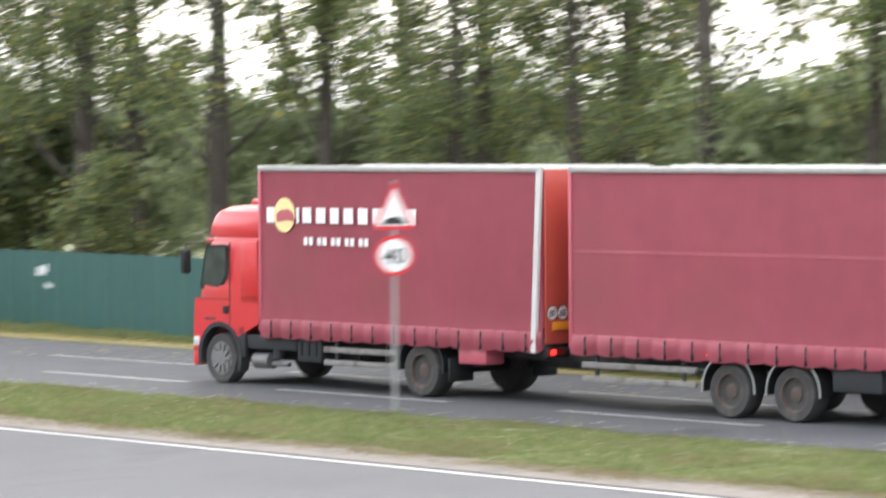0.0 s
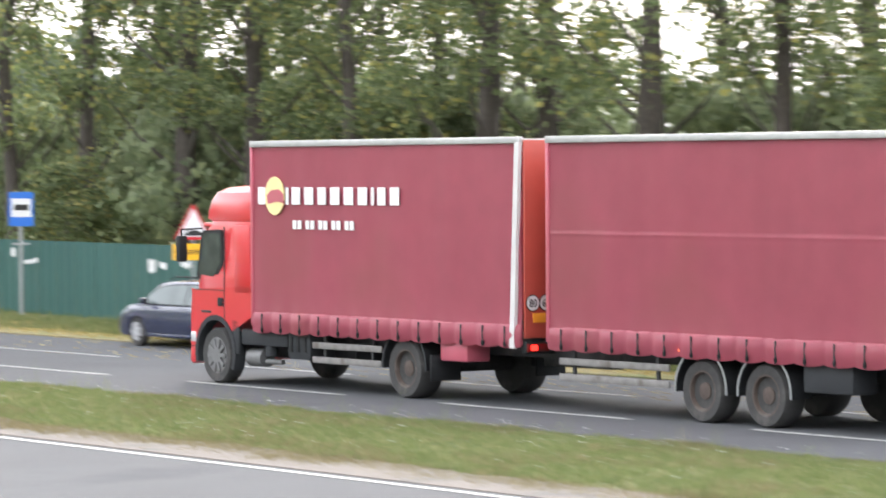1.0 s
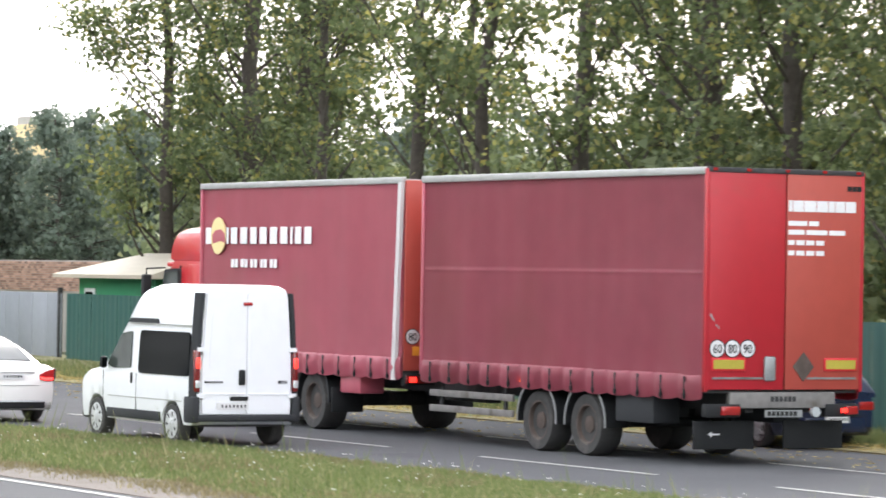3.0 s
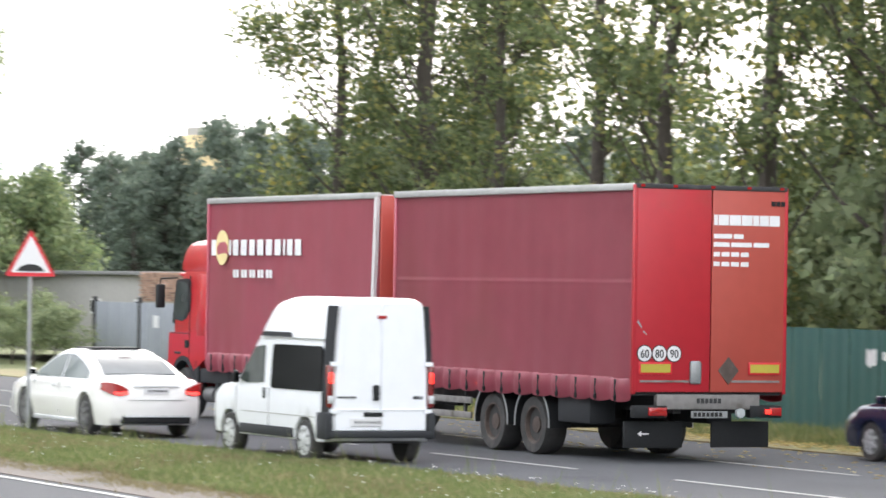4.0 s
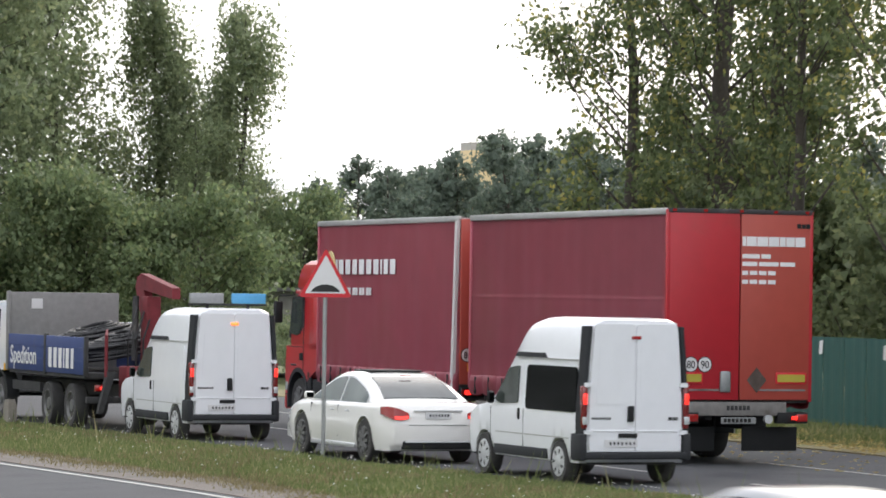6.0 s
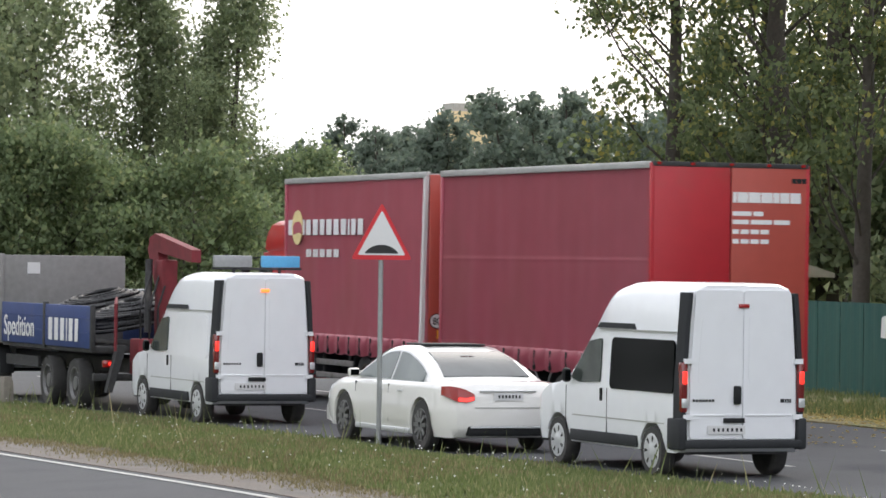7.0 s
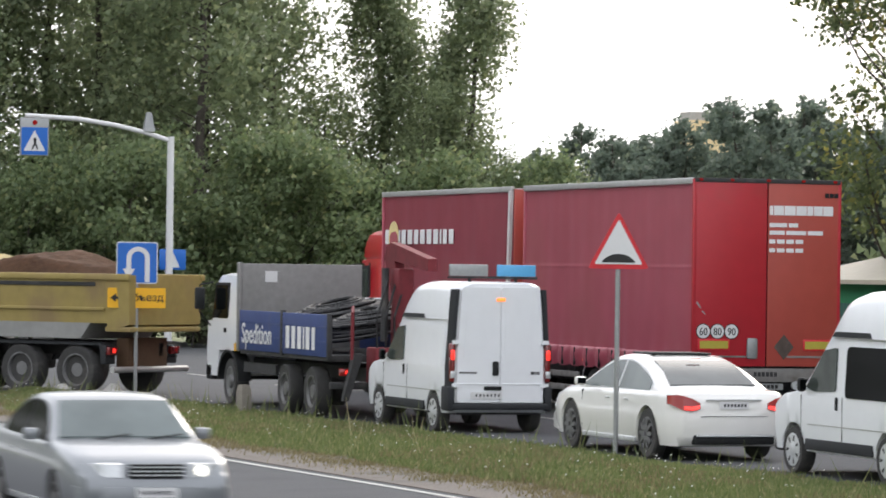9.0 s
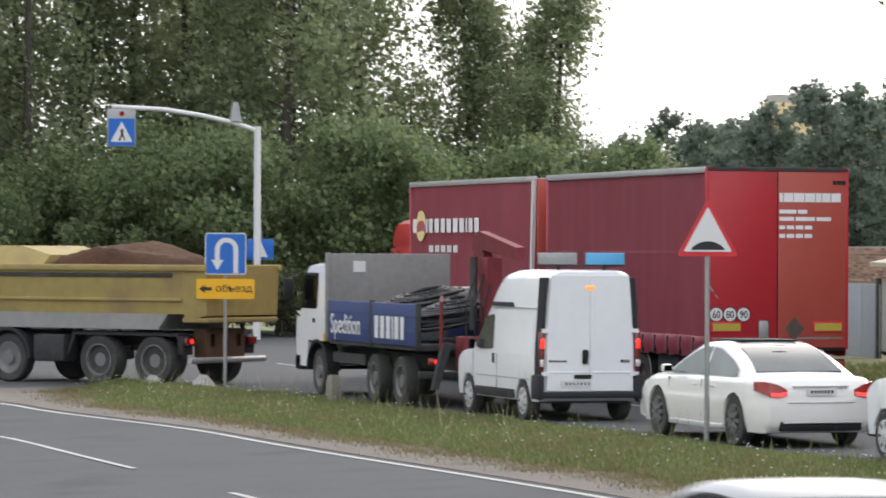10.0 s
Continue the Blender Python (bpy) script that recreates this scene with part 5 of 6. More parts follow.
        if k in (1, 2, 4):
            part("white_tie", tube((cx + 0.1 * k - 0.2, cy - big * 0.98, cz + 0.22 * big + 0.045), (cx + 0.1 * k - 0.2, cy - big + 0.5, cz + 0.22 * big + 0.04), 0.014, n=6), LETTER, t)
    # folded loading crane at the tail
    c = part("crane_base", box(-1.35, -0.95, -0.5, 0.5, 0.6, 1.2, 0.03), CRANE_RED, t, "dull red folded loading crane")
    part("crane_column", box(-1.3, -0.98, -0.18, 0.1, 1.2, 2.5, 0.03), CRANE_RED, c)
    part("crane_arm", slab([(-1.15, 2.1), (-0.85, 2.1), (-0.55, 2.66), (-0.62, 2.86), (-0.82, 2.93), (-2.35, 2.66), (-2.35, 2.46), (-0.98, 2.62)], "y", -0.12, 0.04), CRANE_RED, c, "angled crane arm")
    part("crane_cylinder", tube((-1.1, 0.25, 1.3), (-1.0, 0.2, 2.5), 0.06), DARK, c)
    for y in (0.15, 0.3, 0.45):
        part("crane_hose", path_tube([(-1.3, y, 1.1), (-1.4, y + 0.05, 1.7), (-1.3, y - 0.1, 2.05), (-1.1, y - 0.25, 2.3)], 0.018), HOSE, c)
    for s in (1, -1):
        part("crane_leg", loft([[(-1.3, s * 0.75 - 0.07, 1.1), (-1.3, s * 0.75 + 0.07, 1.1), (-1.15, s * 0.75 + 0.07, 1.1), (-1.15, s * 0.75 - 0.07, 1.1)], [(-1.25, s * 0.95 - 0.05, 0.32), (-1.25, s * 0.95 + 0.05, 0.32), (-1.15, s * 0.95 + 0.05, 0.32), (-1.15, s * 0.95 - 0.05, 0.32)]]), DARK, c)
        part("lever_rack", path_tube([(-1.35, s * 0.9, 1.0), (-1.35, s * 0.9, 1.75), (-1.0, s * 0.75, 1.85), (-1.0, s * 0.75, 1.1)], 0.025), CRANE_RED, c)
    return t


def build_tipper():
    """Origin on the ground under the rearmost axle."""
    t = thing("tipper_lorry", "dusty yellow tipper lorry heaped with brown earth", "truck")
    w = 1.15
    for x in (0, 1.37, 3.7, 5.3):
        for s in (1, -1):
            wheel(t, x, s * 0.93, 0.48, 0.34 if x < 2 else 0.28, s, RIM, dish=0.6 if x < 2 else -0.2)
    for y in (0.4, -0.4):
        part("chassis_beam", box(-0.9, 6.4, y - 0.07, y + 0.07, 0.75, 1.0), DARK, t)
    part("skip_lower", slab([(-0.35, 1.4), (-0.1, 1.08), (5.2, 1.08), (5.2, 1.4)], "y", -w * 0.93, w * 0.93), TIP_GREY, t, "grey lower flank of the skip")
    rings = [[(-0.75, y, z) for y, z in ((-w * 0.93, 1.38), (w * 0.93, 1.38), (w, 2.22), (-w, 2.22))], [(5.25, y, z) for y, z in ((-w * 0.93, 1.38), (w * 0.93, 1.38), (w, 2.22), (-w, 2.22))]]
    part("skip", loft(rings), TIP_YELLOW, t, "dusty yellow skip")
    for s in (1, -1):
        part("top_rail", box(-1.34, 5.3, s * w - 0.05, s * w + 0.05, 2.2, 2.32, 0.02), TIP_YELLOW, t)
        part("flank_rib", box(-0.7, 5.2, s * w * 0.97 - 0.03, s * w * 0.97 + 0.02, 1.62, 1.68, 0.01), TIP_YELLOW, t)
        part("flank_rib", box(-0.5, 5.2, s * w * 0.99 - 0.03, s * w * 0.99 + 0.02, 2.08, 2.16, 0.01), DARK, t)
        part("mudguard", slab([(-0.75, 0.72), (-0.62, 1.02), (2.0, 1.02), (2.15, 0.6), (2.1, 0.6), (1.95, 0.96), (-0.58, 0.96), (-0.7, 0.7)], "y", s * 1.08 - 0.03 if s > 0 else -1.11, s * 1.08 + 0.03 if s > 0 else -0.8), GREY_PLASTIC, t)
        part("mudguard_top", box(-0.62, 2.0, 0.78 if s > 0 else -1.11, 1.11 if s > 0 else -0.78, 0.99, 1.02), GREY_PLASTIC, t)
        part("mudguard", arch(3.7, 0.48, 0.54, 0.6, 0.8 if s > 0 else -1.12, 1.12 if s > 0 else -0.8, 0, 180), GREY_PLASTIC, t)
        part("fuel_tank", box(2.25, 3.05, s * 0.85 - 0.25, s * 0.85 + 0.25, 0.42, 0.95, 0.06), DARK, t)
        part("tail_lamp", box(-0.82, -0.74, s * 0.95 - 0.13, s * 0.95 + 0.13, 0.78, 0.93, 0.01), VAN_LAMP, t)
        part("tail_glow", box(-0.83, -0.8, s * 0.95 - 0.05, s * 0.95 + 0.03, 0.82, 0.9, 0.01), TAIL_ON if s > 0 else TAIL, t)
        part("lamp_box", box(-0.74, -0.6, s * 0.95 - 0.15, s * 0.95 + 0.15, 0.6, 0.96, 0.02), GREY_PLASTIC, t)
    part("tailgate", loft([[(-1.30, y, z) for y, z in ((-w * 0.95, 1.36), (w * 0.95, 1.36), (w, 2.3), (-w, 2.3))], [(-0.76, y, z) for y, z in ((-w * 0.95, 1.22), (w * 0.95, 1.22), (w, 2.22), (-w, 2.22))]]), TIP_YELLOW, t, "worn yellow tailgate lip")
    part("tail_lip", box(-1.32, -0.7, -w * 0.95, w * 0.95, 1.22, 1.32, 0.03), TIP_YELLOW, t)
    part("canopy_edge", loft([[(2.75, -w, 2.3), (2.75, w, 2.3), (2.75, w * 0.8, 2.5), (2.75, -w * 0.8, 2.5)], [(3.5, -w, 2.3), (3.5, w, 2.3), (3.5, w * 0.8, 2.68), (3.5, -w * 0.8, 2.68)], [(6.6, -w, 2.5), (6.6, w, 2.5), (6.6, w * 0.8, 2.68), (6.6, -w * 0.8, 2.68)]]), TIP_YELLOW, t)
    part("rear_bar", tube((-0.95, -1.15, 0.5), (-0.95, 1.15, 0.5), 0.06), ALU, t, "round steel rear bar")
    part("rear_frame", box(-0.9, -0.6, -0.6, 0.6, 0.45, 1.1, 0.02), mat("rusty_steel", (0.10, 0.055, 0.03), 0.8, spread=0.3), t)
    part("cab", box(5.45, 7.2, -w, w, 0.6, 2.45, 0.12), TIP_YELLOW, t, "yellow cab")
    part("cab_window", box(5.9, 7.0, w - 0.01, w + 0.012, 1.5, 2.15, 0.0), GLASS, t)
    # the heap
    bm = bmesh.new()
    nx, ny = 44, 18
    rows = []
    for i in range(nx + 1):
        row = []
        for j in range(ny + 1):
            x, v = -0.7 + 5.85 * i / nx, -1 + 2 * j / ny
            e = min(1, (1 - abs(v)) * 2.2) * min(1, i / 3, (nx - i) / 3)
            hh = 2.18 + e * (0.26 + 0.22 * noise.noise((x * 0.8, v * 1.2, 5)) + 0.26 * math.exp(-((x - 1.5) / 0.9) ** 2) + 0.05 * noise.noise((x * 5, v * 6, 2)))
            row.append(bm.verts.new((x, v * w * 0.97, hh)))
        rows.append(row)
    for a, b in zip(rows, rows[1:]):
        for j in range(ny):
            bm.faces.new((a[j], b[j], b[j + 1], a[j + 1]))
    bmesh.ops.solidify(bm, geom=bm.faces[:], thickness=0.1)
    part("soil_mound", bm, EARTH, t, "heap of brown earth", 60)
    return t


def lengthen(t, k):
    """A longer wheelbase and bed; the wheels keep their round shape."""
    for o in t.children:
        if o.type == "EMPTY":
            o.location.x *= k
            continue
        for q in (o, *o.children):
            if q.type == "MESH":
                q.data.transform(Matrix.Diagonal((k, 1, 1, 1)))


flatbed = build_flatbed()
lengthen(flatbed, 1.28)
tipper = build_tipper()


# ---- signs and posts ----
def triangle(w, h, z, r):
    return rounded([(-w / 2, z), (w / 2, z), (0, z + h)], r)


def warning_triangle(parent, w, h, z):
    """A red-rimmed hump warning sign on the face that looks to +x."""
    p = part("warning_plate", slab(triangle(w, h, z, 0.06), "x", 0.03, 0.045), SIGN_RED, parent, "red-rimmed white triangle with a black hump", 0)
    part("plate_back", slab(triangle(w * 0.98, h * 0.98, z + 0.008, 0.06), "x", 0.018, 0.03), GALV, p, "", 0)
    part("white_field", slab(triangle(w * 0.78, h * 0.78, z + h * 0.08, 0.03), "x", 0.044, 0.049), SIGN_WHITE, p, "", 0)
    hump = [(w * 0.27 * c, z + h * 0.13 + h * 0.13 * max(0, 1 - (c * 1.05) ** 2) ** 0.7) for c in (-1, -0.8, -0.6, -0.4, -0.2, 0, 0.2, 0.4, 0.6, 0.8, 1)]
    part("hump_symbol", slab([(-w * 0.27, z + h * 0.11)] + hump + [(w * 0.27, z + h * 0.11)], "x", 0.048, 0.053), SIGN_BLACK, p, "", 0)
    return p


def pole(parent, z, r=0.035, material=None):
    part("post", tube((0, 0, -0.1), (0, 0, z), r, n=14), material or GALV, parent)


def sign_stand(name, label, x, y, turn=0.0):
    t = thing(name, label, "road sign")
    t.matrix_basis = pose(x, y, 0, 0, 0, turn)
    return t


def disc(w, z, a, b, n=36):
    return slab([(w * math.cos(2 * math.pi * k / n), z + w * math.sin(2 * math.pi * k / n)) for k in range(n)], "x", a, b)


hump_sign = sign_stand("warning_sign", "red triangular speed-hump sign on a grey post in the median", -62.0, 22.5, -14)
pole(hump_sign, 3.2)
warning_triangle(hump_sign, 0.84, 0.78, 2.54)

limit_sign = sign_stand("speed_sign", "triangular warning sign above a round forty limit on a grey post", -18.3, 23.65, -30)
pole(limit_sign, 3.8)
warning_triangle(limit_sign, 0.72, 0.8, 3.0)
lp = part("limit_plate", disc(0.33, 2.58, 0.03, 0.045), SIGN_RED, limit_sign, "round white limit plate with a red rim", 0)
part("white_field", disc(0.27, 2.58, 0.044, 0.05), SIGN_WHITE, lp, "", 0)
text("figures", "40", 0.36, SIGN_BLACK, lp, (0.052, 0, 2.45), (90, 0, 90), align="CENTER")

detour_sign = sign_stand("warning_sign", "red triangular hump sign over a yellow detour plate beside the fence", -51.2, 33.3, -20)
pole(detour_sign, 2.8)
warning_triangle(detour_sign, 0.8, 0.76, 2.1)


def yellow_plate(parent, z, w=1.0, h=0.36):
    p = part("detour_plate", slab(rounded([(-w / 2, z), (w / 2, z), (w / 2, z + h), (-w / 2, z + h)], 0.03), "x", 0.03, 0.045), SIGN_YELLOW, parent, "yellow plate with a black arrow", 0)
    a = -w * 0.45
    part("arrow", slab([(a, z + h * 0.5), (a + 0.11, z + h * 0.72), (a + 0.11, z + h * 0.58), (a + 0.24, z + h * 0.58), (a + 0.24, z + h * 0.42), (a + 0.11, z + h * 0.42), (a + 0.11, z + h * 0.28)], "x", 0.044, 0.05), SIGN_BLACK, p, "", 0)
    text("word", "объезд", h * 0.5, SIGN_BLACK, p, (0.047, -w * 0.17, z + h * 0.36), (90, 0, 90), stretch=1.05)


yellow_plate(detour_sign, 1.68, 0.86, 0.34)

turn_sign = sign_stand("turn_sign", "blue U-turn sign above a yellow detour plate on a grey post", -83.6, 21.15, -14)
pole(turn_sign, 2.9)
bp = part("turn_plate", slab(rounded([(-0.39, 2.14), (0.39, 2.14), (0.39, 2.93), (-0.39, 2.93)], 0.05), "x", 0.03, 0.04), SIGN_WHITE, turn_sign, "blue square plate with a white U-turn arrow", 0)
part("blue_field", slab(rounded([(-0.37, 2.16), (0.37, 2.16), (0.37, 2.91), (-0.37, 2.91)], 0.04), "x", 0.039, 0.044), SIGN_BLUE, bp, "", 0)
outer = [(0.24, 2.17), (0.24, 2.62)] + [(0.02 + 0.22 * math.cos(radians(q)), 2.62 + 0.22 * math.sin(radians(q))) for q in range(0, 181, 15)] + [(-0.20, 2.42), (-0.27, 2.42), (-0.155, 2.22), (-0.04, 2.42), (-0.11, 2.42)] + [(0.02 + 0.13 * math.cos(radians(q)), 2.62 + 0.13 * math.sin(radians(q))) for q in range(180, -1, -15)] + [(0.15, 2.17)]
part("turn_arrow", slab(outer, "x", 0.043, 0.05), SIGN_WHITE, bp, "", 0)
yellow_plate(turn_sign, 1.68, 1.1, 0.38)

bus_sign = sign_stand("bus_stop_sign", "blue and white bus stop sign beside the green fence", -64.75, 36.6, -18)
pole(bus_sign, 3.0, 0.05)
bsp = part("stop_plate", slab(rounded([(-0.3, 2.2), (0.3, 2.2), (0.3, 3.02), (-0.3, 3.02)], 0.04), "x", 0.04, 0.055), SIGN_BLUE, bus_sign, "blue plate with a white field", 0)
part("white_field", slab([(-0.24, 2.42), (0.24, 2.42), (0.24, 2.86), (-0.24, 2.86)], "x", 0.054, 0.059), SIGN_WHITE, bsp, "", 0)
part("bus_symbol", slab(rounded([(-0.18, 2.58), (0.18, 2.58), (0.18, 2.72), (-0.16, 2.72)], 0.03), "x", 0.058, 0.063), SIGN_BLACK, bsp, "", 0)
part("side_mark", box(-0.06, 0.06, -0.2, 0.2, 1.75, 1.8), GALV, bus_sign)

# arched mast with the crossing sign over the road
mast = thing("sign_mast", "white steel mast with an arm carrying a blue crossing sign", "sign mast")
mast.matrix_basis = pose(-121, 31.35, 0)
part("mast_post", tube((0, 0, -0.1), (0, 0, 6.25), 0.115, 0.10, n=18), SIGN_WHITE, mast, "white steel post")
arm_pts = [(0, 0.02, 6.12), (0, -0.8, 6.36), (0, -1.7, 6.55), (0, -2.8, 6.70), (0, -4.35, 6.76)]
part("mast_arm", path_tube(arm_pts, 0.07, 12), SIGN_WHITE, mast, "white curved arm")
cs = part("crossing_box", box(-0.05, 0.05, -4.5, -3.65, 5.6, 6.7, 0.02), GALV, mast, "blue pedestrian crossing sign in a grey frame")
part("blue_field", box(0.05, 0.058, -4.46, -3.69, 5.63, 6.42), SIGN_BLUE, cs, "", 0)
part("white_triangle", slab(rounded([(-4.4, 5.74), (-3.75, 5.74), (-4.075, 6.34)], 0.03), "x", 0.057, 0.062), SIGN_WHITE, cs, "", 0)
part("walker_symbol", slab([(-4.17, 5.78), (-4.09, 5.98), (-4.12, 6.08), (-4.06, 6.14), (-4.02, 6.08), (-4.03, 5.98), (-3.96, 5.78), (-4.0, 5.78), (-4.06, 5.92), (-4.12, 5.78)], "x", 0.061, 0.066), SIGN_BLACK, cs, "", 0)
part("warning_lamp", disc(0.07, 0.0, 0.05, 0.07), TAIL, cs).location = (0, -4.07, 6.56)
part("top_lamp", loft([[(-0.12, -0.85, 6.38), (0.12, -0.85, 6.38), (0.12, -0.5, 6.38), (-0.12, -0.5, 6.38)], [(-0.06, -0.75, 6.95), (0.06, -0.75, 6.95), (0.06, -0.6, 6.95), (-0.06, -0.6, 6.95)]]), GALV, mast, "grey lamp housing")
low = part("low_sign", box(-0.02, 0.02, -0.3, 0.5, 2.35, 2.95, 0.01), SIGN_BLUE, mast, "blue crossing sign")
part("white_triangle", slab(rounded([(-0.1, 2.42), (0.32, 2.42), (0.11, 2.86)], 0.03), "x", 0.02, 0.026), SIGN_WHITE, low, "", 0)

# a short weathered marker stone at the median's edge
stone = thing("marker_stone", "short weathered grey marker stone in the median grass", "marker")
part("stone", loft([[(-0.09 * k, -0.1 * k, z), (0.09 * k, -0.1 * k, z), (0.09 * k, 0.1 * k, z), (-0.09 * k, 0.1 * k, z)] for z, k in ((-0.05, 1), (0.35, 0.95), (0.46, 0.7))]), mat("weathered_stone", (0.22, 0.2, 0.17), 0.9, spread=0.25), stone)
stone.matrix_basis = pose(-75.4, 21.0, 0.05, 0, 0, 20)

# ---- buildings behind the fence line ----
ROOF_BEIGE = mat("beige_roof_sheet", (0.42, 0.38, 0.30), 0.6, spread=0.1, grain=4, coarse=0.6)
GREEN_WALL = mat("bright_green_wall", (0.035, 0.26, 0.115), 0.6, spread=0.08, grain=4, coarse=0.6)
PLASTER = mat("stained_grey_plaster", (0.36, 0.35, 0.33), 0.9, spread=0.12, grain=6, coarse=0.5, dirt=((0.27, 0.25, 0.22), 0.56))
GATE_GREY = mat("grey_gate_sheet", (0.26, 0.28, 0.31), 0.55, spread=0.08, grain=5, coarse=0.7, rand=0.06)
BRICK_MAT = mat("brick", (0.35, 0.22, 0.165), 0.9, spread=0.2, grain=20, coarse=3, rand=0.45)
booth = thing("guard_booth", "bright green guard booth with a shallow beige roof", "booth")
part("wall", box(-96.8, -91.6, 41.0, 44.3, 0, 2.4, 0.02), GREEN_WALL, booth, "bright green wall")
part("roof", loft([[(x, y, z) for x, y in ((-97.5, 40.5), (-90.8, 40.5), (-90.8, 44.9), (-97.5, 44.9))] for z in (2.28, 2.38)] + [[(-95.6, 42.5, 2.98), (-91.2, 42.5, 2.98), (-91.2, 43.0, 2.98), (-95.6, 43.0, 2.98)]]), ROOF_BEIGE, booth, "shallow beige sheet roof")
wn1 = part("window", box(-96.3, -95.6, 40.95, 41.02, 0.95, 2.0, 0.01), SIGN_WHITE, booth)
part("pane", box(-96.2, -95.7, 40.94, 40.96, 1.05, 1.9), GLASS, wn1)
gate = thing("yard_gate", "grey sheet-metal yard gate between dark posts", "gate")
for k in range(10):
    part("panel", box(-107.6 + k * 1.05, -106.57 + k * 1.05, 40.6, 40.64, 0.08, 1.85, 0.008), GATE_GREY, gate)
for x in (-107.7, -104.0, -97.2):
    part("gate_post", box(x - 0.06, x + 0.06, 40.55, 40.67, 0, 2.0, 0.01), DARK, gate)
part("notice", box(-102.9, -102.5, 40.585, 40.6, 1.15, 1.5), SIGN_WHITE, gate)
shed = thing("workshop", "long low workshop of stained grey plaster with small windows", "building")
part("wall", box(-140, -115.6, 46.0, 52.0, 0, 2.65, 0.02), PLASTER, shed, "stained grey plaster wall")
part("roof", box(-140.3, -115.4, 45.8, 52.2, 2.65, 2.78, 0.02), mat("grey_roof_felt", (0.2, 0.2, 0.2), 0.9), shed)
for x in (-136.5, -132.3, -128.1, -122.1, -118):
    wf = part("window", box(x - 0.45, x + 0.45, 45.95, 46.02, 1.35, 1.85, 0.01), SIGN_WHITE, shed)
    part("pane", box(x - 0.38, x - 0.03, 45.94, 45.96, 1.41, 1.79), GLASS, wf)
    part("pane", box(x + 0.03, x + 0.38, 45.94, 45.96, 1.41, 1.79), GLASS, wf)
low_wall = thing("brick_wall", "low wall of mixed red and pale bricks", "wall", "", "structure")
part("wall_core", box(-114.4, -103.7, 44.62, 44.9, 0, 2.78), mat("mortar", (0.33, 0.31, 0.28), 0.95), low_wall)
bmesh_brick = box(-0.118, 0.118, -0.02, 0.05, 0, 0.062, 0.004)
brick_me = bpy.data.meshes.new("brick")
bmesh_brick.to_mesh(brick_me)
bmesh_brick.free()
brick_me.materials.append(BRICK_MAT)
row = 0
z = 1.85
while z < 2.74:
    x = -114.3 + (0.125 if row % 2 else 0)
    while x < -103.8:
        o = new("brick", brick_me)
        o.parent = low_wall
        o.location = (x, 44.6, z)
        x += 0.25
    z += 0.075
    row += 1
far_tower = thing("far_tower", "distant pale yellow apartment tower top above the pines", "building")
part("wall", box(-261.5, -258.5, 104.2, 107.2, 0, 13.2, 0.05), mat("pale_yellow_render", (0.62, 0.48, 0.27), 0.8), far_tower, "pale yellow rendered wall")
for y in (104.9, 106.5):
    part("roof_block", box(-261, -259, y - 0.45, y + 0.45, 13.2, 13.8), PLASTER, far_tower)
for y in (105.0, 106.4):
    for z in (10.2, 11.9):
        part("window", box(-258.5, -258.46, y - 0.3, y + 0.3, z, z + 0.7), PALE_GLASS, far_tower)


# pale concrete stones at the tip of the median
for x, y, q in ((-83.6, 19.75, 1.0), (-83.7, 20.75, 1.1)):
    st = finish("kerb_stone", loft([[(-0.2 * q, -0.16, 0), (0.2 * q, -0.18, 0), (0.22 * q, 0.15, 0), (-0.18 * q, 0.18, 0)], [(-0.12 * q, -0.1, 0.14), (0.13 * q, -0.1, 0.15), (0.12 * q, 0.1, 0.14), (-0.1 * q, 0.1, 0.15)], [(-0.05 * q, -0.04, 0.24), (0.04 * q, -0.04, 0.25), (0.05 * q, 0.04, 0.24), (-0.03 * q, 0.04, 0.23)]]), PLASTER, None, "", 30)
    tagged(st, "pale pointed concrete stone at the median's tip", "stone", "median stones")
    st.matrix_basis = pose(x, y, 0.0, 0, 0, 30 * q)


# ---- trees ----
def leaf_cloud(name, centres, per, spread, size, rng, material, hang=0.0, quads=True, soft=0.75):
    """Many small two-sided leaves in clumps round the centres; soft: how far a leaf is shaded as part of its clump's round."""
    verts, faces, normals = [], [], []
    up = Vector((0, 0, 0.45))
    for c, k in centres:
        for _ in range(int(per * k)):
            off = Vector((rng.gauss(0, spread), rng.gauss(0, spread), rng.gauss(0, spread * (0.7 + hang)))) * k
            p = off + Vector(c)
            s = size * rng.uniform(0.6, 1.4)
            u = Vector((rng.gauss(0, 1), rng.gauss(0, 1), rng.gauss(0, 0.7))).normalized()
            v = u.orthogonal().normalized()
            v.rotate(Matrix.Rotation(rng.uniform(0, 6.28), 3, u))
            i = len(verts)
            w = u.cross(v)
            want = (off.normalized() + up).normalized()
            if quads:
                verts += [p - v * s * 0.5, p + w * s * 0.36, p + v * s * 0.55, p - w * s * 0.34]
                face = (i, i + 1, i + 2, i + 3)
            else:
                verts += [p - v * s * 0.5, p + w * s * 0.42 + v * s * 0.2, p - w * s * 0.4 + v * s * 0.35]
                face = (i, i + 1, i + 2)
            flat = (verts[i + 1] - verts[i]).cross(verts[i + 2] - verts[i]).normalized()
            if flat.dot(want) < 0:
                face, flat = face[::-1], -flat
            faces.append(face)
            normals += [(want * soft + flat * (1 - soft)).normalized()] * len(face)
    me = bpy.data.meshes.new(name)
    me.from_pydata([tuple(v) for v in verts], [], faces)
    me.materials.append(material)
    me.polygons.foreach_set("use_smooth", [True] * len(me.polygons))
    me.normals_split_custom_set_from_vertices(normals)
    return me


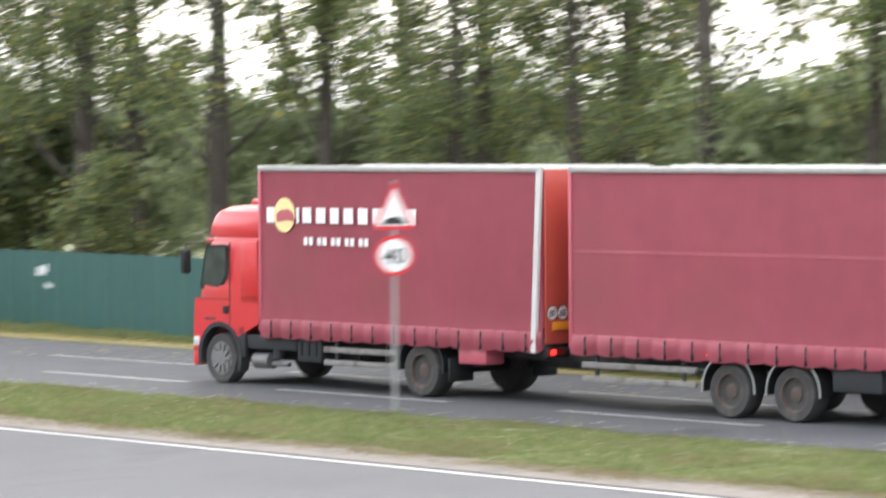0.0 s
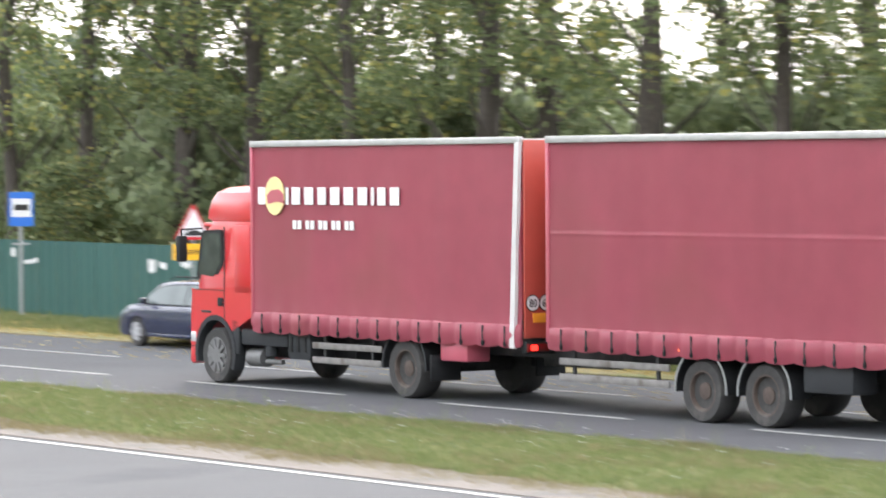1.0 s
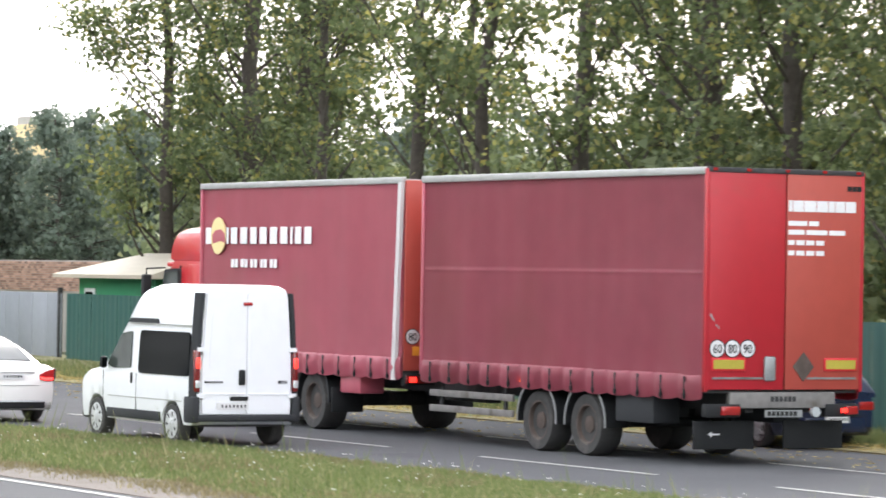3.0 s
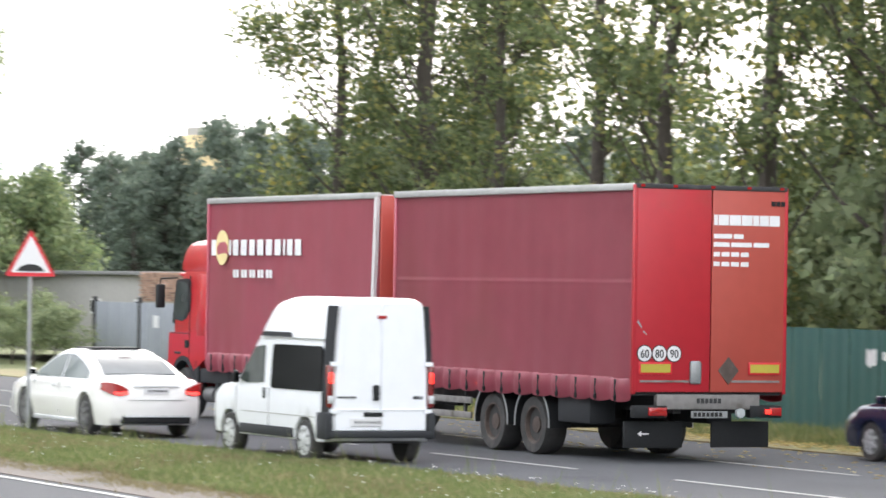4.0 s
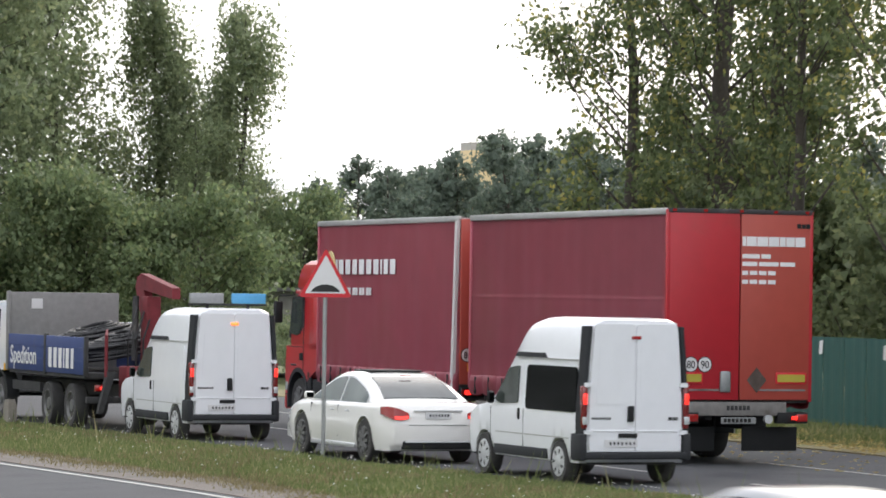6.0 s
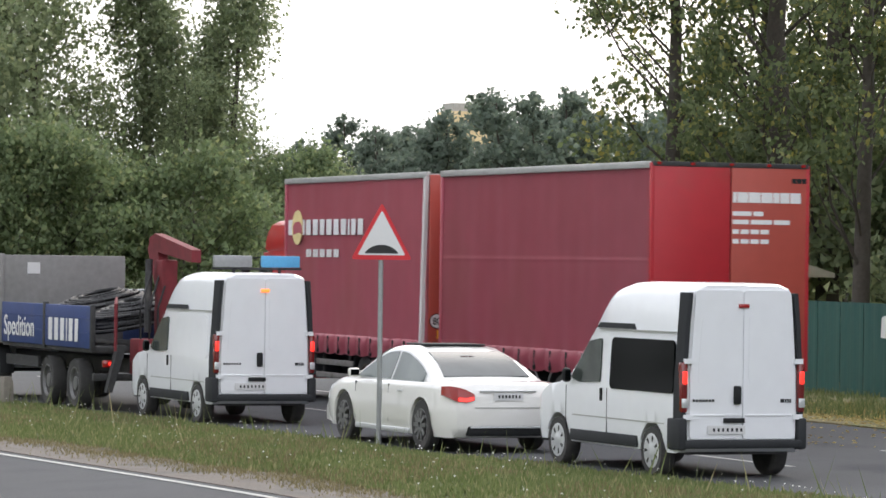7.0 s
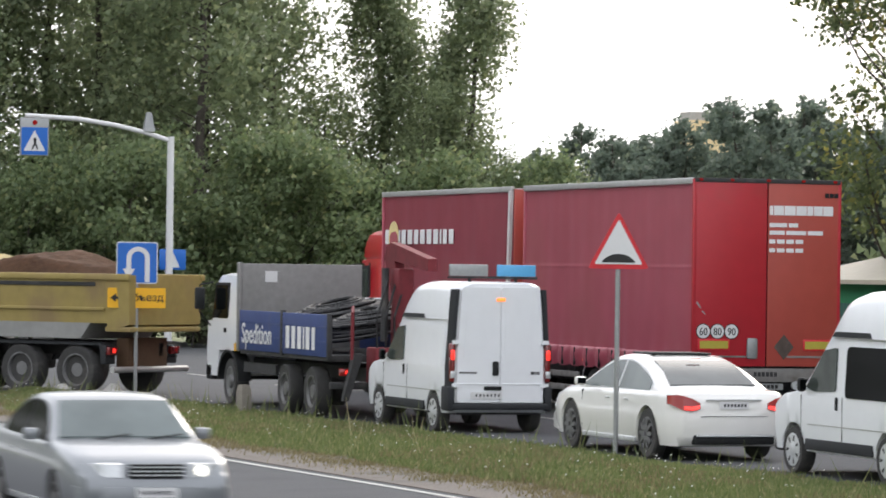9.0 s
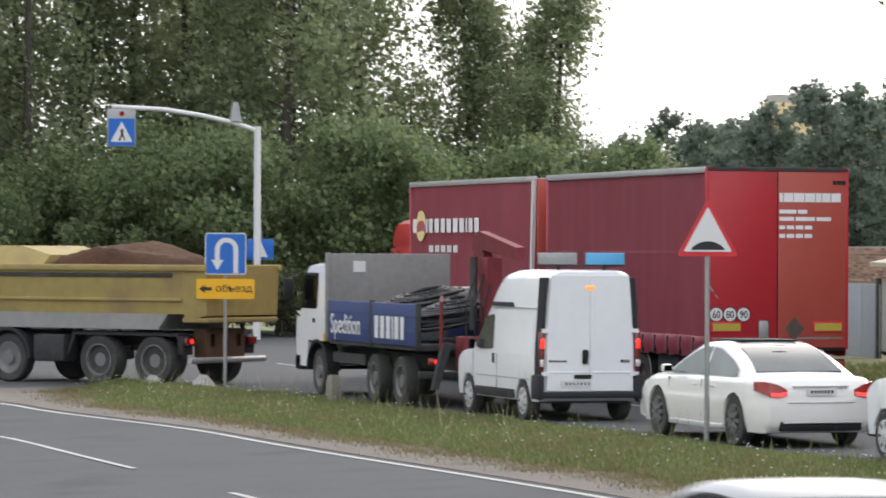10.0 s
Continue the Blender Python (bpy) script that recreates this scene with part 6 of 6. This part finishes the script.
def trunk_mesh(h, r, rng, limbs, lean=0.3, low=0.25, reach=2.6, rise=1.1, cone=False, wood=1.0):
    """A tapered, slightly wandering trunk with limbs; returns the mesh data and the ends where clumps sit."""
    bm = bmesh.new()
    pts = [Vector((0, 0, -0.2))]
    n = 9
    for k in range(1, n + 1):
        q = k / n
        pts.append(Vector((lean * q * math.sin(q * 3 + rng.uniform(-0.3, 0.3)) * rng.uniform(0.6, 1.2), lean * q * rng.uniform(-1, 1), h * q)))
    stem = loft([[(p.x + r * (1.0 - 0.88 * k / n) * (1.25 if k == 0 else 1) * math.cos(a), p.y + r * (1.0 - 0.88 * k / n) * (1.25 if k == 0 else 1) * math.sin(a), p.z) for a in (2 * math.pi * j / 9 for j in range(9))] for k, p in enumerate(pts)])
    stem_me = bpy.data.meshes.new("trunk")
    stem.to_mesh(stem_me)
    stem.free()
    ends = []
    for j in range(limbs):
        q = low + (0.97 - low) * (j + rng.random() * 0.7) / limbs
        k = min(n - 1, int(q * n))
        base = pts[k].lerp(pts[k + 1], q * n - k)
        a = rng.uniform(0, 6.28)
        ln = (reach * (1 - q) ** 0.6 + 0.2) * rng.uniform(0.75, 1.15) if cone else reach * (1.15 - 0.75 * q) * rng.uniform(0.6, 1.25)
        p1 = base + Vector((math.cos(a) * ln * 0.5, math.sin(a) * ln * 0.5, ln * 0.30 * rise))
        p2 = base + Vector((math.cos(a + 0.2) * ln, math.sin(a + 0.2) * ln, ln * 0.72 * rise))
        tube(base, p1, wood * r * 0.30 * (1.2 - q), wood * r * 0.2 * (1.2 - q), 5, bm, False)
        tube(p1, p2, wood * r * 0.2 * (1.2 - q), 0.012, 4, bm, False)
        for _ in range(2):
            p3 = p1.lerp(p2, rng.uniform(0.2, 0.9)) + Vector((rng.uniform(-1, 1), rng.uniform(-1, 1), rng.uniform(-0.2, 0.8))) * ln * 0.35
            tube(p1.lerp(p2, 0.3), p3, 0.022 * wood, 0.008, 3, bm, False)
            ends.append((p3, rng.uniform(0.5, 1.1) * (0.45 + 0.6 * (1 - q) if cone else 1.0)))
        ends += [(p2, rng.uniform(0.6, 1.2)), (p1.lerp(p2, 0.55), rng.uniform(0.4, 0.9))]
    ends.append((pts[-1], 0.4 if cone else 1.0))
    me = bpy.data.meshes.new("branchwork")
    bm.to_mesh(me)
    bm.free()
    for q in (me, stem_me):
        q.materials.append(BARK)
        q.polygons.foreach_set("use_smooth", [True] * len(q.polygons))
    return (stem_me, me), ends


TREES = {}


def tree_kind(key, seed, h, r, limbs, per, spread, size, material, **more):
    hang, quads = more.pop("hang", 0.0), more.pop("quads", True)
    rng = random.Random(seed)
    wood, ends = trunk_mesh(h, r, rng, limbs, **more)
    TREES[key] = (wood, leaf_cloud("crown", ends, per, spread, size, rng, material, hang, quads))


for k in range(4):
    tree_kind("poplar%d" % k, 10 + k, 16 + k * 0.8, 0.27 + 0.03 * k, 36, 100, 0.44, 0.155, LEAF, low=0.14, reach=2.7, rise=1.55, wood=0.62)
for k in range(2):
    tree_kind("bare%d" % k, 30 + k, 15 + k, 0.24, 30, 70, 0.40, 0.16, LEAF, low=0.16, reach=2.1, rise=2.1, wood=0.65)
for k in range(3):
    tree_kind("birch%d" % k, 50 + k, 14 + 1.5 * k, 0.22, 46, 84, 0.50, 0.2, LEAF_HAZED, low=0.05, reach=2.7, rise=0.75, hang=0.8, quads=False, wood=0.5)
    tree_kind("plain%d" % k, 60 + k, 14 + 1.5 * k, 0.22, 24, 20, 0.6, 0.6, LEAF_HAZED, low=0.08, reach=2.8, rise=0.55, hang=0.7, quads=False)
for k in range(2):
    tree_kind("shrub%d" % k, 70 + k, 4.2 + k, 0.08, 22, 60, 0.5, 0.25, LEAF_HAZED, low=0.05, reach=2.4, rise=1.0, quads=False)
tree_kind("weeping", 66, 12.6, 0.2, 56, 130, 0.36, 0.16, LEAF_HAZED, low=0.05, reach=1.75, rise=0.6, hang=1.5, quads=False, wood=0.5)
for k in range(2):
    tree_kind("edge%d" % k, 75 + k, 5.4 + k, 0.08, 24, 90, 0.5, 0.19, LEAF_EDGE, low=0.05, reach=2.2, rise=1.3, quads=False)
for k in range(2):
    tree_kind("dense%d" % k, 78 + k, 4.4 + k, 0.08, 20, 40, 0.55, 0.34, LEAF_HAZED, low=0.05, reach=2.6, rise=0.8, quads=False)
tree_kind("rowan", 80, 4.6, 0.09, 20, 70, 0.40, 0.17, LEAF_AUTUMN, low=0.2, reach=1.8, rise=0.8)
for k in range(2):
    tree_kind("pine%d" % k, 90 + k, 11 + k, 0.2, 56, 28, 0.38, 0.34, LEAF_PINE, low=0.06, reach=2.9, rise=0.30, quads=False, cone=True)


def plant(key, name, label, category, x, y, turn, scale=1.0, group="", z=0.0):
    wood, crown = TREES[key]
    t = thing(name, label, category, group)
    t.matrix_basis = Matrix.LocRotScale((x, y, z), Euler((0, 0, radians(turn))), (scale, scale, scale))
    for nm, me in (("trunk", wood[0]), ("branchwork", wood[1]), ("crown", crown)):
        o = new(nm, me)
        o.parent = t
        if nm != "trunk":
            o["kind"] = "stuff"
    return t


rng = random.Random(21)
# the roadside row behind the green fence
row_x = [3.0, -3.5, -9.5, -15, -20.5, -25.6, -30.5, -34.8, -39.1, -44, -48.4, -54.4, -60.0, -64.5, -67.8, -73.0, -77.2, -80.9, -86.1, -90.0, -95.4]
for k, x in enumerate(row_x):
    key = "bare%d" % (k % 2) if k in (1, 3, 5, 7, 9, 15, 16, 17, 18) else "poplar%d" % (k % 4)
    plant(key, "poplar", "tall poplar with a dark trunk and loose green crown", "tree", x, 43.0, rng.uniform(0, 360), rng.uniform(0.92, 1.1), "roadside trees")
# a second, thinner row and the thicket that closes the view behind it
for k in range(13):
    x = 8 - k * 8.2 + rng.uniform(-1.5, 1.5)
    plant("poplar%d" % rng.randrange(4) if k % 3 == 1 and k > 6 else "bare%d" % rng.randrange(2), "poplar", "poplar standing back in the wood", "tree", x, 50 + rng.uniform(-2, 6), rng.uniform(0, 360), rng.uniform(0.8, 1.05), "wood behind the fence")
for k in range(46):
    x = 8 - k * 2.35 + rng.uniform(-1, 1)
    plant("shrub%d" % rng.randrange(2), "thicket_bush", "dense dark green bush in the wood", "bush", x, 47 + rng.uniform(-2.5, 9), rng.uniform(0, 360), rng.uniform(0.75, 1.15), "thicket behind the fence")
for k in range(30):
    x = 10 - k * 3.6 + rng.uniform(-1, 1)
    plant("dense%d" % rng.randrange(2), "thicket_bush", "dense dark green bush in the wood", "bush", x, 60 + rng.uniform(-2, 8), rng.uniform(0, 360), rng.uniform(0.85, 1.15), "thicket behind the fence")
for x, y, s in ((-70.2, 41.0, 0.75), (-50.0, 40.3, 0.8), (-62.5, 46.0, 1.1), (-47.0, 48, 1.0)):
    plant("rowan", "rowan", "small green tree with a few yellowing autumn leaves", "tree", x, y, rng.uniform(0, 360), s)
for x, y in ((-57.5, 47.0), (-62.6, 47.4), (-38.0, 47.5), (-41.5, 46.0), (-92.5, 45.6), (-97.5, 46.5), (-95.5, 47.5), (-77.0, 47.6), (-73.6, 46.6), (-74.6, 49.5)):
    plant("poplar%d" % rng.randrange(4), "poplar", "leafy poplar standing close behind the row", "tree", x, y, rng.uniform(0, 360), rng.uniform(0.85, 1.0), "wood behind the fence")
# the dense wood across the junction
for k in range(26):
    y = 6 + k * 1.7
    key = "birch%d" % rng.randrange(3)
    s = rng.uniform(0.95, 1.15) if y < 40 else 0.50 if y < 46 else 0.40
    plant(key, "birch", "dense drooping birch at the wood's edge", "tree", -136 + rng.uniform(-5, 5), y, rng.uniform(0, 360), s, "wood across the junction")
for k in range(4):
    plant("birch%d" % rng.randrange(3), "birch", "dark birch deep in the wood", "tree", -147 + rng.uniform(-4, 4), 7 + k * 9.5, rng.uniform(0, 360), rng.uniform(0.95, 1.1), "wood across the junction")
for k in range(26):
    plant("edge%d" % rng.randrange(2), "thicket_bush", "dense bush along the wood's edge", "bush", -128 + rng.uniform(-2, 3), 6 + k * 1.4, rng.uniform(0, 360), rng.uniform(0.7, 1.0), "bushes across the junction")
for k in range(22):
    plant("dense%d" % (k % 2), "thicket_bush", "low dark bush along the wood's foot", "bush", -124.5 + rng.uniform(-1, 1), 9 + k * 1.6, 77 * k, 0.36, "bushes across the junction")
for k in range(3):
    plant("shrub%d" % (k % 2), "hedge_bush", "low clipped hedge bush beside the yard", "bush", -105.5 - k * 1.9, 38.6, 70 * k, 0.34, "yard hedge")
plant("weeping", "birch", "tall drooping birch standing at the wood's end", "tree", -136, 45.7, 40, 1.0, "wood across the junction")
plant("weeping", "birch", "drooping birch in the wood's outer row", "tree", -138, 43.2, 160, 1.06, "wood across the junction")
for x, y, q in ((-133, 47.4, 0.9), (-134, 49.0, 0.68)):
    plant("edge1", "thicket_bush", "tall bush at the wood's end", "bush", x, y, 50 * y, q, "bushes across the junction")
plant("birch1", "birch", "dense drooping birch at the wood's edge", "tree", -140, 40.0, 250, 0.98, "wood across the junction")
# pines on the skyline
def rise(y):
    return curve_at([(66, 0.60), (70, 0.74), (74, 0.83), (80, 0.88), (90, 0.93)], y)


for k in range(48):
    y = 66 + k * 1.15 + rng.uniform(-0.8, 0.8)
    plant("pine%d" % rng.randrange(2), "pine", "distant dark blue-green pine on the skyline", "tree", -192 + rng.uniform(-7, 7), y, rng.uniform(0, 360), rise(y) * rng.uniform(0.85, 1.08), "skyline pines")

for k in range(24):
    y = 69 + k * 2.2 + rng.uniform(-1, 1)
    plant("pine%d" % rng.randrange(2), "pine", "distant dark blue-green pine on the skyline", "tree", -205 + rng.uniform(-6, 6), y, rng.uniform(0, 360), rise(y) * rng.uniform(0.9, 1.14), "skyline pines")
# unseen woods added to close the place behind and beside the camera, darkening reflections
for k in range(34):
    plant("plain%d" % rng.randrange(3), "birch", "dense birch on the near side of the road", "tree", 110 - k * 8.5, -34 + rng.uniform(-5, 5), rng.uniform(0, 360), rng.uniform(1.2, 1.45), "wood on the near side")
for k in range(9):
    plant("plain%d" % rng.randrange(3), "birch", "dense birch at the wood's edge", "tree", -138 + rng.uniform(-5, 5), 2 - k * 5.0, rng.uniform(0, 360), rng.uniform(1.1, 1.3), "wood across the junction")
for k in range(12):
    plant("plain%d" % rng.randrange(3), "birch", "dense birch on the near side of the road", "tree", 112 + rng.uniform(-6, 6), -40 + k * 8, rng.uniform(0, 360), rng.uniform(0.9, 1.1), "wood on the near side")

# ---- grass, leaves and blooms ----
def blades(name, count, where, height, material, label, rng, width=0.02):
    verts, faces = [], []
    for _ in range(count):
        x, y, z = where(rng)
        h = height * rng.uniform(0.4, 1.3) * (0.55 + 0.9 * max(0.0, 0.5 + noise.noise((x * 0.7, y * 0.9, 2.0))))
        a = rng.uniform(0, 6.28)
        dx, dy = math.cos(a) * width * rng.uniform(0.6, 1.4), math.sin(a) * width
        lx, ly = rng.uniform(-0.5, 0.5) * h, rng.uniform(-0.5, 0.5) * h
        i = len(verts)
        verts += [(x - dx, y - dy, z - 0.02), (x + dx, y + dy, z - 0.02), (x + lx, y + ly, z + h)]
        faces.append((i, i + 1, i + 2))
    me = bpy.data.meshes.new(name)
    me.from_pydata(verts, [], faces)
    me.materials.append(material)
    return tagged(new(name, me), label, "grass", "", "stuff")


def on_median(r):
    x = r.uniform(-84.4, 0)
    a, b = grass_near(x) + ragged(x), grass_far(x)
    k = r.random()
    return x, a + (b - a) * k, 0.02 + 0.09 * math.sin(math.pi * min(1, k * 1.1))


blades("median_grass", 130000, on_median, 0.06, GRASS_MAT, "rough green and straw-coloured grass of the median", rng)
blades("verge_grass", 40000, lambda r: (lambda x: (x, r.uniform(verge_near(x) + 0.8, fence_y(x) - 0.1), 0.04))(r.uniform(-92, 0)), 0.14, GRASS_MAT, "thin grass along the fence", rng)
def on_fringe(r):
    x = r.uniform(-84, 0)
    return x, grass_near(x) + ragged(x) + abs(r.gauss(0, 0.35)) - 0.45 + r.gauss(0, 0.25), 0.012


blades("dry_fringe", 46000, on_fringe, 0.045, DRY_MAT, "dry brown trodden grass along the shoulder", rng, 0.012)
def on_dry(r):
    while True:
        p = on_median(r)
        if noise.noise((p[0] * 0.45, p[1] * 0.8, 7.0)) > 0.12:
            return p


blades("dry_patches", 26000, on_dry, 0.07, DRY_MAT, "straw-brown dry patches in the median grass", rng, 0.014)
blades("tall_weeds", 1100, lambda r: (lambda p: (p[0], p[1], p[2]))(on_median(r)), 0.34, GRASS_MAT, "tall thin weeds standing in the median", rng, 0.012)


def scatter(name, count, where, size, material, label, category, rng, lift=0.0):
    verts, faces = [], []
    for _ in range(count):
        x, y, z = where(rng)
        s = size * rng.uniform(0.5, 1.4)
        a = rng.uniform(0, 6.28)
        c, d = math.cos(a) * s, math.sin(a) * s
        i = len(verts)
        t = rng.uniform(-0.4, 0.4) * s
        verts += [(x - c, y - d, z + lift), (x + d * 0.6, y - c * 0.6, z + lift + 0.02 + t * 0.3), (x + c, y + d, z + lift + 0.01), (x - d * 0.6, y + c * 0.6, z + lift + 0.02)]
        faces.append((i, i + 1, i + 2, i + 3))
    me = bpy.data.meshes.new(name)
    me.from_pydata(verts, [], faces)
    me.materials.append(material)
    return tagged(new(name, me), label, category, "", "stuff")


scatter("fallen_leaves", 30000, lambda r: (lambda x: (x, verge_near(x) + abs(r.gauss(0, 1.3)) - 0.5 + (r.uniform(0, 2.5)), 0.06))(r.uniform(-92, 0)), 0.05, LITTER_MAT, "dry yellow fallen leaves on the verge", "leaves", rng)
scatter("road_leaves", 1500, lambda r: (r.uniform(-80, -5), r.uniform(28.8, 33.0), 0.008), 0.04, LITTER_MAT, "yellow leaves blown over the asphalt", "leaves", rng)
scatter("white_blooms", 900, on_median, 0.017, BLOOM_MAT, "small white blooms in the median grass", "flowers", rng, 0.12)
ROAD_TRAIN_ROWS = [
    (0.0, -9.23, 26.89, -2.70, 1.20),
    (0.5, -15.21, 26.46, -1.60, -0.10),
    (1.0, -21.32, 26.27, -0.40, -0.10),
    (1.5, -26.97, 26.13, 1.30, -0.00),
    (2.0, -32.83, 26.94, -0.10, 0.80),
    (3.5, -47.31, 27.67, -0.20, 0.10),
    (4.0, -50.31, 27.42, -0.20, 0.30),
    (4.5, -53.08, 27.36, -0.20, -0.00),
    (5.0, -55.33, 27.23, -0.30, 0.00),
    (5.5, -57.14, 27.10, -0.30, 0.00),
    (7.0, -62.90, 26.96, 0.30, 1.20),
    (7.5, -64.74, 26.93, 0.80, -0.20),
    (8.0, -66.42, 26.89, 0.70, -0.60),
    (8.5, -67.91, 26.75, 0.50, -0.80),
    (9.0, -69.30, 26.60, 0.40, -1.00),
    (9.5, -70.69, 26.48, 0.40, -1.50),
    (10.0, -71.99, 26.36, -0.10, -1.40),
]


def along(rows, turn, z=0.0):
    return [(t, pose(x, y, z, 0, 0, turn)) for t, x, y in rows]


def passing(points, y, z, half):
    """Rows for a car that comes along the near carriageway: its middle passes x at t; it goes on at its first and last speeds."""
    (t0, x0), (t1, x1) = points[0], points[1]
    (t2, x2), (t3, x3) = points[-2], points[-1]
    first = x0 - (x1 - x0) / (t1 - t0) * t0
    rows = ([(0.0, first)] if t0 > 0 else []) + list(points)
    if t3 < 10:
        rows.append((10.0, x3 + (x3 - x2) / (t3 - t2) * (10 - t3)))
    return [(t, pose(x - half, y, z)) for t, x in rows]


def motions():
    rows_a, rows_b = [], []
    for t, x, y, turn, fold in ROAD_TRAIN_ROWS:
        s, c = math.sin(radians(turn)), math.cos(radians(turn))
        bx, by = x + 1.25 * s, y + 1.25 * c
        rows_a.append((t, pose(bx, by, 0, 0, 0, 180 - turn)))
        rows_b.append((t, pose(bx - 7.6 * c, by + 7.6 * s, 0, 0, 0, 180 - turn - fold)))
    walk(trailer, rows_a)
    walk(lorry, rows_b)
    walk(minibus, along([(0.0, -44.0, 24.5), (1.5, -48.3, 24.45), (2.0, -49.6, 24.45), (3.5, -50.85, 23.75), (4.0, -51.7, 23.8), (4.5, -52.5, 23.95), (5.5, -53.9, 24.1), (7.0, -55.1, 24.15), (10.0, -55.2, 24.15)], 180))
    walk(limousine, along([(0.0, -55.0, 23.6), (2.0, -57.6, 23.6), (3.5, -59.5, 23.6), (4.0, -60.0, 23.6), (5.5, -60.7, 23.6), (7.0, -61.1, 23.6), (9.0, -61.5, 23.6), (10.0, -61.65, 23.6)], 180))
    walk(cargo_van, along([(0.0, -66.0, 23.2), (4.0, -69.0, 23.2), (5.5, -69.3, 23.2), (10.0, -69.45, 23.2)], 180))
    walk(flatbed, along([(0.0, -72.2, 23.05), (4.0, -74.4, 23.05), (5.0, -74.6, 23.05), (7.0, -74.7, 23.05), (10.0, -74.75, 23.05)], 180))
    walk(tipper, along([(0.0, -85.1, 21.1), (9.0, -85.15, 21.05), (10.0, -85.4, 20.88)], 217.8))
    walk(patrol_car, passing([(2.0, -29.5), (2.1, -28.0)], 15.3, near_z(15.3), 1.2))
    walk(blue_van, passing([(4.5, -43.7), (5.0, -37.0), (5.5, -29.3)], 14.95, near_z(14.95), 1.98))
    walk(grey_saloon, passing([(5.0, -50.4), (5.5, -41.2)], 15.6, near_z(15.6), 1.27))
    walk(white_saloon, passing([(7.5, -50.8), (8.0, -43.6), (8.5, -35.5)], 14.1, near_z(14.1), 1.2))
    walk(old_saloon, passing([(9.0, -53.4), (9.5, -44.6), (10.0, -36.6)], 13.3, near_z(13.3) + 0.04, 1.1))


motions()
